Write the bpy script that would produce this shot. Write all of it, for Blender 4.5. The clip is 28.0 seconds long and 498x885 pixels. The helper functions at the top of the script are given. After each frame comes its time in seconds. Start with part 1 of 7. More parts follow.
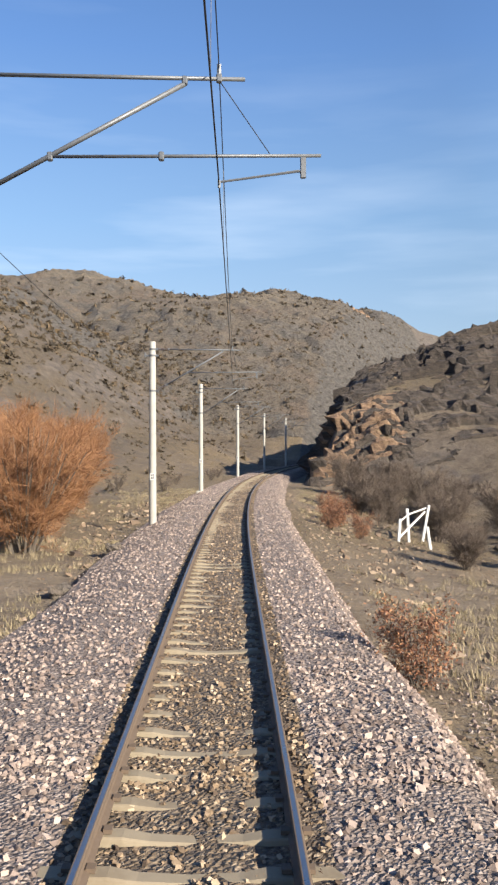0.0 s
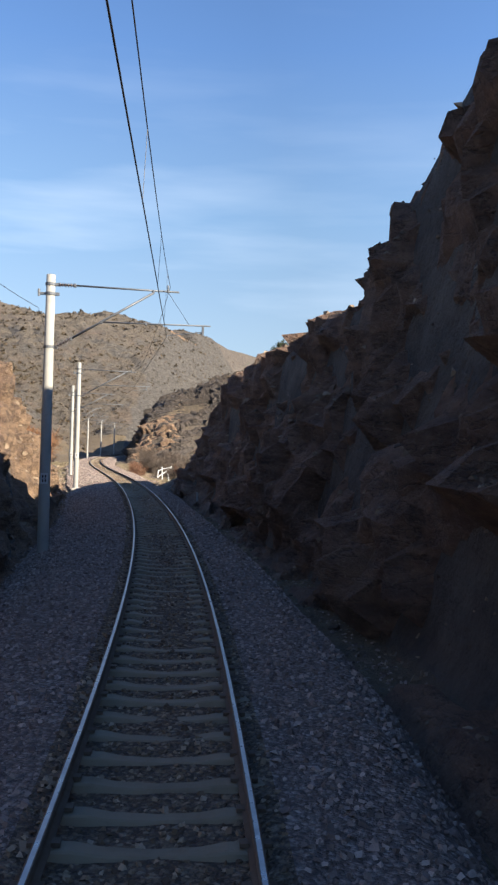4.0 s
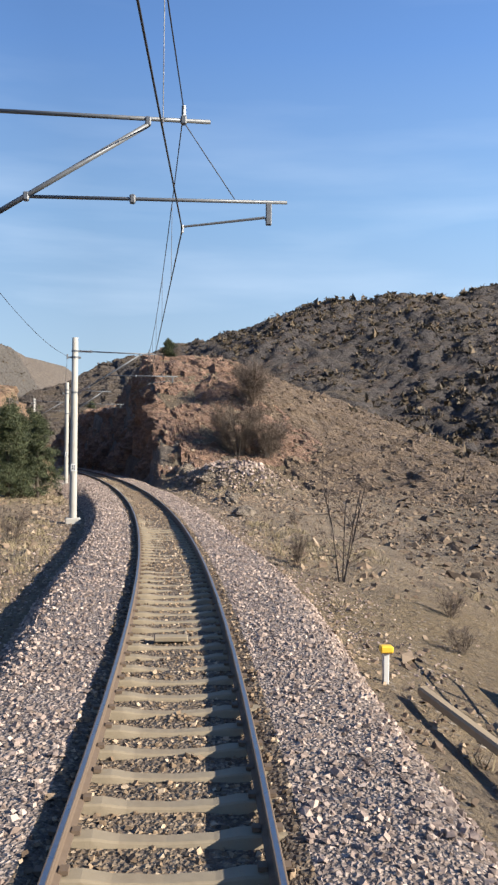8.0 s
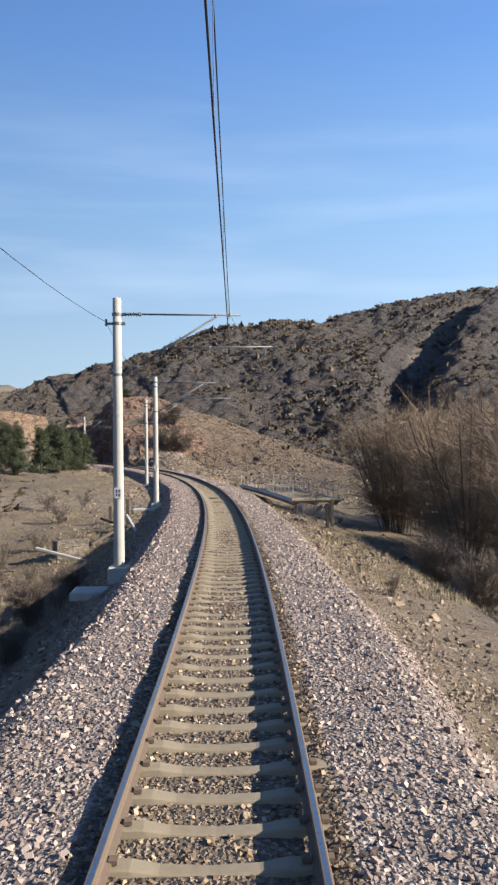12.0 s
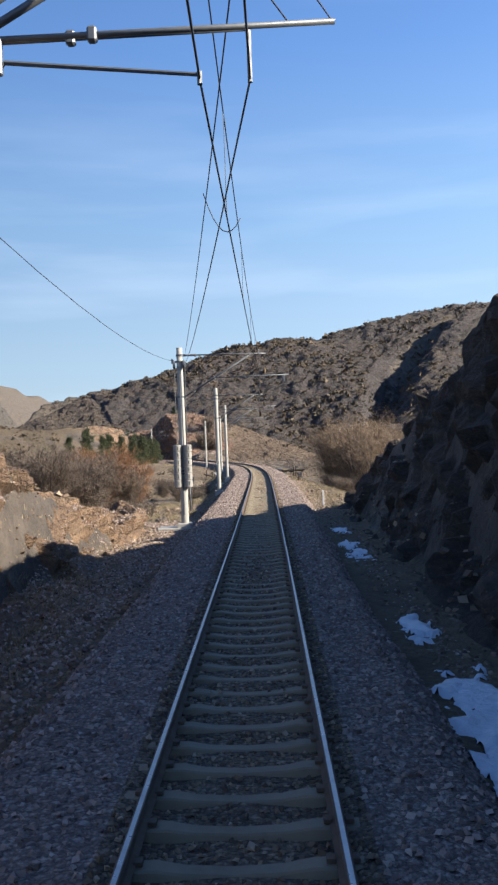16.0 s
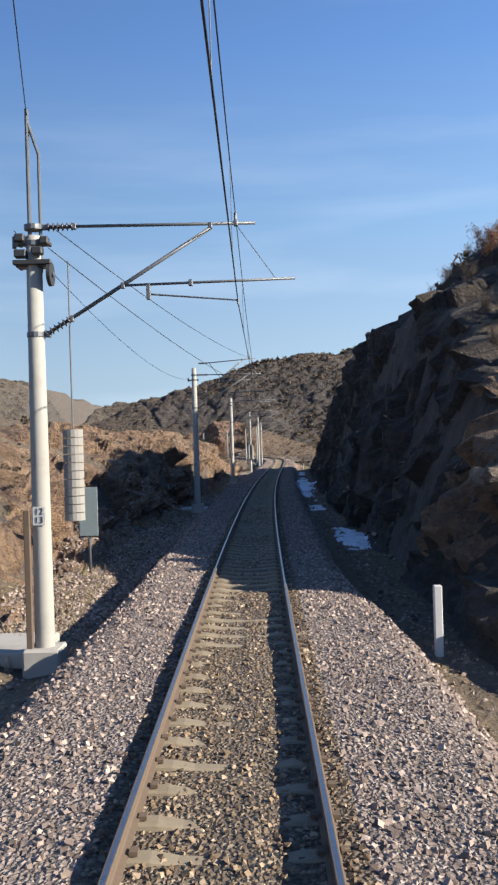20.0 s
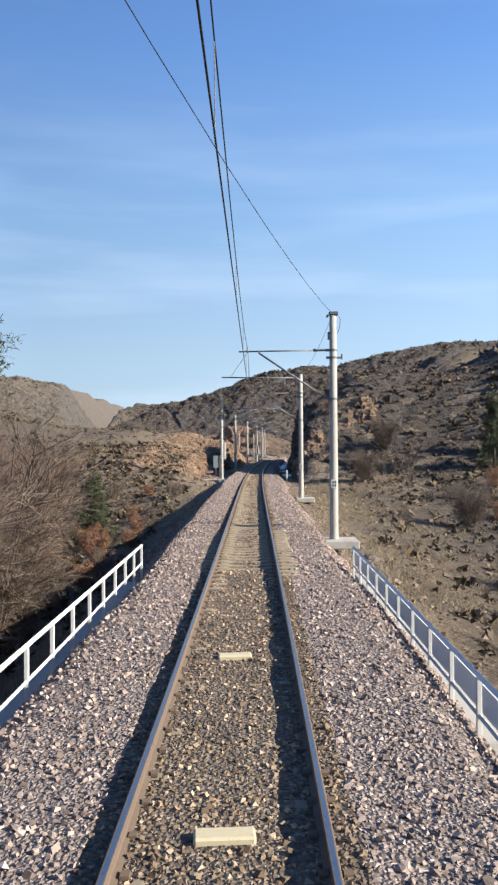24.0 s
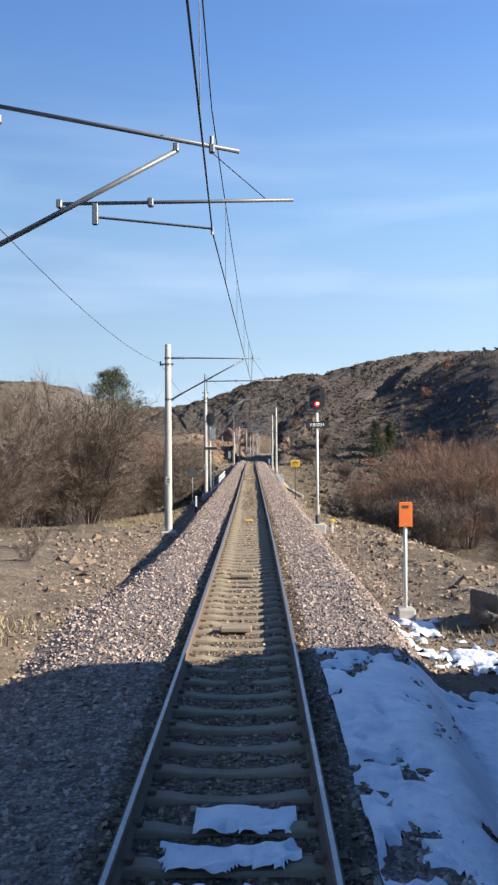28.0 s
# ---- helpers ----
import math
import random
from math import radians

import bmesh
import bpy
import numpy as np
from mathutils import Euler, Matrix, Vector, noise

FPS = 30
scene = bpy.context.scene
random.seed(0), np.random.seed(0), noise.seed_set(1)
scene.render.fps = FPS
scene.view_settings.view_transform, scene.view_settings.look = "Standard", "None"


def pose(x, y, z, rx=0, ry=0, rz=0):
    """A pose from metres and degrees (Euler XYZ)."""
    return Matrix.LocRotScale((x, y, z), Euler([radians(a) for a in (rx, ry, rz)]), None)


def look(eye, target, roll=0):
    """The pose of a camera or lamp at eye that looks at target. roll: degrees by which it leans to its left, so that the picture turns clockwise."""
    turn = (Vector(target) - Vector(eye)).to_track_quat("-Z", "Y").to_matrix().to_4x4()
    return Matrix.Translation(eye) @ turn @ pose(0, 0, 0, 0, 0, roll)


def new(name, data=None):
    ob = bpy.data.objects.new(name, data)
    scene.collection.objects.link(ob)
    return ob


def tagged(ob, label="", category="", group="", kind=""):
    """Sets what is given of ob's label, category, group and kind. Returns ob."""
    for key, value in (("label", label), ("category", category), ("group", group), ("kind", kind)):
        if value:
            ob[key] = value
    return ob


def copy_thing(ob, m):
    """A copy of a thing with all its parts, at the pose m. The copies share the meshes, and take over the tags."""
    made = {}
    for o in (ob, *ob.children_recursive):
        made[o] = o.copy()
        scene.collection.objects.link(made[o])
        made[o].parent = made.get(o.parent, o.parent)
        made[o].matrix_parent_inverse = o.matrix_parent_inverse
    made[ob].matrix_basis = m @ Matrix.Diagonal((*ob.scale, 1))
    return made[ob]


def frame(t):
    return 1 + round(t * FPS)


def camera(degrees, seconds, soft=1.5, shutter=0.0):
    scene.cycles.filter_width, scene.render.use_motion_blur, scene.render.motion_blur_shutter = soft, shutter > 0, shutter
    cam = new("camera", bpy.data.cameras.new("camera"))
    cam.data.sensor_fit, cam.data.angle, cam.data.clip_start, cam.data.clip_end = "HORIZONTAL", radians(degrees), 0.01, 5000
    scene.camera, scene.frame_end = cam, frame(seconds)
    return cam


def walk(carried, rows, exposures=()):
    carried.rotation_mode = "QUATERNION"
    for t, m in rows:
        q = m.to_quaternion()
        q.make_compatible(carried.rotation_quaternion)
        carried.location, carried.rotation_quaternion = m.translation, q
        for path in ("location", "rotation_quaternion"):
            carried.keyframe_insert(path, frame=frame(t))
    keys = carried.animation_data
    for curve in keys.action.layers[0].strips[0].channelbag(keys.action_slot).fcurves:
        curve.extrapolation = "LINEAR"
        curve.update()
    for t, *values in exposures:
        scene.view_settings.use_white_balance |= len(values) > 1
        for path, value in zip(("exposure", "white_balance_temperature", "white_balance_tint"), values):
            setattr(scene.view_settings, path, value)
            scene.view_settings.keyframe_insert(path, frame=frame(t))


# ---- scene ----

# ---- the line of the track: s metres along it, d metres to its right ----
KNOT_S, KNOT = np.arange(-20, 740, 25.0), np.array([0.31, 0.21, 0.12, -0.02, 0.07, -0.08, -0.36, -0.57, -0.59, -0.66, 0.24, -0.01, 0.88, 2.13, 3.12, 4.02, 3.23, 3.28, 3.49, 1.96, 1.31, -0.65, -1.59, -2.32, -2.53, -2.53, -2.47, -2.40, -2.35, -2.31, -2.28])
LEAN_S = np.arange(-20, 740, 60.0)
LEAN = np.array([0.12, 0.53, -0.15, -1.50, -0.40, -0.04, 0.32, -0.14, -0.76, -0.64, -0.51, -0.43, -0.39])
RISE = np.array([0.00, -0.22, -0.23, -0.18, -0.10, -0.03, -0.14, -0.01, 0.09, -0.19, -0.15, -0.09, -0.07])
STEP = 2.0
SG = np.arange(-200, 1400, STEP)
_bend = np.interp(SG, KNOT_S, KNOT) * 1e-3
_bend = np.where(SG < -15, 0, _bend) * np.clip((760 - SG) / 60, 0, 1)
_i0 = int(np.argmin(abs(SG)))
TURN = np.cumsum(_bend) * STEP
TURN = TURN - TURN[_i0]
TX = np.cumsum(-np.sin(TURN)) * STEP
TY = np.cumsum(np.cos(TURN)) * STEP
TX, TY = TX - TX[_i0], TY - TY[_i0]
TZ = np.interp(SG, LEAN_S, RISE)
TC = np.radians(np.interp(SG, LEAN_S, LEAN))


def on(s, d, z=0.0):
    """World places at s along, d to the right of, z above the track's line."""
    s, d, z = np.broadcast_arrays(np.asarray(s, float), np.asarray(d, float), np.asarray(z, float))
    th = np.interp(s, SG, TURN)
    return np.stack([np.interp(s, SG, TX) + np.cos(th) * d, np.interp(s, SG, TY) + np.sin(th) * d, np.interp(s, SG, TZ) + z], -1)


def heading(s):
    return float(np.interp(s, SG, TURN))


def lean(s):
    return float(np.interp(s, SG, TC))


def stand(s, d, z=0.0, turn=0.0):
    """A pose at s, d, z whose y axis points along the track."""
    return Matrix.Translation(on(s, d, z)) @ Matrix.Rotation(heading(s) + radians(turn), 4, "Z")


# ---- camera: seconds, place along the track, yaw, pitch and roll against the track ----
EYE_UP, EYE_SIDE = 2.745, 0.254
RIDE = [
    (0.0, 484.59, -0.86, 0.22, 0.67),
    (0.5, 475.48, -1.18, 0.19, 0.95),
    (1.0, 466.36, -1.55, 0.20, 1.25),
    (1.5, 457.24, -1.97, 0.16, 1.56),
    (2.0, 448.09, -2.31, 0.27, 1.80),
    (2.5, 438.98, -2.38, 0.26, 1.69),
    (3.0, 429.88, -2.43, 0.24, 1.71),
    (3.5, 420.80, -2.45, 0.20, 1.85),
    (4.0, 411.73, -2.46, 0.19, 2.02),
    (4.5, 402.68, -2.46, 0.23, 2.10),
    (5.0, 393.64, -2.47, 0.32, 2.08),
    (5.5, 384.61, -2.42, 0.26, 1.76),
    (6.0, 375.62, -2.47, 0.36, 1.54),
    (6.5, 366.75, -2.43, 0.32, 1.27),
    (7.0, 358.00, -2.20, 0.34, 0.80),
    (7.5, 349.34, -2.06, 0.27, 0.49),
    (8.0, 340.66, -2.01, 0.23, 0.44),
    (8.5, 331.96, -1.80, 0.16, 0.17),
    (9.0, 323.27, -1.45, 0.17, -0.43),
    (9.5, 314.66, -1.24, 0.19, 0.04),
    (10.0, 306.09, -1.00, 0.11, 0.28),
    (10.5, 297.51, -0.78, 0.17, -0.25),
    (11.0, 288.97, -0.57, 0.15, -0.46),
    (11.5, 280.52, -0.29, 0.11, -0.39),
    (12.0, 272.13, -0.07, 0.15, -0.44),
    (12.5, 263.72, 0.03, 0.16, -0.20),
    (13.0, 255.32, 0.10, 0.15, -0.12),
    (13.5, 246.90, 0.15, 0.13, -0.21),
    (14.0, 238.47, 0.22, 0.12, -0.41),
    (14.5, 230.02, 0.37, 0.14, -0.69),
    (15.0, 221.53, 0.61, 0.20, -1.02),
    (15.5, 212.97, 0.74, 0.15, -1.11),
    (16.0, 204.34, 0.78, 0.18, -1.36),
    (16.5, 195.70, 0.82, 0.16, -1.13),
    (17.0, 187.03, 0.68, 0.16, -0.99),
    (17.5, 178.28, 0.58, 0.15, -0.79),
    (18.0, 169.48, 0.53, 0.12, -0.91),
    (18.5, 160.64, 0.55, 0.10, -1.25),
    (19.0, 151.78, 0.48, 0.09, -1.17),
    (19.5, 142.88, 0.42, 0.24, -1.03),
    (20.0, 133.99, 0.35, 0.27, -0.80),
    (20.5, 125.10, 0.27, 0.31, -0.41),
    (21.0, 116.20, 0.29, 0.29, -0.27),
    (21.5, 107.28, 0.37, 0.23, -0.35),
    (22.0, 98.36, 0.45, 0.16, -0.52),
    (22.5, 89.46, 0.45, 0.14, -0.60),
    (23.0, 80.58, 0.37, 0.18, -0.59),
    (23.5, 71.73, 0.42, 0.29, -0.61),
    (24.0, 62.91, 0.42, 0.28, -0.56),
    (24.5, 54.05, 0.44, 0.27, -0.54),
    (25.0, 45.21, 0.44, 0.26, -0.47),
    (25.5, 36.39, 0.34, 0.24, -0.52),
    (26.0, 27.46, 0.41, 0.25, -0.61),
    (26.5, 18.38, 0.48, 0.23, -0.47),
    (27.0, 9.19, 0.56, 0.20, -0.42),
    (27.5, -0.07, 0.61, 0.14, -0.56),
    (28.0, -9.34, 0.63, 0.19, -0.44),
]
cam = camera(32.32, 28.0, soft=2.4)
path = []
for t, s, yaw, pitch, roll in RIDE:
    c = lean(s)
    eye = on(s, EYE_SIDE * math.cos(c) - EYE_UP * math.sin(c), EYE_SIDE * math.sin(c) + EYE_UP * math.cos(c))
    a, b = heading(s) + radians(yaw), radians(pitch)
    aim = Vector((-math.sin(a) * math.cos(b), math.cos(a) * math.cos(b), math.sin(b)))
    path.append((t, look(eye, Vector(eye) + 10 * aim, math.degrees(c) + roll)))
walk(cam, path, [(0.0, 1.32, 6200, 10), (1.0, 1.30, 6200, 10), (2.0, 1.46, 6200, 10), (3.0, 1.46, 6200, 10), (5.0, 1.36, 6250, 10), (9.0, 1.28, 6080, 10), (12.0, 1.30, 6050, 10), (19.0, 1.36, 6050, 10), (20.0, 1.16, 6050, 10), (21.5, 1.28, 6050, 10), (24.0, 1.33, 6030, 10), (28.0, 1.36, 6030, 10)])

# ---- sky and sun: a low winter sun from the right, a little behind ----
SUN_HIGH, SUN_ROUND = 26.0, 106.0
world = bpy.data.worlds.new("sky")
scene.world = world
world.use_nodes = True
_n, _l = world.node_tree.nodes, world.node_tree.links
_n.clear()
_sky = _n.new("ShaderNodeTexSky")
_sky.sky_type, _sky.sun_disc = "NISHITA", False
_sky.sun_elevation, _sky.sun_rotation = radians(SUN_HIGH), radians(SUN_ROUND)
_sky.altitude, _sky.air_density, _sky.dust_density, _sky.ozone_density = 900, 1.0, 0.4, 5.5
_co = _n.new("ShaderNodeTexCoord")
_map = _n.new("ShaderNodeMapping")
_map.inputs["Scale"].default_value = (1.3, 1.3, 9.0)
_map.inputs["Rotation"].default_value = (0.12, 0.16, 0.3)
_cl = _n.new("ShaderNodeTexNoise")
_cl.inputs["Scale"].default_value, _cl.inputs["Detail"].default_value, _cl.inputs["Roughness"].default_value = 1.6, 5, 0.5
_cr = _n.new("ShaderNodeMapRange")
_cr.inputs["From Min"].default_value, _cr.inputs["From Max"].default_value = 0.52, 0.84
_cr.inputs["To Max"].default_value = 0.36
_mix = _n.new("ShaderNodeMix")
_mix.data_type = "RGBA"
_mix.inputs["B"].default_value = (6.6, 7.4, 8.4, 1)
_bg, _out = _n.new("ShaderNodeBackground"), _n.new("ShaderNodeOutputWorld")
_bg.inputs["Strength"].default_value = 0.058
_l.new(_co.outputs["Generated"], _map.inputs["Vector"])
_l.new(_map.outputs["Vector"], _cl.inputs["Vector"])
_l.new(_cl.outputs["Fac"], _cr.inputs["Value"])
# the streaks lie low over the hills and thin out above
_low = _n.new("ShaderNodeSeparateXYZ")
_thin = _n.new("ShaderNodeMapRange")
_thin.inputs["From Min"].default_value, _thin.inputs["From Max"].default_value, _thin.inputs["To Min"].default_value, _thin.inputs["To Max"].default_value = 0.20, 0.40, 1.0, 0.22
_amount = _n.new("ShaderNodeMath")
_amount.operation = "MULTIPLY"
_l.new(_co.outputs["Generated"], _low.inputs["Vector"])
_l.new(_low.outputs["Z"], _thin.inputs["Value"])
_l.new(_cr.outputs["Result"], _amount.inputs[0])
_l.new(_thin.outputs["Result"], _amount.inputs[1])
# pale haze low down, deep blue above
_sep = _n.new("ShaderNodeSeparateXYZ")
_hz = _n.new("ShaderNodeMapRange")
_hz.interpolation_type = "SMOOTHSTEP"
_hz.inputs["From Min"].default_value, _hz.inputs["From Max"].default_value, _hz.inputs["To Min"].default_value, _hz.inputs["To Max"].default_value = -1.0, 1.0, 0.74, 0.84
_veil = _n.new("ShaderNodeMix")
_veil.data_type = "RGBA"
_tone = _n.new("ShaderNodeValToRGB")
_stops = _tone.color_ramp.elements
_stops[0].position, _stops[0].color = 0.0, (4.6, 5.4, 5.9, 1)
_stops[1].position, _stops[1].color = 0.95, (0.30, 0.78, 2.2, 1)
for _at, _c in ((0.10, (4.0, 5.1, 5.9, 1)), (0.25, (2.6, 4.1, 6.0, 1)), (0.42, (1.35, 2.65, 5.4, 1)), (0.58, (0.80, 1.65, 3.8, 1))):
    _stops.new(_at).color = _c
_l.new(_co.outputs["Generated"], _sep.inputs["Vector"])
_l.new(_sep.outputs["X"], _hz.inputs["Value"])
_l.new(_sep.outputs["Z"], _tone.inputs["Fac"])
_l.new(_tone.outputs["Color"], _veil.inputs["B"])
_l.new(_hz.outputs["Result"], _veil.inputs["Factor"])
_l.new(_sky.outputs["Color"], _veil.inputs["A"])
# darkest across from the sun, brighter towards it and straight away from it
_near = _n.new("ShaderNodeVectorMath")
_near.operation = "DOT_PRODUCT"
_near.inputs[1].default_value = (math.sin(radians(SUN_ROUND)), math.cos(radians(SUN_ROUND)), 0)
_side = _n.new("ShaderNodeMapRange")
for _k, _v in zip(("From Min", "From Max", "To Min", "To Max"), (0.0, 0.75, 0.88, 1.26)):
    _side.inputs[_k].default_value = _v
_off = _n.new("ShaderNodeMath")
_off.operation = "ADD"
_off.inputs[1].default_value = 0.5
_apart = _n.new("ShaderNodeMath")
_apart.operation = "ABSOLUTE"
_more = _n.new("ShaderNodeMapRange")
for _k, _v in zip(("From Min", "From Max", "To Min", "To Max"), (-0.8, -0.5, 2.2, 1.0)):
    _more.inputs[_k].default_value = _v
_streak = _n.new("ShaderNodeMath")
_streak.operation = "MULTIPLY"
_l.new(_near.outputs["Value"], _more.inputs["Value"])
_l.new(_amount.outputs[0], _streak.inputs[0])
_l.new(_more.outputs["Result"], _streak.inputs[1])
_l.new(_streak.outputs[0], _mix.inputs["Factor"])
_bright = _n.new("ShaderNodeVectorMath")
_bright.operation = "SCALE"
_l.new(_co.outputs["Generated"], _near.inputs[0])
_l.new(_near.outputs["Value"], _off.inputs[0])
_l.new(_off.outputs["Value"], _apart.inputs[0])
_l.new(_apart.outputs["Value"], _side.inputs["Value"])
_l.new(_veil.outputs["Result"], _bright.inputs[0])
_l.new(_side.outputs["Result"], _bright.inputs["Scale"])
_l.new(_bright.outputs["Vector"], _mix.inputs["A"])
_l.new(_mix.outputs["Result"], _bg.inputs["Color"])
_l.new(_bg.outputs["Background"], _out.inputs["Surface"])

_sun = bpy.data.lights.new("sun", "SUN")
_sun.energy, _sun.angle, _sun.color = 5.0, radians(0.53), (1.0, 0.88, 0.70)
sun = new("sun", _sun)
_e, _r = radians(SUN_HIGH), radians(SUN_ROUND)
sun.matrix_world = look((0, 0, 60), (-math.sin(_r) * math.cos(_e), -math.cos(_r) * math.cos(_e), 60 - math.sin(_e)))

# ---- materials ----
class Nodes:
    """Short words for building a node material."""

    def __init__(self, name):
        self.mat = bpy.data.materials.new(name)
        self.mat.use_nodes = True
        self.n, self.l = self.mat.node_tree.nodes, self.mat.node_tree.links
        self.shader = self.n["Principled BSDF"]
        self.coord = self.n.new("ShaderNodeTexCoord").outputs["Object"]

    def put(self, socket, value):
        if hasattr(value, "is_linked"):
            self.l.new(value, socket)
        else:
            socket.default_value = value

    def noise(self, scale, detail=4, rough=0.55, vector=None, stretch=None):
        v = vector or self.coord
        if stretch:
            m = self.n.new("ShaderNodeMapping")
            m.inputs["Scale"].default_value = stretch
            self.l.new(v, m.inputs["Vector"])
            v = m.outputs["Vector"]
        t = self.n.new("ShaderNodeTexNoise")
        self.l.new(v, t.inputs["Vector"])
        t.inputs["Scale"].default_value, t.inputs["Detail"].default_value, t.inputs["Roughness"].default_value = scale, detail, rough
        return t.outputs["Fac"]

    def cells(self, scale, out="Distance", feature="F1", vector=None, random=1.0):
        t = self.n.new("ShaderNodeTexVoronoi")
        t.feature = feature
        self.l.new(vector or self.coord, t.inputs["Vector"])
        t.inputs["Scale"].default_value, t.inputs["Randomness"].default_value = scale, random
        return t.outputs[out]

    def ramp(self, fac, *stops):
        r = self.n.new("ShaderNodeValToRGB")
        e = r.color_ramp.elements
        while len(e) < len(stops):
            e.new(0.5)
        for i, (at, c) in enumerate(stops):
            e[i].position = at
            e[i].color = (*c, 1) if len(c) == 3 else c
        self.put(r.inputs["Fac"], fac)
        return r.outputs["Color"]

    def span(self, value, a, b, c=0.0, d=1.0):
        m = self.n.new("ShaderNodeMapRange")
        self.put(m.inputs["Value"], value)
        for k, v in zip(("From Min", "From Max", "To Min", "To Max"), (a, b, c, d)):
            m.inputs[k].default_value = v
        return m.outputs["Result"]

    def mix(self, fac, a, b, how="MIX"):
        m = self.n.new("ShaderNodeMix")
        m.data_type, m.blend_type = "RGBA", how
        self.put(m.inputs["Factor"], fac)
        self.put(m.inputs["A"], a if hasattr(a, "is_linked") else (*a, 1))
        self.put(m.inputs["B"], b if hasattr(b, "is_linked") else (*b, 1))
        return m.outputs["Result"]

    def math(self, how, a, b=0.0):
        m = self.n.new("ShaderNodeMath")
        m.operation = how
        self.put(m.inputs[0], a)
        self.put(m.inputs[1], b)
        return m.outputs[0]

    def normal_z(self):
        s = self.n.new("ShaderNodeSeparateXYZ")
        self.l.new(self.n.new("ShaderNodeNewGeometry").outputs["Normal"], s.inputs[0])
        return s.outputs["Z"]

    def island(self):
        return self.n.new("ShaderNodeNewGeometry").outputs["Random Per Island"]

    def each(self):
        return self.n.new("ShaderNodeObjectInfo").outputs["Random"]

    def bump(self, height, depth=0.02, strength=1.0):
        b = self.n.new("ShaderNodeBump")
        b.inputs["Distance"].default_value, b.inputs["Strength"].default_value = depth, strength
        self.l.new(height, b.inputs["Height"])
        self.l.new(b.outputs["Normal"], self.shader.inputs["Normal"])

    def done(self, color, rough=0.8, metal=0.0, emit=None, emit_strength=0.0):
        self.put(self.shader.inputs["Base Color"], color if hasattr(color, "is_linked") else (*color, 1))
        self.put(self.shader.inputs["Roughness"], rough)
        self.shader.inputs["Metallic"].default_value = metal
        if emit:
            self.shader.inputs["Emission Color"].default_value = (*emit, 1)
            self.shader.inputs["Emission Strength"].default_value = emit_strength
        return self.mat


def make_ground():
    m = Nodes("ground_soil_and_dry_grass")
    big, mid, fine = m.noise(0.03, 5), m.noise(0.7, 8, 0.74), m.noise(8.0, 5, 0.72)
    soil = m.ramp(mid, (0.30, (0.074, 0.052, 0.034)), (0.44, (0.146, 0.108, 0.071)), (0.58, (0.220, 0.169, 0.114)), (0.74, (0.320, 0.256, 0.180)))
    grass = m.ramp(fine, (0.3, (0.070, 0.050, 0.027)), (0.55, (0.160, 0.116, 0.062)), (0.78, (0.290, 0.218, 0.122)))
    c = m.mix(m.span(m.math("ADD", big, m.math("MULTIPLY", mid, 0.5)), 0.66, 0.86), soil, grass)
    sep = m.n.new("ShaderNodeSeparateColor")
    m.l.new(m.cells(7.0, "Color"), sep.inputs[0])
    near = m.cells(7.0, "Distance")
    stone = m.ramp(sep.outputs[1], (0.0, (0.068, 0.056, 0.046)), (0.6, (0.204, 0.170, 0.136)), (1.0, (0.374, 0.326, 0.272)))
    few = m.math("MULTIPLY", m.span(sep.outputs[0], 0.55, 0.60), m.span(near, 0.42, 0.30))
    c = m.mix(m.math("MULTIPLY", few, m.span(mid, 0.40, 0.6)), c, stone)
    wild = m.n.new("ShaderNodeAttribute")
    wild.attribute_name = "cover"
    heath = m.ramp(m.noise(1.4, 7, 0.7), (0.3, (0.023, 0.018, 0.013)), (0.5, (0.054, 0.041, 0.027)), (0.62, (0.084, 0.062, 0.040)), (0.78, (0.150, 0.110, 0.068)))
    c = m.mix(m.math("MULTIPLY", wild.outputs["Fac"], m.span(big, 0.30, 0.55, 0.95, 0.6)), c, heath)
    rock = m.ramp(m.noise(0.6, 7, 0.72), (0.3, (0.037, 0.032, 0.029)), (0.5, (0.092, 0.075, 0.061)), (0.66, (0.143, 0.116, 0.092)), (0.8, (0.224, 0.184, 0.143)))
    crag = m.math("ADD", m.span(m.normal_z(), 0.90, 0.72), m.math("MULTIPLY", m.span(m.noise(0.14, 6, 0.65), 0.52, 0.62), m.span(m.normal_z(), 0.98, 0.90)))
    c = m.mix(m.span(crag, 0.0, 1.0), c, rock)
    h = m.math("ADD", m.math("MULTIPLY", near, -0.5), m.math("ADD", m.noise(16, 4, 0.7), m.math("MULTIPLY", m.noise(1.3, 6, 0.7), 3.0)))
    m.bump(h, 0.10, 1.0)
    return m.done(c, 0.95)


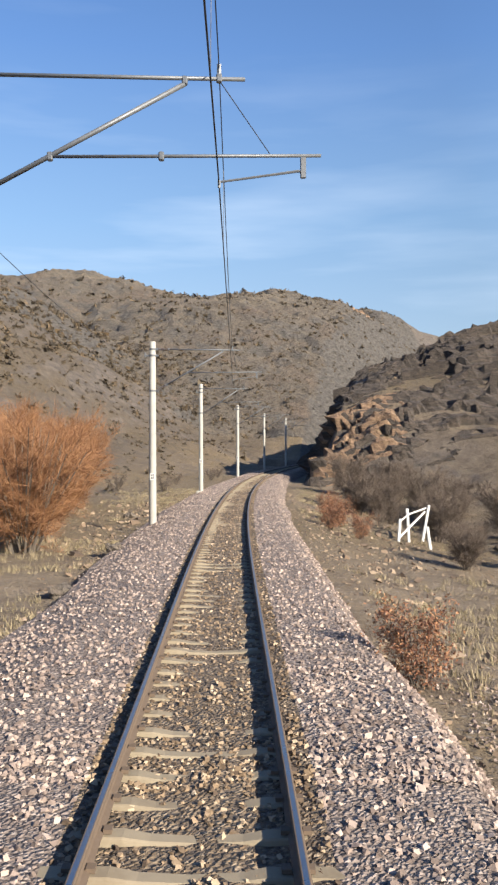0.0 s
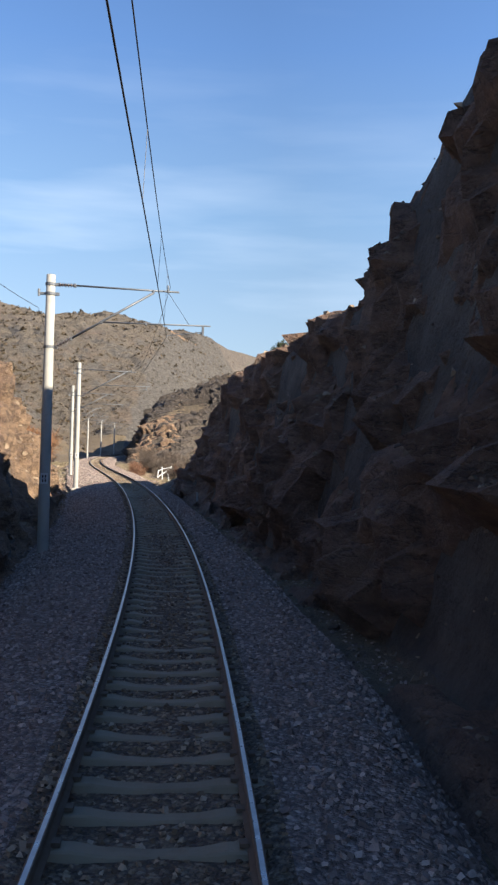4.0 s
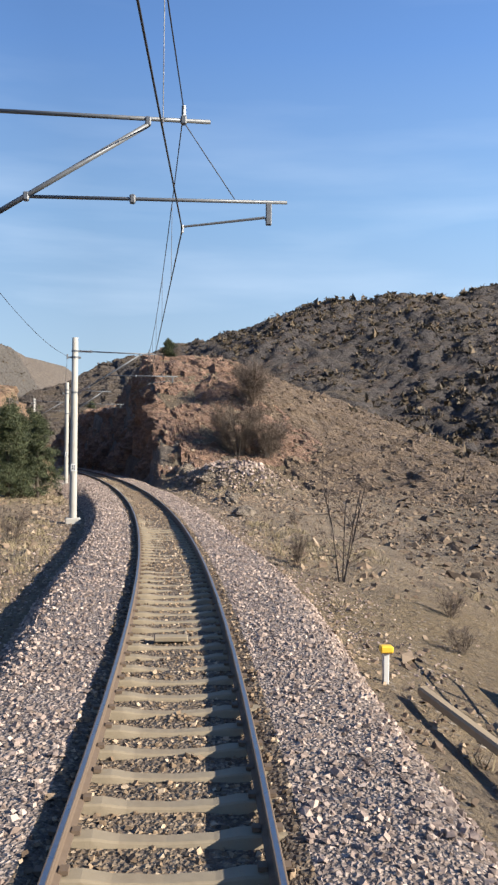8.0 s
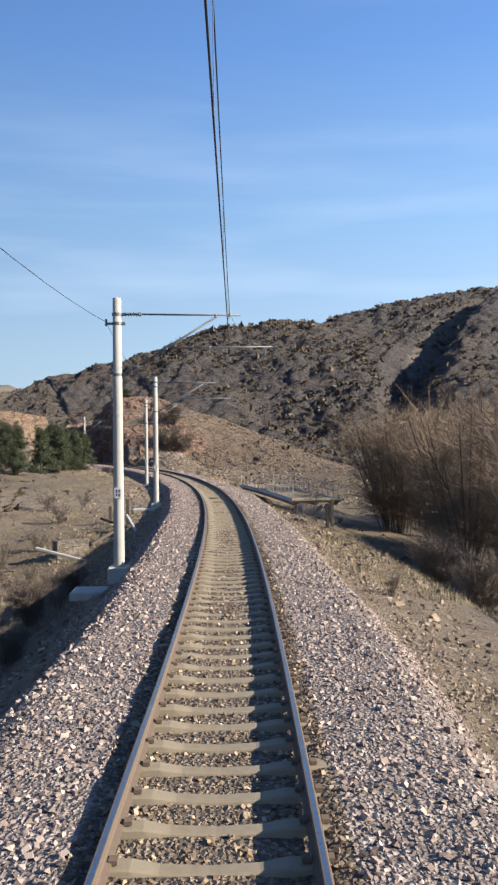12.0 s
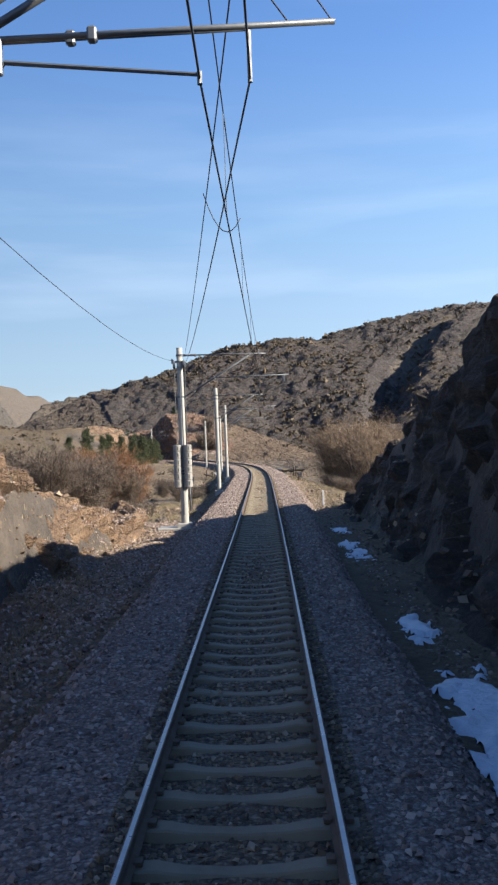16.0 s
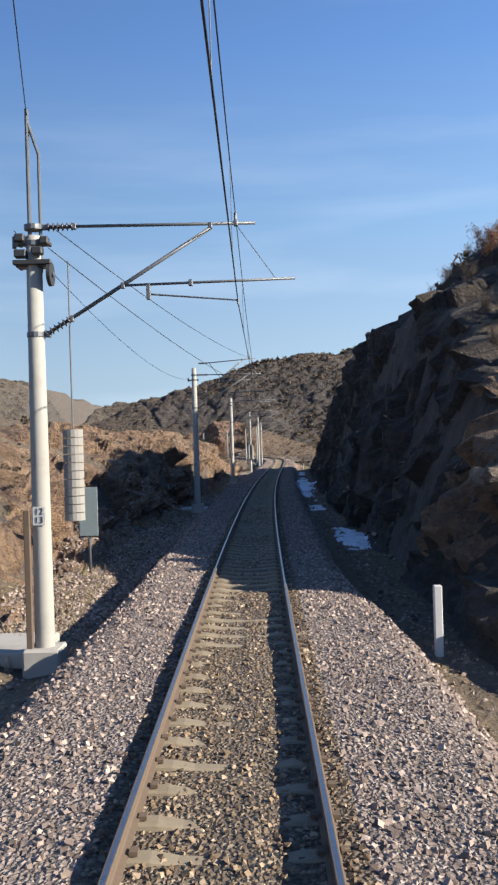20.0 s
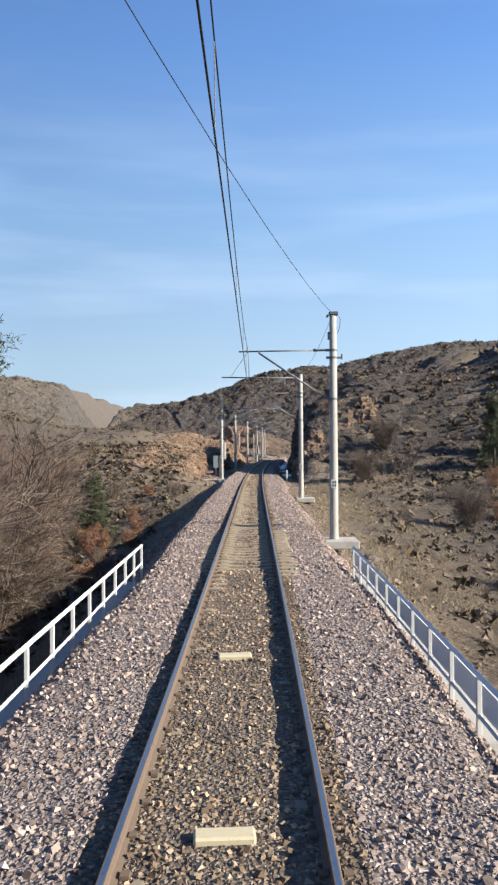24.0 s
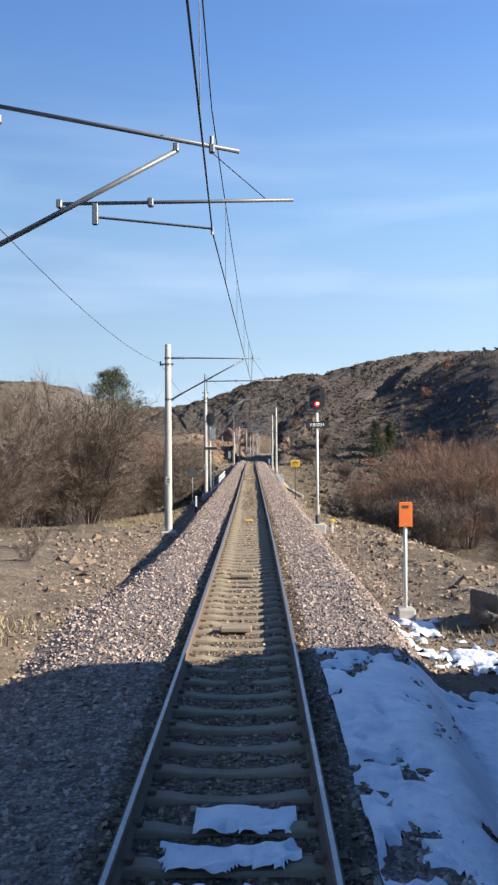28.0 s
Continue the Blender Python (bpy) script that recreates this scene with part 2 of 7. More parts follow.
def make_rock(name, dark, mid, warm, light):
    m = Nodes(name)
    a, b, c3 = m.noise(0.35, 6, 0.65), m.noise(2.2, 8, 0.7), m.noise(12, 6, 0.72)
    c = m.ramp(a, (0.32, dark), (0.47, mid), (0.58, warm), (0.74, light))
    c = m.mix(0.6, c, m.ramp(b, (0.3, dark), (0.52, mid), (0.64, warm), (0.78, light)))
    c = m.mix(0.35, c, m.ramp(m.noise(1.1, 4, 0.6, stretch=(1, 0.6, 4)), (0.4, dark), (0.6, warm)))
    c = m.mix(m.span(c3, 0.56, 0.72, 0, 0.55), c, light)
    c = m.mix(m.span(c3, 0.44, 0.32, 0, 0.6), c, dark)
    seam = m.math("ABSOLUTE", m.math("SUBTRACT", m.noise(0.9, 5, 0.62, stretch=(1, 1, 2.2)), 0.5))
    c = m.mix(m.span(seam, 0.014, 0.0, 0.0, 0.6), c, (0.034, 0.027, 0.023))
    h = m.math("ADD", m.math("MULTIPLY", b, 1.6), m.math("ADD", c3, m.math("MULTIPLY", m.span(seam, 0.0, 0.03), 0.4)))
    m.bump(h, 0.16, 1.0)
    return m.done(c, 0.9)


def make_stones(name, tones, scale=1.0):
    m = Nodes(name)
    c = m.ramp(m.island(), *tones)
    c = m.mix(0.4, c, m.ramp(m.noise(30 * scale, 4, 0.7), (0.3, (0.10, 0.085, 0.075)), (0.7, (0.6, 0.53, 0.48))), "SOFT_LIGHT")
    m.bump(m.noise(90, 3, 0.6), 0.006, 0.6)
    return m.done(c, 0.85)


def make_ballast(name, *tones):
    """Broken angular stones packed together."""
    m = Nodes(name)
    wob = m.n.new("ShaderNodeVectorMath")
    wob.operation = "MULTIPLY_ADD"
    jit = m.n.new("ShaderNodeTexNoise")
    jit.inputs["Scale"].default_value, jit.inputs["Detail"].default_value = 11.0, 2
    m.l.new(m.coord, jit.inputs["Vector"])
    m.l.new(jit.outputs["Color"], wob.inputs[0])
    wob.inputs[1].default_value = (0.06, 0.06, 0.06)
    m.l.new(m.coord, wob.inputs[2])
    v = wob.outputs["Vector"]
    t = m.n.new("ShaderNodeTexVoronoi")
    t.distance = "MANHATTAN"
    t.inputs["Scale"].default_value = 21.0
    m.l.new(v, t.inputs["Vector"])
    sep = m.n.new("ShaderNodeSeparateColor")
    m.l.new(t.outputs["Color"], sep.inputs[0])
    c = m.ramp(sep.outputs[0], *tones)
    d = t.outputs["Distance"]
    # shade in the gaps between stones, painted into the colour
    c = m.mix(m.span(d, 0.6, 0.95, 0, 0.55), c, (0.070, 0.056, 0.050))
    c = m.mix(0.5, c, m.noise(60, 3, 0.7), "SOFT_LIGHT")
    m.bump(m.math("ADD", m.math("MULTIPLY", d, -0.9), m.math("MULTIPLY", sep.outputs[1], 0.9)), 0.038, 1.0)
    return m.done(c, 0.9)


def make_concrete(name, a, b, dirt):
    m = Nodes(name)
    c = m.mix(m.noise(2.5, 6, 0.65), a, b)
    c = m.mix(m.span(m.noise(0.9, 5, 0.7), 0.52, 0.75, 0, 0.7), c, dirt)
    c = m.mix(m.span(m.noise(40, 3, 0.7), 0.62, 0.75, 0, 0.4), c, dirt)
    m.bump(m.noise(60, 4, 0.7), 0.004, 0.7)
    return m.done(c, 0.85)


def make_paint(name, color, rough=0.5, metal=0.0, wear=0.25, rust=(0.109, 0.054, 0.027)):
    m = Nodes(name)
    c = m.mix(m.span(m.noise(6, 6, 0.7), 0.60, 0.75, 0, wear), color, rust)
    c = m.mix(0.25, c, m.noise(22, 4, 0.6), "SOFT_LIGHT")
    m.bump(m.noise(45, 3), 0.002, 0.5)
    return m.done(c, m.span(m.noise(9, 4), 0.3, 0.7, rough - 0.1, rough + 0.12), metal)


def make_snow():
    m = Nodes("old_wet_snow")
    c = m.ramp(m.noise(3.0, 5), (0.3, (0.56, 0.60, 0.66)), (0.7, (0.74, 0.76, 0.79)))
    c = m.mix(m.span(m.noise(24, 5, 0.7), 0.66, 0.74, 0, 0.6), c, (0.2, 0.16, 0.13))
    m.bump(m.noise(9, 5), 0.06, 0.8)
    return m.done(c, 0.45)


def make_leaf(name, *tones):
    m = Nodes(name)
    c = m.ramp(m.island(), *tones)
    return m.done(c, 0.75)


def make_bark(name, a, b):
    m = Nodes(name)
    return m.done(m.mix(m.noise(12, 5, 0.7, stretch=(1, 1, 0.25)), a, b), 0.9)


def make_hill(name, heath, straw, rock, red):
    """A winter hillside: heath and straw between bands of bare slanting rock, reddish where shrubs grow dense."""
    m = Nodes(name)
    big, mid, fine = m.noise(0.022, 5, 0.6), m.noise(0.22, 7, 0.68), m.noise(1.6, 7, 0.75)
    shade = m.math("ADD", m.math("MULTIPLY", fine, 0.65), m.math("MULTIPLY", mid, 0.35))
    dark = tuple(q * 0.4 for q in heath)
    c = m.ramp(shade, (0.36, dark), (0.48, heath), (0.57, tuple(q * 1.45 for q in heath)), (0.68, straw))
    c = m.mix(m.span(m.noise(0.06, 6, 0.7), 0.50, 0.62, 0, 0.65), c, m.ramp(fine, (0.35, dark), (0.52, red), (0.7, straw)))
    c = m.mix(m.span(big, 0.50, 0.66, 0, 0.6), c, m.ramp(fine, (0.3, heath), (0.6, straw)))
    stone = m.ramp(m.noise(0.7, 8, 0.75, stretch=(1, 1, 2.4)), (0.34, tuple(q * 0.32 for q in rock)), (0.50, rock), (0.63, tuple(q * 1.6 for q in rock)), (0.76, tuple(q * 3.0 for q in rock)))
    bare = m.math("ADD", m.span(m.normal_z(), 0.93, 0.74), m.span(mid, 0.54, 0.64, 0, 0.6))
    c = m.mix(m.span(bare, 0.15, 0.85), c, stone)
    h = m.math("ADD", m.math("MULTIPLY", mid, 5.0), m.math("MULTIPLY", fine, 1.6))
    m.bump(h, 0.32, 1.0)
    return m.done(c, 0.95)


M_GROUND = make_ground()
M_ROCK = make_rock("brown_volcanic_rock", (0.081, 0.053, 0.041), (0.181, 0.107, 0.075), (0.282, 0.169, 0.112), (0.375, 0.282, 0.188))
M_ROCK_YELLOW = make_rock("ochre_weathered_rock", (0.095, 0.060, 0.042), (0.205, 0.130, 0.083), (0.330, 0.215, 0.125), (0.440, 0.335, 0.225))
M_ROCK_DARK_AND_SHADE = make_rock("dark_spur_rock_and_wall_shade", (0.026, 0.022, 0.020), (0.060, 0.048, 0.040), (0.100, 0.076, 0.058), (0.230, 0.178, 0.118))
M_HILL_GREY = make_hill("grey_brown_heath_and_crag", (0.052, 0.040, 0.030), (0.125, 0.096, 0.064), (0.047, 0.040, 0.038), (0.075, 0.044, 0.034))
M_HILL_BROWN = make_hill("brown_heath_and_crag", (0.098, 0.079, 0.058), (0.190, 0.152, 0.105), (0.078, 0.069, 0.060), (0.125, 0.086, 0.060))
M_ROCK_HILL = make_rock("brown_hill_rock", (0.060, 0.042, 0.029), (0.120, 0.084, 0.055), (0.170, 0.120, 0.078), (0.235, 0.178, 0.118))
M_BALLAST = make_ballast("ballast_bed_of_broken_stone", (0.0, (0.130, 0.098, 0.083)), (0.4, (0.222, 0.174, 0.148)), (0.75, (0.304, 0.244, 0.208)), (1.0, (0.395, 0.326, 0.280)))
M_BALLAST_RUST = make_ballast("rust_stained_ballast_bed", (0.0, (0.062, 0.044, 0.028)), (0.4, (0.140, 0.098, 0.060)), (0.75, (0.215, 0.158, 0.100)), (1.0, (0.310, 0.240, 0.165)))
M_STONES = make_stones("broken_ballast_stone", ((0.0, (0.118, 0.091, 0.078)), (0.3, (0.222, 0.174, 0.149)), (0.7, (0.330, 0.264, 0.226)), (1.0, (0.470, 0.390, 0.335))))
M_STONES_RUST = make_stones("rust_stained_ballast_stone", ((0.0, (0.080, 0.055, 0.036)), (0.35, (0.180, 0.128, 0.078)), (0.72, (0.285, 0.212, 0.138)), (1.0, (0.450, 0.365, 0.265))))
M_SCREE = make_stones("brown_scree_stone", ((0.0, (0.062, 0.044, 0.030)), (0.5, (0.125, 0.090, 0.060)), (1.0, (0.225, 0.172, 0.118))), 0.3)
M_RUBBLE = make_stones("field_stone", ((0.0, (0.084, 0.060, 0.043)), (0.5, (0.194, 0.141, 0.095)), (1.0, (0.336, 0.263, 0.185))), 0.3)
M_SLEEPER = make_concrete("weathered_sleeper_concrete", (0.186, 0.153, 0.103), (0.259, 0.213, 0.147), (0.114, 0.080, 0.047))
M_MAST = make_concrete("spun_mast_concrete", (0.315, 0.302, 0.270), (0.375, 0.360, 0.325), (0.225, 0.205, 0.175))
M_CONCRETE = make_concrete("cast_concrete", (0.313, 0.296, 0.265), (0.408, 0.388, 0.347), (0.190, 0.163, 0.129))
M_WEIGHT = make_concrete("grey_weight_concrete", (0.235, 0.225, 0.205), (0.300, 0.288, 0.262), (0.150, 0.135, 0.115))
M_RAIL_TOP = make_paint("polished_rail_head", (0.34, 0.34, 0.355), 0.34, 1.0, 0.1)
M_RAIL_SIDE = make_paint("rusty_rail_web", (0.118, 0.084, 0.058), 0.85, 0.0, 0.5, (0.080, 0.050, 0.032))
M_STEEL = make_paint("galvanised_steel", (0.128, 0.136, 0.148), 0.5, 0.35, 0.1)
M_DARKSTEEL = make_paint("dark_weathered_steel", (0.045, 0.047, 0.050), 0.6, 0.3, 0.2)
M_WIRE = make_paint("dark_copper_wire", (0.034, 0.034, 0.037), 0.55, 0.3, 0.2)
M_GLAZE = make_paint("brown_glazed_porcelain", (0.082, 0.068, 0.068), 0.3, 0.0, 0.0)
M_WHITE = make_paint("white_enamel", (0.530, 0.524, 0.503), 0.5, 0.0, 0.15)
M_LETTER = make_paint("white_letter_paint", (0.85, 0.85, 0.84), 0.5, 0.0, 0.0)
M_PANEL = make_paint("white_panel_enamel", (0.74, 0.73, 0.70), 0.45, 0.0, 0.12)
M_BLACK = make_paint("black_paint", (0.02, 0.02, 0.022), 0.5, 0.0, 0.1)
M_YELLOW = make_paint("yellow_paint", (0.72, 0.44, 0.03), 0.5, 0.0, 0.3)
M_CREAM = make_paint("cream_block_paint", (0.46, 0.40, 0.26), 0.7, 0.0, 0.8, (0.16, 0.11, 0.06))
M_ORANGE = make_paint("orange_paint", (0.72, 0.17, 0.035), 0.5, 0.0, 0.25)
M_GREYGREEN = make_paint("grey_green_cabinet_paint", (0.204, 0.245, 0.245), 0.45, 0.0, 0.15)
M_BROWN_WOOD = make_bark("weathered_dark_timber", (0.041, 0.031, 0.024), (0.102, 0.078, 0.058))
M_PALE_WOOD = make_bark("pale_old_timber", (0.258, 0.197, 0.122), (0.374, 0.292, 0.190))
M_SNOW = make_snow()
M_BARK = make_bark("grey_brown_bark", (0.061, 0.048, 0.037), (0.136, 0.112, 0.088))
M_TWIG_RED = make_leaf("reddish_willow_twigs", (0.0, (0.136, 0.058, 0.024)), (1.0, (0.272, 0.136, 0.058)))
M_TWIG_ROSE = make_leaf("reddish_brown_willow_twigs", (0.0, (0.092, 0.052, 0.034)), (1.0, (0.215, 0.124, 0.080)))
M_TWIG_TAN = make_leaf("pale_tan_willow_twigs", (0.0, (0.115, 0.077, 0.048)), (1.0, (0.245, 0.172, 0.108)))
M_TWIG = make_leaf("bare_brown_twigs", (0.0, (0.064, 0.047, 0.036)), (1.0, (0.158, 0.118, 0.087)))
M_NEEDLE = make_leaf("pine_needles", (0.0, (0.020, 0.029, 0.012)), (0.6, (0.044, 0.056, 0.020)), (1.0, (0.082, 0.088, 0.034)))
M_RUST_LEAF = make_leaf("withered_oak_leaves", (0.0, (0.109, 0.044, 0.024)), (0.6, (0.218, 0.095, 0.048)), (1.0, (0.313, 0.163, 0.075)))
M_SCRUB = make_leaf("dry_hill_scrub", (0.0, (0.035, 0.027, 0.017)), (0.6, (0.078, 0.057, 0.032)), (1.0, (0.137, 0.092, 0.049)))
M_DRY_GRASS = make_leaf("dry_grass_blades", (0.0, (0.136, 0.109, 0.061)), (1.0, (0.313, 0.252, 0.150)))

# ---- noise on whole arrays of places ----
def _hash(ix, iy, iz, k):
    h = (ix.astype(np.int64) * 73856093) ^ (iy.astype(np.int64) * 19349663) ^ (iz.astype(np.int64) * 83492791) ^ (k * 2654435761)
    h = (h ^ (h >> 13)) * 1274126177
    h = (h ^ (h >> 16)) & 0xFFFFFF
    return h / float(0xFFFFFF)


def value_noise(p, scale, seed=0):
    q = np.asarray(p) / scale
    i = np.floor(q)
    f = q - i
    f = f * f * (3 - 2 * f)
    out = 0
    for a in (0, 1):
        for b in (0, 1):
            for c in (0, 1):
                w = (f[..., 0] if a else 1 - f[..., 0]) * (f[..., 1] if b else 1 - f[..., 1]) * (f[..., 2] if c else 1 - f[..., 2])
                out = out + w * _hash(i[..., 0] + a, i[..., 1] + b, i[..., 2] + c, seed + 1)
    return out * 2 - 1


def fbm(p, scale, octaves=4, seed=0, fall=0.5):
    out, amp = 0, 1.0
    for k in range(octaves):
        out = out + amp * value_noise(p, scale / 2**k, seed + 7 * k)
        amp *= fall
    return out


def facets(p, scale, seed=0, tilt=0.5):
    """Broken planes: every cell of rock stands in or out by its own amount and leans its own way."""
    q = np.asarray(p) / scale
    base = np.floor(q)
    best = np.full(q.shape[:-1], 1e9)
    val = np.zeros(q.shape[:-1])
    for a in (-1, 0, 1):
        for b in (-1, 0, 1):
            for c in (-1, 0, 1):
                i = base + (a, b, c)
                r = [_hash(i[..., 0], i[..., 1], i[..., 2], seed + 11 * k) for k in range(7)]
                d = q - i - np.stack(r[:3], -1)
                dist = (d**2).sum(-1)
                v = (r[3] * 2 - 1) + tilt * 2 * (d * (np.stack(r[4:7], -1) * 2 - 1)).sum(-1)
                near = dist < best
                best, val = np.where(near, dist, best), np.where(near, v, val)
    return val


def flat3(x, y, z=None):
    return np.stack([x, y, np.zeros_like(x) if z is None else z], -1)


# ---- the lie of the land, by the distance to the track on either side ----
def lie(s, *pairs):
    return np.interp(s, pairs[0::2], pairs[1::2])


def right_bank(s):
    """Heights of the uncut land at 3.4, 6, 12, 25, 50, 100, 150 and 260 m to the right."""
    return [
        lie(s, -40, 6.5, -6, 6.2, -1, 4.0, 3, -0.8, 20, -0.8, 40, -1.0, 60, -1.6, 90, -1.4, 125, -0.9, 147, -0.8, 152, 1.4, 156, 3.8, 160, 5.6, 165, 6.5, 186, 6.7, 191, 5.2, 198, 4.6, 205, 5.4, 226, 5.5, 232, 3.7, 238, 2.4, 243, 0.4, 250, -0.8, 275, -1.1, 315, -1.2, 350, -1.0, 400, -0.7, 407, -0.6, 409.5, 2.4, 413, 4.4, 417.5, 6.7, 420, 8.8, 423, 10.5, 428, 9.7, 431, 8.3, 433.5, 6.2, 446, 6.0, 455, 5.6, 460, 4.8, 463, 1.4, 467, 0.5, 472, 0.0, 478, -0.45, 484, -0.8, 566, -0.8, 576, 6, 600, 9, 640, 10),
        lie(s, -40, 7.0, -6, 6.6, -1, 4.6, 4, -0.5, 20, -0.8, 40, -1.6, 60, -3.2, 85, -3.2, 110, -1.6, 140, -0.7, 147, 0.4, 150, 1.7, 156, 4.5, 160, 6.2, 165, 7.5, 180, 7.4, 186, 7.4, 191, 6.3, 198, 5.6, 205, 5.4, 226, 5.9, 232, 4.4, 240, 2.7, 246, 0.8, 254, -0.9, 290, -1.7, 325, -1.7, 331, -2.0, 336, -2.6, 342, -2.8, 356, -1.6, 380, -0.8, 404, -0.4, 407.5, 0.2, 410.5, 3.0, 414, 5.2, 417.5, 7.6, 420, 9.6, 423, 11.0, 428, 10.4, 431, 8.8, 434, 6.6, 446, 6.5, 455, 6.2, 460.5, 5.6, 464, 4.3, 468, 3.0, 474, 2.0, 480, 0.8, 486, -0.8, 490, -1.0, 500, -1.3, 540, -1.6, 566, -0.8, 574, 6.0, 600, 10.5, 640, 11),
        lie(s, -40, 8.0, -6, 7.0, 0, 4.0, 5, 0.0, 14, -1.9, 40, -4.5, 90, -4.8, 120, -2.2, 142, 0.0, 151, 2.5, 156, 5.2, 160, 7.6, 166, 10.8, 175, 12.2, 183, 11.0, 190, 9.2, 198, 8.0, 205, 7.8, 225, 8.0, 236, 4.2, 244, 1.4, 254, -1.6, 262, -2.4, 285, -4.8, 312, -4.8, 330, -4.4, 350, -3.8, 372, -2.0, 400, -0.3, 407, 0.8, 411, 3.8, 415, 6.6, 418, 9.0, 420.5, 10.6, 424, 11.4, 429, 10.6, 434, 8.2, 446, 7.6, 457, 7.2, 463, 6.4, 468, 5.9, 477, 3.4, 484, 0.8, 490, -2.0, 550, -3.0, 562, -1.0, 572, 7.0, 600, 13, 640, 14),
        lie(s, -40, 6.0, -10, 3.5, 10, -2.5, 30, -4.5, 95, -4.8, 125, -2.5, 145, 1.4, 155, 5.2, 163, 10.0, 175, 12.4, 190, 11.2, 205, 11.6, 222, 12.6, 238, 5.0, 246, 0.8, 258, -2.6, 280, -5.6, 330, -6.4, 380, -3.4, 400, -0.5, 412, 3.0, 424, 7.6, 438, 7.5, 455, 6.0, 475, 0.5, 490, -3.2, 550, -2.5, 570, 6.0, 600, 18.0, 640, 19),
        lie(s, -40, 8.0, 30, -2.0, 80, -1.5, 105, 1.5, 130, 10.0, 165, 22, 215, 25, 238, 12.0, 252, 2.0, 270, -1.5, 330, -5, 390, -4.0, 415, -2.0, 440, -1.0, 480, -2, 530, 0, 560, 7, 590, 22, 620, 30, 680, 34),
        lie(s, -40, 14, 40, 12, 80, 14, 120, 22, 160, 30, 220, 34, 240, 22, 268, 0.0, 330, -5, 400, -5.0, 470, -2, 500, 2.5, 530, 13, 566, 27, 600, 39, 620, 43, 700, 46),
        lie(s, -40, 20, 60, 24, 150, 34, 220, 38, 245, 28, 290, 8, 340, 0, 400, 0, 450, 8, 498, 20, 530, 30, 566, 41, 600, 52, 620, 56, 700, 60),
        lie(s, -40, 28, 150, 42, 240, 46, 330, 40, 420, 44, 500, 54, 600, 70, 620, 75, 700, 76),
    ]


def left_bank(s):
    """Heights of the uncut land at 3.4, 6, 12, 25, 50, 100, 150 and 260 m to the left."""
    return [
        lie(s, -40, -0.40, 12, -0.45, 26, -0.9, 40, -1.0, 70, -1.6, 110, -1.4, 150, -0.9, 240, -0.8, 290, -1.4, 320, -1.0, 409, -0.6, 416, 3.0, 421, 6.8, 440, 6.2, 456, 2.0, 464, -0.8, 640, -0.8),
        lie(s, -40, -0.15, 10, -0.25, 26, -0.8, 50, -1.7, 65, -3.0, 100, -3.2, 130, -1.8, 146, -0.7, 160, 0.6, 176, 1.8, 195, 2.9, 214, 2.9, 226, 2.5, 232, 0.9, 245, -0.9, 275, -1.8, 290, -3.0, 305, -3.0, 318, -1.2, 350, -0.8, 409, -0.6, 415, 3.0, 420, 7.2, 428, 7.8, 442, 7.0, 458, 2.0, 466, -0.8, 640, -0.9),
        lie(s, -40, -0.1, 10, -0.4, 24, -0.9, 35, -1.3, 52, -3.2, 100, -4.8, 130, -3.0, 145, -0.4, 160, 2.4, 180, 3.8, 200, 4.0, 216, 3.6, 230, 2.8, 240, 0.4, 252, -0.8, 275, -2.6, 290, -3.6, 308, -3.4, 322, -1.2, 405, -0.7, 413, 4.0, 420, 8.0, 430, 8.4, 445, 6.0, 462, 0.2, 480, -0.8, 640, -0.8),
        lie(s, -40, 1.0, 20, -1.0, 40, -3.0, 110, -5.0, 140, -1.5, 160, 3.0, 200, 5.6, 216, 5.0, 240, 1.0, 275, -2.4, 310, -2.0, 330, -0.9, 400, -0.2, 419, 8.0, 440, 8.0, 465, 1.5, 500, -0.6, 560, 1, 640, 4),
        lie(s, -40, 4.0, 40, 1.0, 110, -1.5, 150, 2.0, 200, 7.5, 250, 4.0, 310, 1.5, 390, 3.0, 430, 10.0, 480, 7.0, 560, 9, 640, 20),
        lie(s, -40, 14, 60, 13, 150, 11, 220, 13, 300, 12, 380, 13, 440, 20, 520, 26, 600, 40, 680, 54),
        lie(s, -40, 22, 100, 23, 200, 21, 300, 19, 400, 24, 480, 38, 560, 50, 640, 62, 720, 72),
        lie(s, -40, 27, 200, 29, 320, 28, 420, 36, 520, 56, 620, 76, 720, 88),
    ]


BANK_D = (3.4, 6.0, 12.0, 25.0, 50.0, 100.0, 150.0, 260.0, 1600.0)


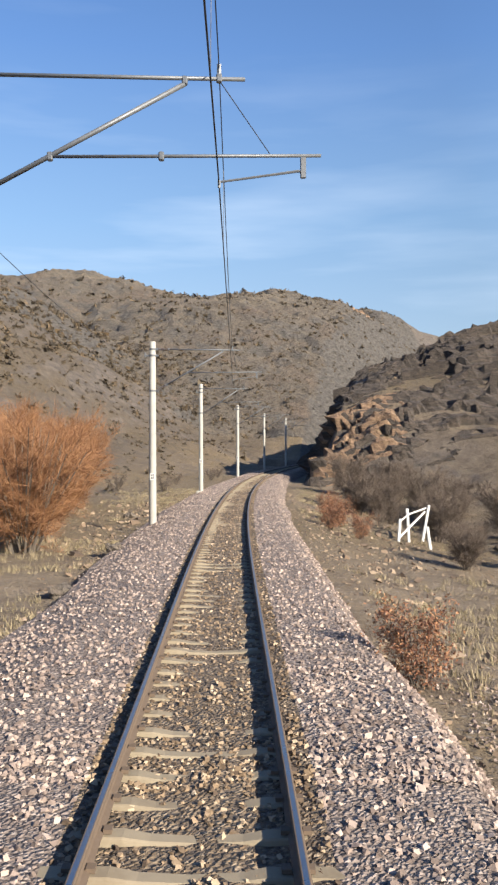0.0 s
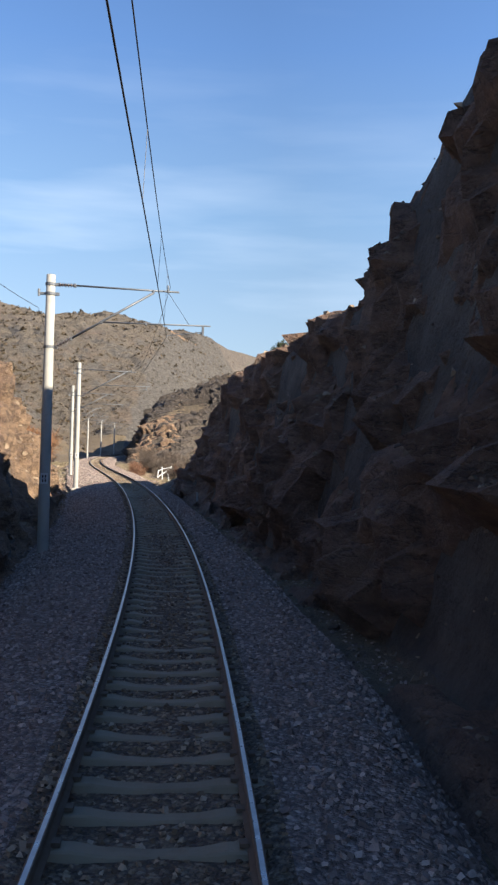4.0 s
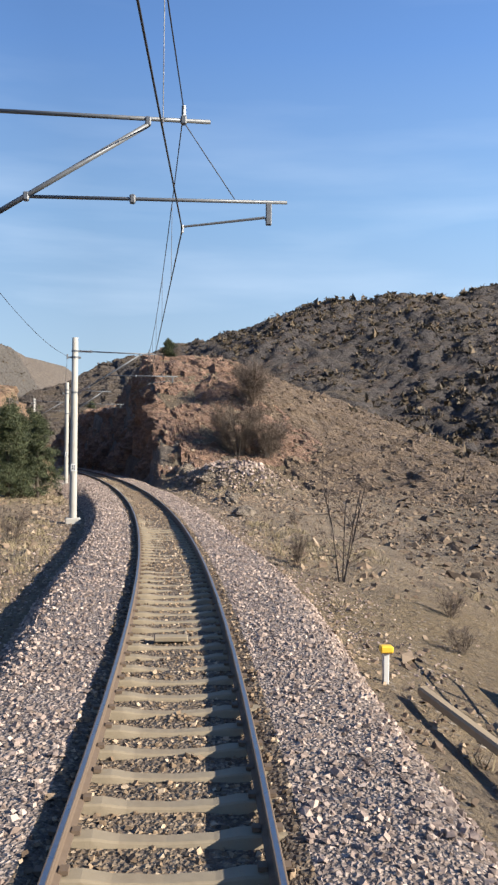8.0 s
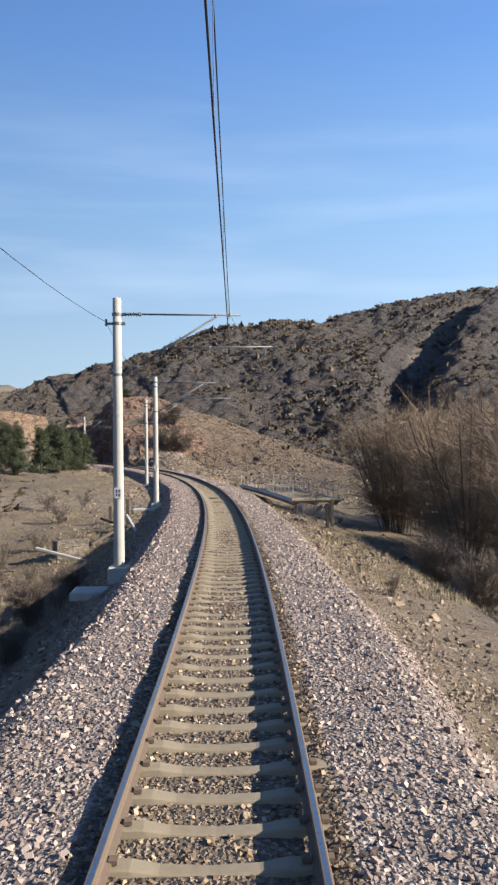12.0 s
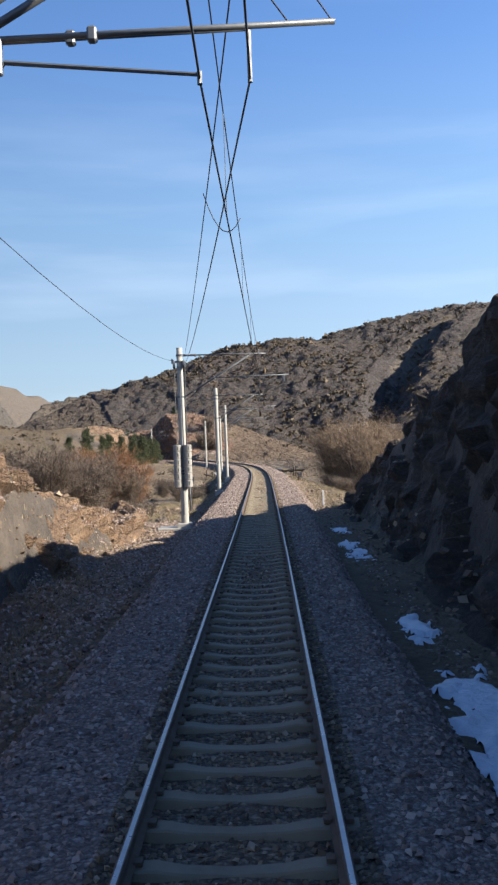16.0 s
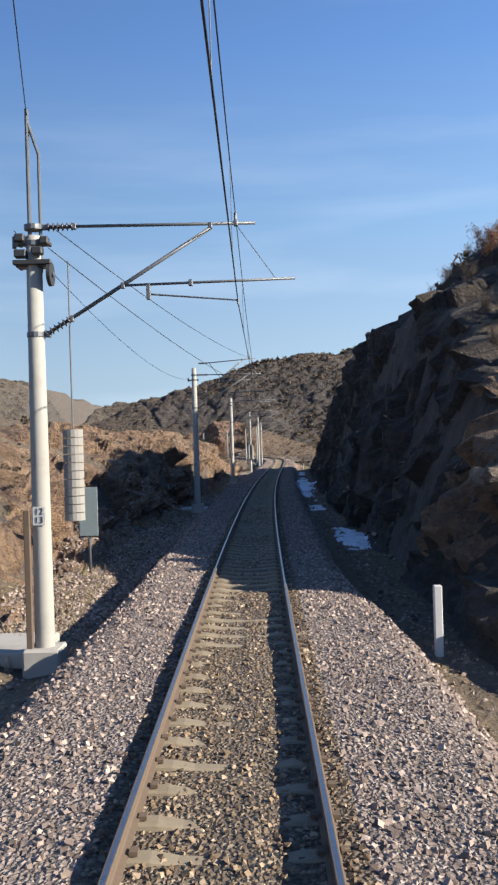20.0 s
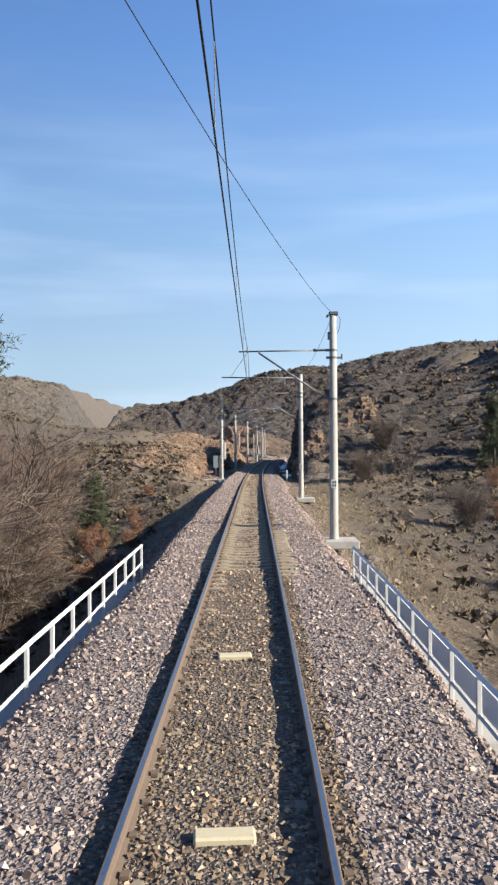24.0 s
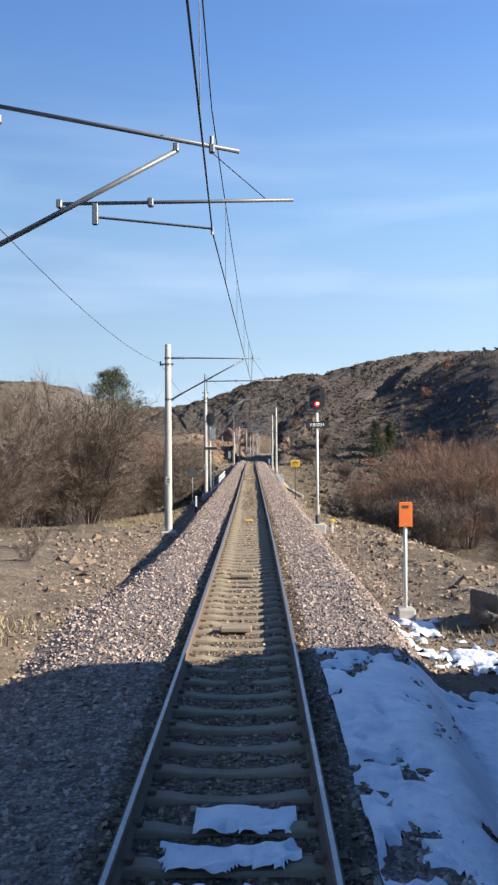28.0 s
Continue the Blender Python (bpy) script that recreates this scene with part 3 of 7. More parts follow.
def land(s, d):
    """Height of the ground at s along and d beside the track, before its roughness."""
    s, d = np.broadcast_arrays(np.asarray(s, float), np.asarray(d, float))
    a = abs(d)
    out = np.zeros(a.shape)
    for side, banks in ((1, right_bank(s)), (-1, left_bank(s))):
        z = np.full(a.shape, -0.62)
        lo = 2.6
        prev = z
        hs = banks + [banks[-1] + 10]
        res = np.where(a < lo, -0.62, 0.0)
        for b, h in zip(BANK_D, hs):
            k = np.clip((a - lo) / (b - lo), 0, 1)
            k = 0.45 * k + 0.55 * k * k * (3 - 2 * k)
            res = np.where((a >= lo) & (a <= b), prev + (h - prev) * k, res)
            prev, lo = h, b
        res = np.where(a > BANK_D[-1], prev, res)
        out = np.where((d >= 0) == (side > 0), res, out)
    # the hill across the end of the valley
    rise = np.interp(s, [640, 690, 735, 780, 1400], [0, 0.42, 0.8, 1.0, 1.05])
    crest = np.interp(d, [-320, -170, -115, -70, -45, -32, -18, 5, 80, 200], [88, 77, 63, 58, 50, 43, 36, 34, 38, 50])
    behind = np.interp(s, [782, 828, 1400], [0, 1.0, 1.05]) * np.interp(d, [-320, -120, -75, -60, -36, -16, -4, 20, 90, 200], [80, 61, 58, 57, 55.5, 48, 42, 40, 42, 50])
    out = np.where(s > 640, np.maximum(np.maximum(out * (1 - rise * 0.5), rise * crest), behind), out)
    # a steep gully down the hill on the right, with a spur beyond it
    u, w = ((s - 497) * 88 + (d - 132) * 90) / 125.9, ((d - 132) * 88 - (s - 497) * 90) / 125.9
    run = np.clip(np.minimum(u + 20, 150 - u) / 25, 0, 1)
    out = out + run * (-11.0 * np.exp(-(((w - 5) / 8.5) ** 2)) + 6.5 * np.exp(-(((w - 28) / 15.0) ** 2)))
    # heap of rubble by the end of the first cutting
    out = out + 0.7 * np.exp(-(((s - 1.5) / 3.2) ** 2) - ((d + 5.3) / 1.3) ** 2)
    # the railway's own cut through spurs and banks
    toe, pitch = cut_line(s, d)
    out = np.minimum(out, -0.75 + pitch * np.maximum(a - toe, 0) + np.where(a > 90, 500, 0))
    heap = np.exp(-np.abs((s - 401.5 - 0.55 * (7.5 - d)) / 4.2) ** 2.2 - np.abs((d - 8.5) / 3.5) ** 2.6)
    return out + 1.9 * heap * (1 + 0.3 * value_noise(flat3(s, d), 3.0, 91))


def cut_line(s, d):
    """Where the cut's foot runs on that side of the track, and how steep its face is."""
    toe = np.where(d > 0, lie(s, -30, 4.3, 130, 4.2, 150, 4.3, 168, 4.3, 190, 4.1, 205, 4.4, 240, 4.5, 260, 5.0, 400, 5.0, 408, 3.7, 418, 4.1, 424, 4.1, 440, 3.8, 452, 3.9, 461, 3.9, 464, 3.0, 482, 2.9, 500, 4.0, 560, 6.0, 575, 5.0, 640, 4.6),
                   lie(s, -30, 2.5, 10, 2.5, 24, 4.5, 140, 6.5, 165, 6.0, 195, 5.0, 206, 5.0, 212, 5.3, 218, 5.6, 225, 6.0, 240, 5.0, 300, 5, 400, 4.4, 415, 4.0, 450, 4.2, 640, 5))
    pitch = np.where(d > 0, lie(s, -30, 2.4, 100, 2.0, 150, 2.6, 160, 3.2, 170, 5.0, 184, 6.5, 192, 5.0, 200, 3.5, 230, 3.2, 250, 2.5, 402, 2.0, 407, 5.0, 412, 6.5, 421, 6.5, 445, 6.0, 452, 6.0, 460, 8.0, 463, 2.5, 467, 1.5, 472, 1.0, 482, 0.7, 500, 0.8, 580, 3, 640, 3),
                     lie(s, -30, 1.2, 150, 1.2, 170, 1.6, 188, 3.0, 198, 6.0, 224, 6.0, 232, 2.5, 240, 1.5, 400, 2.0, 412, 3.2, 440, 2.6, 640, 1.4))
    return toe, pitch


def relief(s, d, p):
    """Roughness of the ground, growing away from the track."""
    a = abs(d)
    k = np.clip((a - 4) / 14, 0, 1)
    q = flat3(p[..., 0], p[..., 1])
    r = 0.10 * fbm(q, 1.6, 3, 3) * np.clip((a - 2.8) / 2, 0, 1) + k * 0.55 * fbm(q, 9, 3, 5)
    hilly = np.clip((a - 18) / 50, 0, 1) * np.clip(fbm(q, 60, 2, 15) * 0.8 + 0.75, 0.25, 1.3)
    far = np.maximum(hilly, np.clip((s - 650) / 40, 0, 1))
    crag = far * np.clip(0.55 + 1.1 * fbm(q, 55, 2, 9), 0.1, 1.2)
    slant = flat3(q[..., 0] * 0.9 + q[..., 1] * 0.4, q[..., 1] * 0.35 - q[..., 0] * 0.3)
    return r + far * 2.2 * fbm(q, 45, 3, 13) + crag * (0.55 * facets(slant, 8, 21, 0.45) + 0.4 * facets(slant, 3.6, 23, 0.45)) + far * 0.22 * facets(q, 2.2, 25, 0.4)


def ground_z(s, d):
    s, d = np.asarray(s, float), np.asarray(d, float)
    p = on(s, d)
    return land(s, d) + relief(s, d, p)


def mesh_object(name, verts, faces, material, smooth=True, parent=None):
    me = bpy.data.meshes.new(name)
    me.from_pydata(verts.tolist() if hasattr(verts, "tolist") else verts, [], faces.tolist() if hasattr(faces, "tolist") else faces)
    me.polygons.foreach_set("use_smooth", [smooth] * len(me.polygons))
    if material:
        me.materials.append(material)
    ob = new(name, me)
    ob.parent = parent
    return ob


def grid_faces(n, m):
    i = np.arange(n - 1)[:, None] * m + np.arange(m - 1)[None, :]
    return np.stack([i, i + 1, i + m + 1, i + m], -1).reshape(-1, 4)


def track_place(x, y):
    """s and d of places, by their foot on the track's line."""
    s = np.interp(y, TY, SG)
    for _ in range(4):
        th = np.interp(s, SG, TURN)
        dx, dy = x - np.interp(s, SG, TX), y - np.interp(s, SG, TY)
        s = s + np.clip((-np.sin(th) * dx + np.cos(th) * dy), -60, 60) * 0.8
        s = np.clip(s, -190, 1390)
    th = np.interp(s, SG, TURN)
    dx, dy = x - np.interp(s, SG, TX), y - np.interp(s, SG, TY)
    return s, np.cos(th) * dx + np.sin(th) * dy


# stretches along, and from and to beside the track, that finer hillsides cover
HILL_SHEETS = ((400, 700, 46, 300, 1), (655, 860, -60, 330, -1))


def build_ground():
    near = np.concatenate([np.arange(0, 15, 0.35), 15 + 0.45 * (1.03 ** np.arange(1, 165) - 1) / 0.03])
    near = near[near < 1500]
    e = np.concatenate([-near[::-1], near[1:], ])
    y = np.concatenate([np.arange(-150, -20, 5.0), np.arange(-20, 620, 0.95), 620 + np.cumsum(1.04 ** np.arange(60)), ])
    y = np.concatenate([y, np.linspace(y[-1] + 30, 1250, 18)])
    Y, E = np.meshgrid(y, e, indexing="ij")
    X = np.interp(Y, TY, TX) + E
    s, d = track_place(X, Y)
    z = land(s, d)
    p = np.stack([X, Y, z], -1)
    z = z + relief(s, d, p) + np.interp(s, SG, TZ)
    z = np.where(abs(d) < 2.9, np.minimum(z, np.interp(s, SG, TZ) - 0.55), z)
    # the coarse sheet lies deeper where a finer hillside covers it
    for a0, a1, b0, b1, side in HILL_SHEETS:
        inside = np.minimum(np.minimum(s - a0, a1 - s), np.minimum(side * d - b0, b1 - side * d))
        z = z - 3.5 * np.clip((inside - 5) / 10, 0, 1)
    v = np.stack([X, Y, z], -1).reshape(-1, 3)
    f = grid_faces(len(y), len(e))[:, ::-1]
    ob = mesh_object("ground", v, f, M_GROUND)
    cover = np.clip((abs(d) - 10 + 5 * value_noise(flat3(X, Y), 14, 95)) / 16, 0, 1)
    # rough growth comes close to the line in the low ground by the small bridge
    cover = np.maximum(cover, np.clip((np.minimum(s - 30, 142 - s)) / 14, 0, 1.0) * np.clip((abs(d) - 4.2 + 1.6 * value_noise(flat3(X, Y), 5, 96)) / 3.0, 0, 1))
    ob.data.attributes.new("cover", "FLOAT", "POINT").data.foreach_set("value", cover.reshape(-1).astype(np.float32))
    return tagged(ob, "brown stony ground with dry winter grass and rocky hills", "ground", kind="structure")


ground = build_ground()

# ---- the railway ----
def part(name, bm, material, parent, label="", smooth=False):
    me = bpy.data.meshes.new(name)
    bm.to_mesh(me)
    bm.free()
    if smooth:
        me.polygons.foreach_set("use_smooth", [True] * len(me.polygons))
    me.materials.append(material)
    ob = new(name, me)
    ob.parent = parent
    return tagged(ob, label)


def thing(name, m, label, category, group="", kind=""):
    ob = new(name)
    ob.matrix_world = m
    ob.empty_display_size = 0.2
    return tagged(ob, label, category, group, kind)


def tube_mesh(points, radius, sides=6, closed=True):
    """Verts and faces of a tube along points; radius may differ by point."""
    p = np.asarray(points, float)
    n = len(p)
    r = np.broadcast_to(np.asarray(radius, float), (n,))
    t = np.gradient(p, axis=0)
    t /= np.linalg.norm(t, axis=1)[:, None] + 1e-9
    ref = np.where(abs(t[:, 2:3]) > 0.9, [[1.0, 0, 0]], [[0, 0, 1.0]])
    a = np.cross(t, ref)
    a /= np.linalg.norm(a, axis=1)[:, None] + 1e-9
    b = np.cross(t, a)
    ang = np.arange(sides) / sides * 2 * np.pi
    v = p[:, None] + r[:, None, None] * (np.cos(ang)[None, :, None] * a[:, None] + np.sin(ang)[None, :, None] * b[:, None])
    f = []
    for i in range(n - 1):
        for k in range(sides):
            k2 = (k + 1) % sides
            f.append((i * sides + k, i * sides + k2, (i + 1) * sides + k2, (i + 1) * sides + k))
    if closed:
        f.append(tuple(range(sides))[::-1])
        f.append(tuple((n - 1) * sides + k for k in range(sides)))
    return v.reshape(-1, 3), f


def tube(bm, points, radius, sides=8):
    v, f = tube_mesh(points, radius, sides)
    vs = [bm.verts.new(c) for c in v]
    for q in f:
        try:
            bm.faces.new([vs[i] for i in q])
        except ValueError:
            pass
    return bm


def box(bm, size, at=(0, 0, 0), bevel=0.0, m=None):
    out = bmesh.ops.create_cube(bm, size=1.0, matrix=(m or Matrix.Identity(4)) @ Matrix.Translation(at) @ Matrix.Diagonal((*size, 1)))
    if bevel:
        edges = list({e for v in out["verts"] for e in v.link_edges})
        bmesh.ops.bevel(bm, geom=edges, offset=bevel, segments=1, affect="EDGES")
    return bm


RAIL_FROM, RAIL_TO = -30.0, 680.0


def ballast_fill(s):
    """1 where the stone covers the sleepers between the rails, 0 where it lies low."""
    base = np.interp(s, [-12, 30, 36, 48, 54, 64, 68, 80, 84, 112, 118, 132, 140, 150, 158, 345, 360, 374, 378, 392, 398, 470, 476, 500],
                     [0.0, 0.05, 0.75, 0.6, 0.15, 0.1, 0.9, 0.85, 0.2, 0.3, 0.2, 0.55, 0.6, 0.45, 0.15, 0.0, 0.25, 0.5, 1.0, 0.9, 0.45, 0.3, 0.5, 0.5])
    return base


def ballast_height(s, d):
    """The stone bed: full between the rails in places, low enough to bare the sleepers in others."""
    a = abs(d)
    lump = fbm(flat3(s, d), 2.2, 2, 33)
    fill = np.clip(ballast_fill(s) + 0.35 * lump + 0.25 * np.clip(ballast_fill(s), 0, 0.5) * np.sign(d), 0, 1)
    mid = -0.232 + 0.085 * fill
    bare = np.where(d > 0, np.interp(s, [81, 83, 92, 94, 392, 394, 400, 402], [0, 1, 1, 0, 0, 1, 1, 0]), np.interp(s, [82, 84, 91, 93, 292, 294, 297, 299], [0, 0.7, 0.7, 0, 0, 0.6, 0.6, 0]))
    shoulder = -0.125 - 0.085 * bare + 0.02 * lump
    k = np.clip((a - 0.72) / 0.2, 0, 1)
    z = mid + (shoulder - mid) * k
    narrow = np.where(d > 0, np.interp(s, [-6, 4, 148, 156, 240, 250, 425, 440, 478, 488], [0.75, 1, 1, 0.86, 0.86, 1, 1, 0.86, 0.86, 1]), 1.0)
    gentle = np.where(d < 0, np.interp(s, [8, 20, 385, 398], [1.0, 0.0, 0.0, 1.0]), 0.0)
    b = a / narrow
    steep = np.interp(b, [0, 2.1, 2.35, 3.05, 3.6], [0, 0.0, -0.07, -0.82, -1.35])
    soft = np.interp(b, [0, 2.0, 2.4, 3.6], [0, 0.0, -0.06, -0.46])
    z = z + steep + (soft - steep) * gentle
    return z + 0.02 * fbm(flat3(s, d), 0.5, 2, 37)


def cant_shift(s, d):
    return np.tan(np.interp(s, SG, TC)) * d * np.clip(1 - (abs(d) - 2.2) / 1.5, 0, 1)


def bed_width(s, d):
    """Where a place of the even bed lies in the real one, whose shoulders wander a little."""
    k = np.clip((abs(d) - 1.6) / 0.6, 0, 1)
    return d * (1 + k * 0.05 * fbm(flat3(s, np.sign(d) * 9.0), 9, 2, 51))


def build_ballast():
    s = np.arange(RAIL_FROM, RAIL_TO, 0.35)
    d = np.concatenate([np.arange(-3.71, -2, 0.19), np.arange(-2.0, 2.01, 0.125), np.arange(2.19, 3.8, 0.19)])
    S, D = np.meshgrid(s, d, indexing="ij")
    z = ballast_height(S, D) + cant_shift(S, D)
    v = on(S, bed_width(S, D), z).reshape(-1, 3)
    f = grid_faces(len(s), len(d))[:, ::-1]
    ob = mesh_object("ballast_bed", v, f, M_BALLAST)
    ob.data.materials.append(M_BALLAST_RUST)
    mid = np.tile(abs((d[1:] + d[:-1]) / 2) < 1.0, len(s) - 1)
    ob.data.polygons.foreach_set("material_index", mid.astype(int).tolist())
    return tagged(ob, "pinkish grey broken stone ballast bed under the track", "ballast", kind="structure")


def scatter(name, s, d, z, size, material, squash=0.75, label="", category="", seed=1):
    """Many small broken stones in one mesh, each a rough block of its own."""
    rng = np.random.default_rng(seed)
    n = len(s)
    unit = np.array([(1, 0.2, -0.5), (-0.15, 1, -0.5), (-1, -0.15, -0.5), (0.2, -1, -0.5), (0.5, -0.25, 0.72), (-0.55, 0.3, 0.68)], float)
    tris = np.array([(0, 1, 4), (1, 5, 4), (1, 2, 5), (2, 3, 5), (3, 4, 5), (3, 0, 4)])
    v = (unit[None] + rng.uniform(-0.24, 0.24, (n, 6, 3))) * (0.5 * size)[:, None, None] * rng.uniform(0.8, 1.2, (n, 1, 3)) * np.array([1, 1, squash])
    ang = rng.uniform(0, 6.28, n)
    tip = rng.uniform(-0.7, 0.7, n)
    ct, st = np.cos(tip)[:, None], np.sin(tip)[:, None]
    y, zz = v[..., 1] * ct - v[..., 2] * st, v[..., 1] * st + v[..., 2] * ct
    c, q = np.cos(ang)[:, None], np.sin(ang)[:, None]
    v = np.stack([v[..., 0] * c - y * q, v[..., 0] * q + y * c, zz], -1)
    v = v + on(s, d, z)[:, None]
    f = tris[None] + 6 * np.arange(n)[:, None, None]
    me = bpy.data.meshes.new(name)
    me.vertices.add(n * 6)
    me.vertices.foreach_set("co", v.reshape(-1))
    me.loops.add(n * 18)
    me.loops.foreach_set("vertex_index", f.reshape(-1))
    me.polygons.add(n * 6)
    me.polygons.foreach_set("loop_start", np.arange(n * 6) * 3)
    me.update(calc_edges=True)
    me.validate()
    me.polygons.foreach_set("use_smooth", np.full(n * 6, False))
    me.materials.append(material)
    return tagged(new(name, me), label, category, kind="stuff")


def build_ballast_stones():
    rng = np.random.default_rng(5)
    n = 360000
    s = rng.uniform(-7, 492, n)
    s[: n // 12] = 492 + 110 * rng.uniform(0, 1, n // 12) ** 1.6
    d = np.clip(rng.normal(0, 1.0, n) * 0.2, -0.3, 0.3) + rng.uniform(-3.55, 3.55, n)
    rim = slice(n // 2, n // 2 + 60000)
    d[rim] = rng.uniform(2.3, 3.9, 60000) * rng.choice([-1, 1], 60000)
    keep = (abs(abs(d) - 0.7525) > 0.085) & (abs(d) < 3.85)
    s, d = s[keep], d[keep]
    size = (rng.gamma(14, 0.0036, len(s)) + 0.014) * np.where(abs(d) < 1.0, 0.85, 1.0)
    z = ballast_height(s, d) + cant_shift(s, d) + 0.16 * size
    # none perched on bare sleepers
    across = abs((s - RAIL_FROM - 0.3 + 0.3) % 0.6 - 0.3)
    on_top = (across < 0.10) & (abs(d) < 1.25) & (z < -0.19)
    keep = ~on_top
    s, d, z, size = s[keep], d[keep], z[keep], size[keep]
    inner = abs(d) < 1.0
    d = bed_width(s, d)
    scatter("ballast_stones", s[~inner], d[~inner], z[~inner], size[~inner], M_STONES, label="loose angular ballast stones, pinkish grey and cream", category="ballast")
    spill = 46000
    s2, d2 = rng.uniform(-7, 500, spill), (3.0 + rng.gamma(1.6, 0.55, spill)) * rng.choice([-1, 1], spill)
    bed = np.where(abs(d2) < 3.7, ballast_height(s2, d2) + cant_shift(s2, d2), -9.0)
    keep = (abs(d2) < 6.5) & ~((d2 > 3.6) & (((s2 > 410) & (s2 < 474)) | ((s2 > 150) & (s2 < 246)) | (s2 < 6)))
    z2 = np.maximum(bed, ground_z(s2, d2))
    d2 = bed_width(s2, d2)
    size2 = rng.gamma(14, 0.0034, spill) + 0.012
    scatter("ballast_stones", s2[keep], d2[keep], (z2 + 0.14 * size2)[keep], size2[keep], M_STONES, label="ballast stones spilled over the foot of the bed", category="ballast", seed=12)
    scatter("ballast_stones", s[inner], d[inner], z[inner], size[inner], M_STONES_RUST, label="ballast stones between the rails, stained tan by rust", category="ballast", seed=2)


RAIL_PROFILE = [(-0.062, -0.15), (-0.062, -0.139), (-0.02, -0.122), (-0.008, -0.105), (-0.008, -0.05), (-0.032, -0.036), (-0.0335, -0.010), (-0.026, -0.001), (-0.018, 0.0),
                (0.018, 0.0), (0.026, -0.001), (0.0335, -0.010), (0.032, -0.036), (0.008, -0.05), (0.008, -0.105), (0.02, -0.122), (0.062, -0.139), (0.062, -0.15)]


def build_rail(side, parent):
    s = np.arange(RAIL_FROM, RAIL_TO, 1.0)
    prof = np.array(RAIL_PROFILE)
    d = side * 0.7525 + prof[:, 0][None, :] + 0 * s[:, None]
    c = np.interp(s, SG, TC)[:, None]
    z = prof[:, 1][None, :] + np.tan(c) * d
    v = on(s[:, None] + 0 * d, d, z).reshape(-1, 3)
    f = grid_faces(len(s), len(prof))
    ob = mesh_object("rail", v, f[:, ::-1], M_RAIL_SIDE, False, parent)
    ob.data.materials.append(M_RAIL_TOP)
    k = np.arange(len(f)) % (len(prof) - 1)
    ob.data.polygons.foreach_set("material_index", (k == 8).astype(int).tolist())
    return tagged(ob, "worn steel rail, bright on top and rusty below")


def sleeper_mesh():
    """A prestressed sleeper: deep at the rail seats, waisted in the middle, ends chamfered."""
    xs = [-1.28, -1.20, -0.95, -0.55, -0.35, 0.0, 0.35, 0.55, 0.95, 1.20, 1.28]
    tops = [-0.19, -0.165, -0.152, -0.152, -0.185, -0.20, -0.185, -0.152, -0.152, -0.165, -0.19]
    half = [0.085, 0.095, 0.095, 0.092, 0.08, 0.075, 0.08, 0.092, 0.095, 0.095, 0.085]
    v, f = [], []
    for x, t, h in zip(xs, tops, half):
        v += [(x, -h - 0.05, -0.34), (x, -h, t - 0.015), (x, -h + 0.015, t), (x, h - 0.015, t), (x, h, t - 0.015), (x, h + 0.05, -0.34)]
    for i in range(len(xs) - 1):
        for k in range(5):
            f.append((i * 6 + k, i * 6 + k + 1, i * 6 + k + 7, i * 6 + k + 6))
    f += [tuple(range(6))[::-1], tuple(60 + k for k in range(6))]
    me = bpy.data.meshes.new("sleeper")
    me.from_pydata(v, [], [q[::-1] for q in f])
    me.materials.append(M_SLEEPER)
    return me


def build_track():
    track = thing("railway_track", Matrix.Identity(4), "single railway track with steel rails on concrete sleepers", "track", kind="structure")
    build_rail(-1, track)
    build_rail(1, track)
    me = sleeper_mesh()
    base = np.array([q.co for q in me.vertices])
    polys = [tuple(q.vertices) for q in me.polygons]
    rng = np.random.default_rng(8)
    joined, faces = [], []
    clips, clip_f = [], []
    cv = np.array([(x * 0.032, y * 0.045, z * 0.016) for x in (-1, 1) for y in (-1, 1) for z in (-1, 1)])
    cq = [(0, 1, 3, 2), (4, 6, 7, 5), (0, 4, 5, 1), (2, 3, 7, 6), (0, 2, 6, 4), (1, 5, 7, 3)]
    for i in range(int((RAIL_TO - RAIL_FROM) / 0.6)):
        s = RAIL_FROM + 0.3 + 0.6 * i
        near = -10 < s < 34 or 266 < s < 352 or 50 < s < 80 or 185 < s < 212
        m = stand(s, 0, 0) @ Matrix.Rotation(-lean(s), 4, "Y") @ pose(rng.uniform(-0.02, 0.02), 0, rng.uniform(-0.008, 0.002), 0, 0, rng.uniform(-0.5, 0.5))
        if near:
            ob = new("sleeper", me)
            ob.parent = track
            ob.matrix_world = m
        else:
            r = np.array(m)
            n0 = len(joined) * len(base)
            joined.append(base @ r[:3, :3].T + r[:3, 3])
            faces += [tuple(n0 + k for k in q) for q in polys]
        if s < 560:
            r = np.array(m)
            for x in (-0.835, -0.668, 0.668, 0.835):
                n0 = len(clips) * 8
                clips.append((cv + (x, 0, -0.128)) @ r[:3, :3].T + r[:3, 3])
                clip_f += [tuple(n0 + k for k in q) for q in cq]
    rest = mesh_object("sleepers_along", np.concatenate(joined), faces, M_SLEEPER, False, track)
    rest["kind"] = "stuff"
    fast = mesh_object("rail_clips", np.concatenate(clips), clip_f, M_RAIL_SIDE, False, track)
    fast["kind"] = "stuff"
    return track


build_ballast()
build_ballast_stones()
build_track()

# ---- overhead line ----
def disc_row(bm, a, b, n, r):
    """A ribbed insulator from a to b."""
    a, b = np.array(a, float), np.array(b, float)
    tube(bm, [a, b], r * 0.42, 8)
    for k in range(n):
        c = a + (b - a) * (k + 0.5) / n
        h = (b - a) * 0.22 / n
        tube(bm, [c - h, c - h * 0.2, c + h], [r * 0.5, r, r * 0.45], 10)


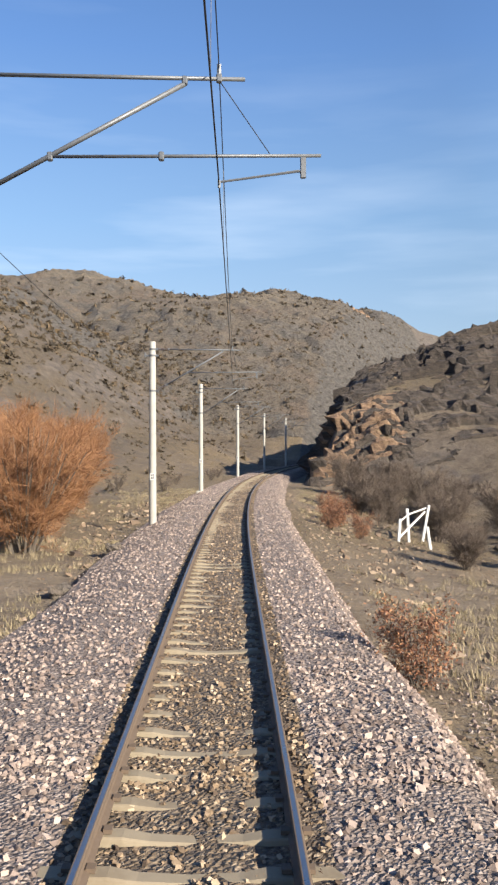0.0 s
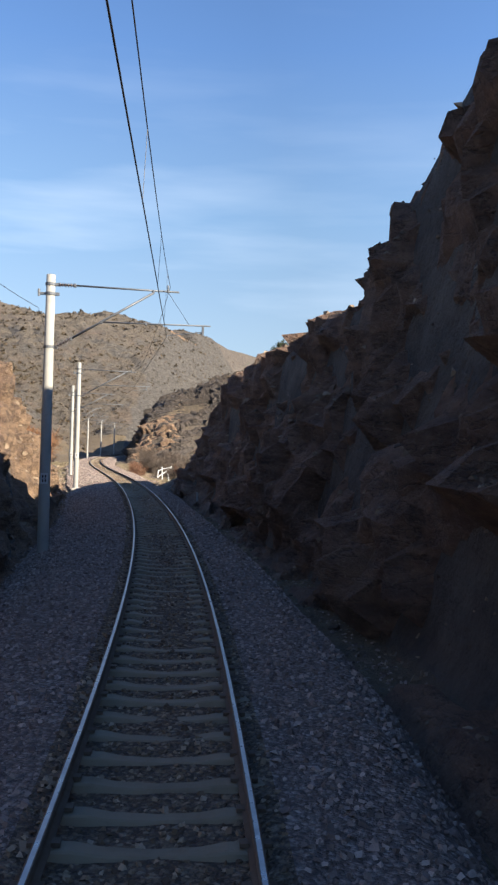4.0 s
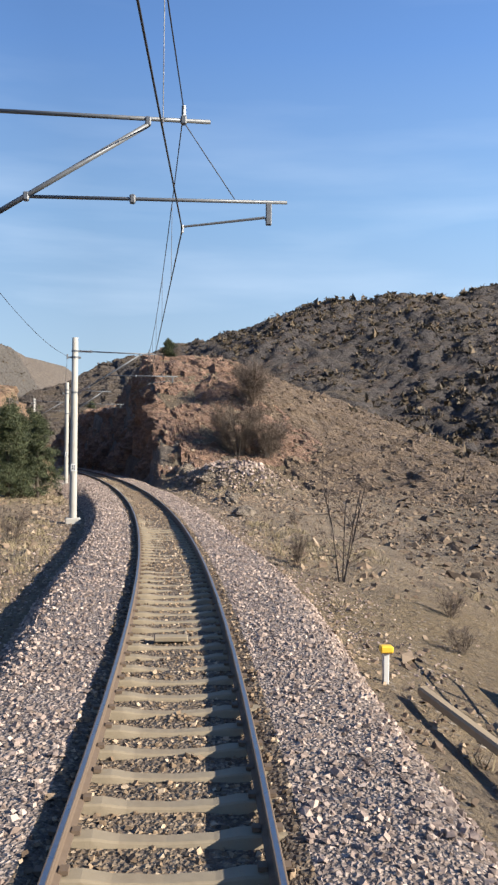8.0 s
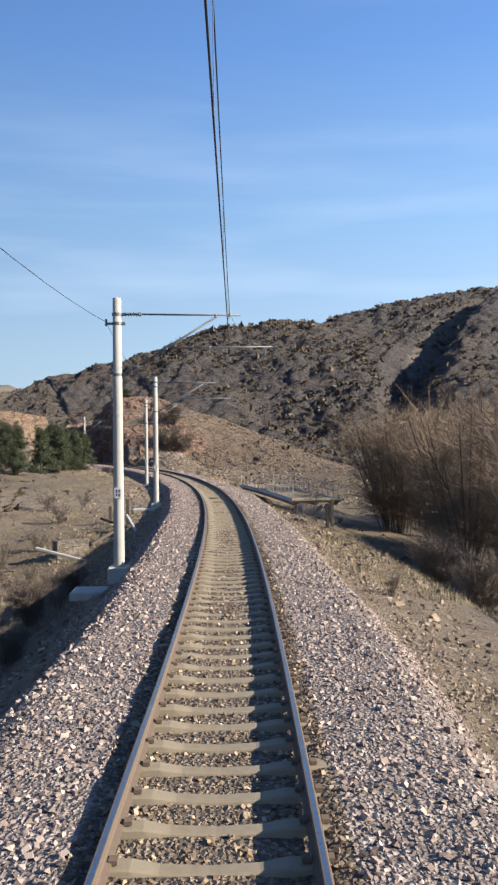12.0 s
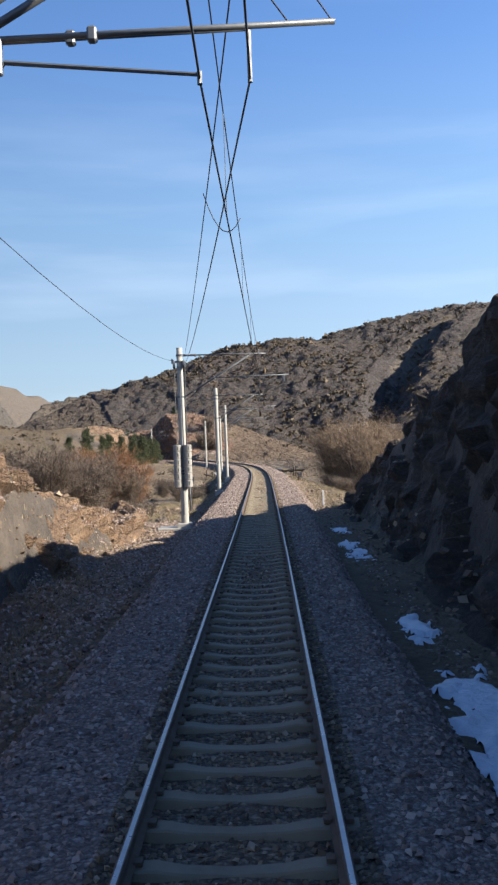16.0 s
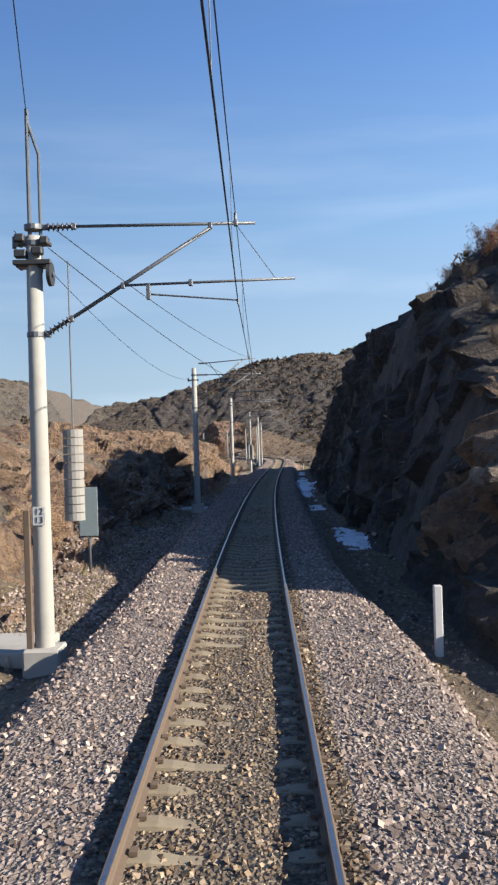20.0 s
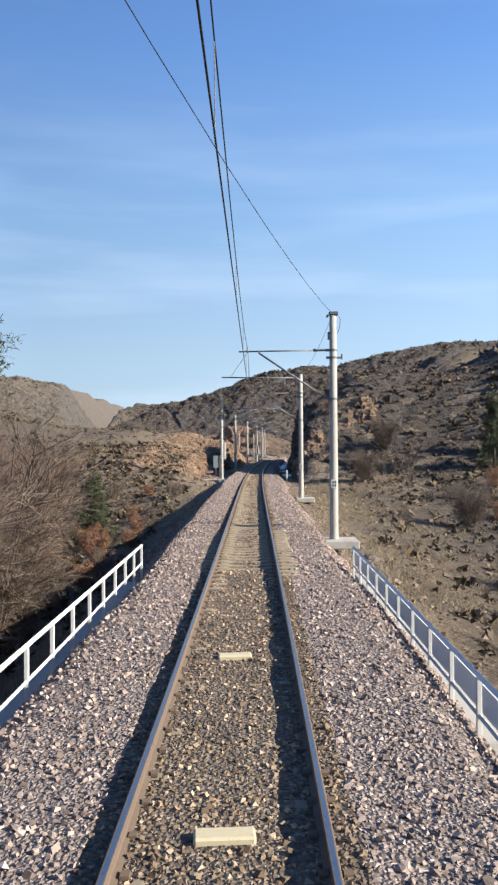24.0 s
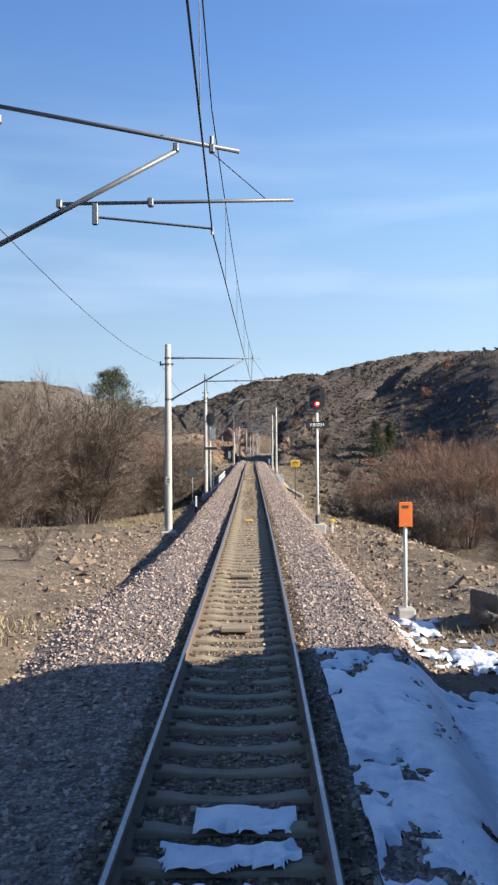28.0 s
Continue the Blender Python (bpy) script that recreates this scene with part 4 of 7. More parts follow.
def cantilever(mast, x0, way, wire, push, lift=0.0, reach=0.0, tilt=0.0, root=0.0, short=False):
    """Bracket of tubes from the mast at x0 towards the track; way is +1 to the right. tilt: how much the top tube climbs."""
    def X(k):
        return x0 + way * k
    span = abs(wire - x0)
    zt, zr, zc = 6.62 + lift, 5.62 + lift, 5.30 + lift
    bm = bmesh.new()
    tube(bm, [(X(0.65), reach, zt + root), (X(span + 0.32), reach, zt + tilt - 0.04)], 0.027, 8)
    top = part("top_tube", bm, M_STEEL, mast, "", True)
    bm = bmesh.new()
    disc_row(bm, (X(0.22), reach, zt + root), (X(0.68), reach, zt + root), 6, 0.075)
    part("insulator", bm, M_GLAZE, mast, "ribbed dark porcelain insulator", True)
    bm = bmesh.new()
    tube(bm, [(X(0.55), reach, 5.08 + lift), (X(span - 0.42), reach, zt + tilt * 0.8 - 0.1)], 0.033, 8)
    part("diagonal_strut", bm, M_STEEL, mast, "", True)
    bm = bmesh.new()
    disc_row(bm, (X(0.16), reach, 4.85 + lift), (X(0.58), reach, 5.10 + lift), 6, 0.075)
    part("insulator", bm, M_GLAZE, mast, "ribbed dark porcelain insulator", True)
    k0 = 0.55 + (span - 0.97) * (zr - 5.08 - lift) / (zt - 0.12 - 5.08 - lift)
    k1 = span + (1.25 if not push else 0.95)
    if short:
        k1 = span + 0.02
    bm = bmesh.new()
    tube(bm, [(X(k0), reach, zr), (X(k1), reach, zr + 0.03)], 0.022, 8)
    part("registration_tube", bm, M_STEEL, mast, "", True)
    if short:
        # the raised run needs no steady arm; a strut stiffens its top tube
        bm = bmesh.new()
        ka = k0 * 0.42 + 0.25
        tube(bm, [(X(ka), reach, zt + root), (X(k0 + 0.12), reach, zr + 0.12)], 0.02, 8)
        part("stiffening_strut", bm, M_STEEL, mast, "", True)
    kb = k1 - 0.22 if not push else k0 + 0.42
    bm = bmesh.new()
    if not short:
        box(bm, (0.07, 0.05, 0.26), (X(kb), reach, zr - 0.12), 0.01)
    if not short:
        tube(bm, [(X(kb), reach, zr - 0.22), (X(kb) + (0.05 if push else -0.05) * way, reach, zr - 0.16), (wire, reach, zc + 0.02)], [0.02, 0.017, 0.014], 6)
    tube(bm, [(wire, reach, (zr if short else zc) + 0.04), (wire, reach, zc - 0.05)], 0.02, 6)
    part("steady_arm", bm, M_STEEL, mast)
    bm = bmesh.new()
    for k, z in ((span, zt + tilt * 0.93 - 0.03), (span - 0.42, zt + tilt * 0.8 - 0.06), (k0, zr), ((k0 + k1) / 2 - 0.3, zr + 0.01), (0.68, zt), (0.6, 5.1 + lift)):
        box(bm, (0.07, 0.07, 0.11), (X(k), reach, z), 0.015)
    tube(bm, [(wire, reach, zt + tilt + 0.0), (wire, reach, zt + tilt + 0.14)], 0.03, 6)
    part("clamp", bm, M_STEEL, mast)["kind"] = "stuff"
    bm = bmesh.new()
    tube(bm, [(wire, reach, zt + tilt - 0.05), (X(span + 0.62), reach, zr + 0.05)], 0.006, 4)
    part("stay_wire", bm, M_WIRE, mast)
    return top


def number_bars(bm, at, w, h, seed):
    rng = random.Random(seed)
    for row in (0.22, -0.22):
        for k in (-0.22, 0.2):
            box(bm, (w * 0.24, 0.006, h * 0.28), (at[0] + k * w, at[1], at[2] + row * h + rng.uniform(-0.003, 0.003)))
    box(bm, (w * 0.7, 0.006, h * 0.03), at)


def text_part(name, words, size, m, material, parent, label=""):
    cu = bpy.data.curves.new(name, "FONT")
    cu.body, cu.size, cu.align_x, cu.align_y, cu.extrude = words, size, "CENTER", "CENTER", 0.002
    tmp = bpy.data.objects.new(name, cu)
    scene.collection.objects.link(tmp)
    me = bpy.data.meshes.new_from_object(tmp.evaluated_get(bpy.context.evaluated_depsgraph_get()))
    bpy.data.objects.remove(tmp)
    me.materials.append(material)
    ob = new(name, me)
    ob.parent, ob.matrix_local = parent, m
    return tagged(ob, label)


UPRIGHT = Matrix.Rotation(math.pi / 2, 4, "X")


def build_mast(s, d, z0, z1, wire, push=False, arms=1, number=None, extra="", raised=0.0, label=""):
    g = min(z0, float(ground_z(s, d)) + 0.05)
    mast = thing("catenary_mast", stand(s, d, 0), label or "round pale concrete catenary mast with steel bracket beside the track", "mast", "masts along the track")
    way = 1 if d < 0 else -1
    bm = bmesh.new()
    tube(bm, [(0, 0, g - 0.3), (0, 0, z0), (0, 0, (z0 + z1) / 2), (0, 0, z1 - 0.01), (0, 0, z1)], [0.165, 0.162, 0.145, 0.125, 0.11], 20)
    part("pole", bm, M_MAST, mast, "", True)
    if d < 0:
        bm = bmesh.new()
        box(bm, (0.62, 0.62, 0.5), (0, 0, max(z0 - 0.40, g - 0.2)), 0.04)
        part("footing", bm, M_CONCRETE, mast)
    bm = bmesh.new()
    for z in (6.62 + raised, 4.85 + raised, 6.35 + raised):
        tube(bm, [(0, 0, z - 0.04), (0, 0, z + 0.04)], 0.15, 14)
        box(bm, (0.14, 0.07, 0.09), (0.18 * way, 0, z), 0.01)
    box(bm, (0.22, 0.06, 0.07), (-0.22 * way, 0, 6.35 + raised), 0.01)
    tube(bm, [(-0.32 * way, 0, 6.28 + raised), (-0.32 * way, 0, 6.48 + raised)], 0.035, 8)
    part("band", bm, M_STEEL, mast)["kind"] = "stuff"
    for k in range(arms):
        cantilever(mast, 0.0, way, wire - d + k * (0.35 if s > 200 else -0.3), push and k == 0, raised if k == 0 else (0.15 if s > 200 else 0.66), 0.0 if k == 0 else 0.35, (-0.36 if "steep" in extra else 0.0) if k == 0 else (0.06 if s > 200 else 0.22), 0.16 if "steep" in extra else 0.0, k > 0)
    bm = bmesh.new()
    box(bm, (0.2, 0.006, 0.3), (0.0, -0.163, 1.45 + z0 + 0.55))
    plate = part("number_plate", bm, M_WHITE, mast, "small white number plate")
    zc = 1.45 + z0 + 0.55
    if number:
        text_part("digits", number[0], 0.15, Matrix.Translation((0, -0.172, zc + 0.07)) @ UPRIGHT, M_BLACK, plate)
        text_part("digits", number[1], 0.15, Matrix.Translation((0, -0.172, zc - 0.07)) @ UPRIGHT, M_BLACK, plate)
    else:
        bm = bmesh.new()
        number_bars(bm, (0, -0.168, zc), 0.18, 0.28, int(s))
        part("digits", bm, M_BLACK, plate)
    if "weights" in extra:
        for x in (-0.22, 0.22):
            for k in range(6):
                bm = bmesh.new()
                z = 1.02 + k * 0.30
                tube(bm, [(x, -0.17, z), (x, -0.17, z + 0.015), (x, -0.17, z + 0.275), (x, -0.17, z + 0.29)], [0.155, 0.17, 0.17, 0.155], 16)
                weight = part("tension_weight", bm, M_WEIGHT, mast, "round grey concrete tension weight", False)
                bm = bmesh.new()
                box(bm, (0.025, 0.02, 0.14), (x + 0.05, -0.332, z + 0.15))
                part("slot", bm, M_BLACK, weight, "dark lifting slot")
            bm = bmesh.new()
            tube(bm, [(x, -0.17, 0.9), (x, -0.17, 6.1)], 0.014, 6)
            part("weight_rod", bm, M_STEEL, mast)
        bm = bmesh.new()
        tube(bm, [(0.0, -0.19, z0 + 0.2), (0.0, -0.19, 5.9)], 0.022, 8)
        part("guide_tube", bm, M_STEEL, mast)
        for x in (-0.22, 0.2):
            bm = bmesh.new()
            box(bm, (0.05, 0.30, 0.34), (x, -0.1, 6.25), 0.02)
            tube(bm, [(x - 0.04, -0.2, 6.2), (x + 0.04, -0.2, 6.2)], 0.16, 14)
            part("pulley", bm, M_STEEL, mast)
    if "anchor" in extra:
        bm = bmesh.new()
        for x, y, z, w in ((-0.2, -0.1, z1 - 0.05, 0.16), (0.2, -0.08, z1 - 0.1, 0.14), (-0.18, -0.14, z1 - 0.32, 0.2), (0.1, -0.16, z1 - 0.28, 0.18)):
            box(bm, (w, 0.16, 0.13), (x, y, z), 0.02)
        box(bm, (0.62, 0.08, 0.08), (0, -0.15, z1 - 0.46), 0.01)
        part("anchor_bracket", bm, M_DARKSTEEL, mast, "dark steel anchor brackets")
        bm = bmesh.new()
        tube(bm, [(0.24, -0.03, 5.66), (0.30, -0.03, 5.66)], 0.2, 20)
        wheel = part("tension_wheel", bm, M_DARKSTEEL, mast, "dark tension wheel")
        bm = bmesh.new()
        tube(bm, [(0.22, -0.03, 5.66), (0.33, -0.03, 5.66)], 0.05, 12)
        part("wheel_hub", bm, M_STEEL, wheel)
        bm = bmesh.new()
        box(bm, (0.10, 0.09, 2.4), (-0.2, -0.16, z0 + 0.9), 0.01)
        part("cable_guard", bm, M_RAIL_SIDE, mast, "rusty brown cable guard")
    if d > 0:
        bm = bmesh.new()
        box(bm, (0.34, 0.30, 0.12), (0.02, 0, z1 - 0.03), 0.02)
        tube(bm, [(-0.2, -0.1, z1 - 0.12), (-0.2, 0.1, z1 - 0.12)], 0.045, 8)
        part("head_clamp", bm, M_STEEL, mast)
        bm = bmesh.new()
        tube(bm, [(0.14, 0, z1 + 0.02), (0.27, 0, z1 - 0.25), (0.24, 0, z1 - 0.55), (0.14, 0, z1 - 0.78)], 0.012, 6)
        part("cable_loop", bm, M_WIRE, mast)
        bm = bmesh.new()
        disc_row(bm, (-0.16, 0, z1 - 0.7), (-0.16, 0, z1 - 0.98), 3, 0.06)
        part("insulator", bm, M_GLAZE, mast, "", True)
    if "tall" in extra:
        bm = bmesh.new()
        t = z1 + (1.4 if z1 > 7 else 2.1)
        tube(bm, [(-0.06, 0, z1 - 0.6), (-0.06, 0, t)], 0.035, 8)
        tube(bm, [(0.12, 0, z1 - 0.6), (0.12, 0, t - 0.75), (-0.04, 0, t - 0.25)], 0.028, 8)
        for z in (z1 - 0.5, z1 - 0.12):
            box(bm, (0.5, 0.2, 0.06), (0, 0, z), 0.01)
            for x in (-0.24, 0.24):
                tube(bm, [(x, -0.12, z), (x, 0.12, z)], 0.04, 8)
        part("top_extension", bm, M_STEEL, mast)
    return mast


# place along, beside, foot, head, wire's side step, push-off arm, arms
MASTS = [
    (615.8, -3.1, -0.4, 7.1, 0.15, False, 1, None, ""),
    (597.0, -3.1, -0.4, 7.1, -0.15, False, 1, None, ""),
    (573.6, -3.0, -0.4, 7.1, 0.15, False, 1, None, ""),
    (546.4, -3.2, -0.2, 7.35, -0.1, False, 1, None, ""),
    (521.2, -3.3, -0.4, 7.35, 0.1, False, 1, None, ""),
    (495.1, -3.5, -0.5, 8.0, 0.12, False, 1, None, ""),
    (470.0, -3.4, -0.3, 7.85, 0.05, False, 1, None, ""),
    (436.5, -3.3, -0.4, 7.35, 0.0, False, 1, None, ""),
    (407.0, -3.1, -0.2, 7.2, -0.1, False, 1, None, ""),
    (378.2, -3.2, -0.35, 7.2, -0.05, False, 1, None, ""),
    (350.9, -3.25, -0.6, 7.1, 0.0, False, 1, None, ""),
    (324.1, -3.3, -0.5, 6.95, 0.0, False, 1, ("12", "27"), ""),
    (297.4, -3.2, -0.6, 7.1, 0.1, False, 1, None, ""),
    (271.1, -3.25, -0.6, 7.2, 0.12, False, 1, None, ""),
    (240.9, -3.2, -0.35, 6.95, 0.18, False, 1, None, "weights"),
    (210.3, -3.3, 0.0, 7.0, -0.06, True, 2, None, ""),
    (180.1, -3.4, -0.15, 7.0, -0.1, True, 2, None, ""),
    (148.1, -3.29, -0.3, 6.3, 0.05, True, 1, ("12", "13"), "weights_off tall anchor"),
    (119.3, 3.25, -0.55, 7.6, 0.05, True, 1, None, ""),
    (94.1, 3.1, -0.6, 7.6, 0.0, True, 1, None, ""),
    (59.1, -3.55, -0.75, 7.25, -0.08, True, 1, None, "tall"),
    (27.3, -3.45, -0.6, 7.2, 0.17, False, 1, None, ""),
    (0.7, -3.45, -0.6, 7.2, -0.27, True, 1, None, "steep"),
]
def raised_at(s):
    """How much higher than usual the line hangs along the way."""
    return np.interp(s, [90, 94, 119.3, 148, 180, 407, 436, 470, 495, 521, 546, 575], [0, -0.38, -0.38, -0.18, 0, 0, 0.45, 0.8, 0.7, 0.4, 0.4, 0.3])


for s, d, z0, z1, wire, push, arms, number, extra in MASTS:
    build_mast(s, d, z0, z1, wire, push, arms, number, extra.replace("weights_off", ""), float(raised_at(s)))


def wire_object(name, pts, r, label):
    v, f = tube_mesh(pts, r, 6)
    return tagged(mesh_object(name, v, f, M_WIRE), label, "cable")


def sagging(ends, sag):
    """Places along a cable hung from end to end."""
    out = []
    for a, b in zip(ends[:-1], ends[1:]):
        k = np.linspace(0, 1, 11)[:-1, None]
        drop = sag * (np.linalg.norm(b - a) / 30) ** 2
        out.append(a + (b - a) * k - 4 * k * (1 - k) * drop * np.array([0, 0, 1.0]))
    return np.concatenate(out + [np.array([ends[-1]])])


def build_line():
    nodes = sorted((s, w) for s, d, z0, z1, w, p, a, n, x in MASTS)
    nodes = [(-28.0, 0.5)] + nodes + [(642.0, 0.1), (672.0, 0.0)]
    low = [on(s, w, 5.29 + raised_at(s)) for s, w in nodes]
    high = [on(s, w + np.interp(s, [407, 436, 470, 495], [0, 0.06, 0.10, 0]), 6.72 + raised_at(s)) for s, w in nodes]
    wire_object("contact_wire", np.array(low), 0.0088, "dark copper contact wire hung over the track")
    wire_object("carrier_wire", sagging(high, 0.6), 0.0072, "sagging dark carrier cable over the track")
    ends = []
    for a, b, c, e in zip(low[:-1], low[1:], high[:-1], high[1:]):
        drop = 0.6 * (np.linalg.norm(b - a) / 30) ** 2
        for q in (0.12, 0.3, 0.5, 0.7, 0.88):
            top = c + (e - c) * q
            top[2] -= 4 * q * (1 - q) * drop
            ends.append((a + (b - a) * q, top))
    group = thing("dropper_row", Matrix.Identity(4), "thin hanger wires between carrier cable and contact wire", "cable")
    for lo, hi in ends:
        v, f = tube_mesh([lo, hi], 0.004, 4)
        mesh_object("dropper", v, f, M_WIRE, False, group)
    back = [on(s, d - 0.32, 6.4) for s, d in sorted((m[0], m[1]) for m in MASTS if m[1] < 0 and m[0] > 140)]
    wire_object("earth_wire", sagging(back, 0.55), 0.007, "thin dark cable sagging from mast to mast")
    near = [on(-28, -3.77, 6.4)] + [on(s, d - 0.32, 6.4) for s, d in sorted((m[0], m[1]) for m in MASTS if m[1] < 0 and m[0] < 70)]
    wire_object("earth_wire", sagging(near, 0.55), 0.007, "thin dark cable sagging from mast to mast")
    across = [on(148.1, -3.35, 8.3), on(119.3, 3.25, 7.5), on(94.1, 3.1, 7.55), on(59.1, -3.6, 8.55)]
    wire_object("earth_wire", sagging(across, 0.5), 0.008, "dark cable crossing over the track between mast heads")
    for a, b, c in (((240.9, -2.95, 6.75), (210.65, 0.29, 6.87), (180.45, -0.40, 7.5)), ((240.9, -2.95, 6.3), (210.65, 0.29, 5.42), (180.45, -0.40, 5.93))):
        ends = [on(*a), on(*b), on(*c), on(148.1, -3.05, 6.5 if a[2] > 6.5 else 6.1)]
        wire_object("overlap_wire", sagging(ends, 0.25), 0.0085, "second dark wire crossing to the anchor mast")
    # the loop that joins both runs
    k = np.linspace(0, 1, 9)
    pts = on(219 - 0 * k, -0.60 + 0.62 * k, 7.05 - 0.45 * k - 0.42 * 4 * k * (1 - k))
    wire_object("jumper_cable", pts, 0.009, "slack cable loop joining two wires")


build_line()


def guy_wire(a, b, label):
    wire_object("guy_wire", np.array([on(*a), on(*b)]), 0.011, label)


guy_wire((495.1, -3.55, 6.6), (506.0, -6.5, -0.9), "taut guy wire from the mast head to the ground")
guy_wire((240.9, -3.15, 6.1), (248.2, -3.45, -0.75), "taut guy wire from the mast head to the ground")
guy_wire((59.2, -3.50, 5.0), (64.9, -3.75, 1.02), "taut guy wire from the mast to a steel post")

# ---- rock: broken faces laid over the cut land ----
def rock_patch(name, s0, s1, d0, d1, side, material, label, seed, amp=0.55, step=0.3, fine=0.13, until=4.0, big=1.0, over=0.0, dip=None, rough=False):
    """Broken rock over the land from s0 to s1, d0 to d1; columns stand close near the track where the face is steep."""
    s = np.arange(s0, s1 + step, step)
    a = np.concatenate([np.arange(d0, d0 + until, fine), np.arange(d0 + until, d1, step * 1.1)])
    S, A = np.meshgrid(s, a, indexing="ij")
    D = side * A
    z = ground_z(S, D) - 0.05 if rough else land(S, D)
    gs = np.gradient(z, axis=0) / step
    ga = np.gradient(z, axis=1) / np.gradient(a)[None, :]
    n = np.sqrt(1 + gs**2 + ga**2)
    steep = np.maximum(np.clip((n - 1.08) / 0.8, 0.0, 1), over)
    p = on(S, D, z)
    blend = np.clip(np.minimum(np.minimum(S - s0, s1 - S) / 2.0, (d1 - A) / 2.5), 0, 1)
    q = np.stack([p[..., 0] * 0.8 + p[..., 2] * 0.35, p[..., 1] * 0.8, p[..., 2] * 1.25 - p[..., 0] * 0.2], -1)
    if dip:
        u, w = p[..., 0] * math.cos(dip) + p[..., 1] * math.sin(dip), p[..., 1] * math.cos(dip) - p[..., 0] * math.sin(dip)
        q = np.stack([(u - 0.8 * p[..., 2]) * 0.42, w * 1.5, p[..., 2] * 0.9], -1)
    push = amp * (0.95 * facets(q, 3.0 * big, seed, 0.8) + 0.5 * facets(q, 1.2 * big, seed + 3, 0.8) + 0.2 * facets(q, 0.5 * big, seed + 4, 0.6) + 0.7 * fbm(p, 7, 2, seed + 5)) + 0.10
    if rough:
        push = amp * (0.5 * facets(q, 3.0 * big, seed, 0.5) + 0.42 * facets(q, 1.3 * big, seed + 3, 0.5) + 0.2 * facets(q, 0.6 * big, seed + 4, 0.5) + 0.35 * fbm(p, 30, 2, seed + 5)) + 0.62 * amp
    push = push * (0.22 + 0.78 * steep) * blend + np.where(blend < 0.35, -0.6 * (0.35 - blend), 0.0) + 0.04
    foot = np.clip((A - d0) / 0.5, 0, 1) if d0 > 0 else 1.0
    push = push * foot - 0.2 * (1 - foot)
    S2, A2, z2 = S - push * gs / n, A - push * ga / n, z + push / n
    A2 = np.maximum(A2, 2.7) if d0 > 0 else A2
    v = on(S2, side * A2, z2).reshape(-1, 3)
    f = grid_faces(len(s), len(a))
    ob = mesh_object(name, v, f if side < 0 else f[:, ::-1], material, rough and step > 0.6)
    return tagged(ob, label, "rock", kind="structure")


rock_patch("rock_wall", 407, 473, 2.7, 19, 1, M_ROCK, "tall broken reddish brown rock spur cut by the railway", 101, 0.46, 0.24, 0.08, 5.0, 0.8, over=0.5)
rock_patch("rock_wall", 409, 464, 3.4, 16, -1, M_ROCK_YELLOW, "ochre weathered rock wall of the cutting", 131, 0.4, over=0.4)
# the dark stone also puts part of this wall's shade into its colour
rock_patch("rock_wall", 145, 256, 3.6, 16, 1, M_ROCK_DARK_AND_SHADE, "long rock wall of the cutting, darkened for its shade, with shrubs on top", 151, 0.34, 0.27, 0.09, 5.0, 0.8, over=0.5)
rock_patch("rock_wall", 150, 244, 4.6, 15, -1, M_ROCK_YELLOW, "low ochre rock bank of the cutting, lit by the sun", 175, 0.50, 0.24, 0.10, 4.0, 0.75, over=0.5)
rock_patch("rock_slope", 396, 486, 14, 44, 1, M_ROCK_HILL, "brown broken scree slope behind the rock spur", 111, 0.3, 0.4, 0.4, 20, 0.8, 0.8, None, True)
rock_patch("rock_wall", 562, 640, 4.0, 46, 1, M_ROCK_DARK_AND_SHADE, "dark rocky spur beside the far curve", 191, 0.95, 0.4, 0.25, over=0.6, dip=0.5)
rock_patch("rock_wall", -30, 5, 3.6, 12, 1, M_ROCK, "dark rock bank above the snow beside the track", 211, 0.4)
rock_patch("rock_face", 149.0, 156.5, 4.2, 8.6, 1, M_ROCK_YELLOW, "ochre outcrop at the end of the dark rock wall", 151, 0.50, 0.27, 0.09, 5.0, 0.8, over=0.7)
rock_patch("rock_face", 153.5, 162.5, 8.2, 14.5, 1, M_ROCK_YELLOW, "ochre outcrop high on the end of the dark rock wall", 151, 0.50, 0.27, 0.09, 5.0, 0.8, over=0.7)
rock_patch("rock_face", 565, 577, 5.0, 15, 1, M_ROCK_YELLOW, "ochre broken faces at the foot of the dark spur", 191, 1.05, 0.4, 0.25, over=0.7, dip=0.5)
rock_patch("rock_face", 794, 822, 40, 60, -1, M_ROCK_YELLOW, "bare ochre scar high on the far hill", 281, 1.2, 1.0, 1.0, 20, 1.6, 0.9, None, True)
# craggy hillsides
rock_patch("craggy_hill", 400, 700, 46, 300, 1, M_HILL_GREY, "dark craggy hillside of slanting grey brown rock", 231, 1.3, 1.05, 1.05, 110, 2.0, 0.9, 0.9, True)
rock_patch("craggy_hill", 92, 262, 13, 110, 1, M_HILL_GREY, "dark stony hillside with scrub above the track", 251, 0.16, 0.7, 0.7, 60, 1.5, 0.8, 0.6, True)
rock_patch("craggy_hill", 655, 860, -60, 330, -1, M_HILL_BROWN, "brown rocky hill across the end of the valley", 271, 0.95, 1.5, 1.5, 100, 2.4, 0.8, -0.7, True)


from mathutils.bvhtree import BVHTree

# ---- the true upper surface, for all that stands or lies on it ----
bpy.context.view_layer.update()
HILLS = [ob for ob in scene.objects if ob.type == "MESH" and ob.name.split(".")[0] in ("craggy_hill", "rock_slope", "rock_wall", "rock_face", "ground")]
TREES = {}
BEDS = [ob for ob in scene.objects if ob.type == "MESH" and ob.name.split(".")[0] in ("rock_wall", "ground", "ballast_bed")]


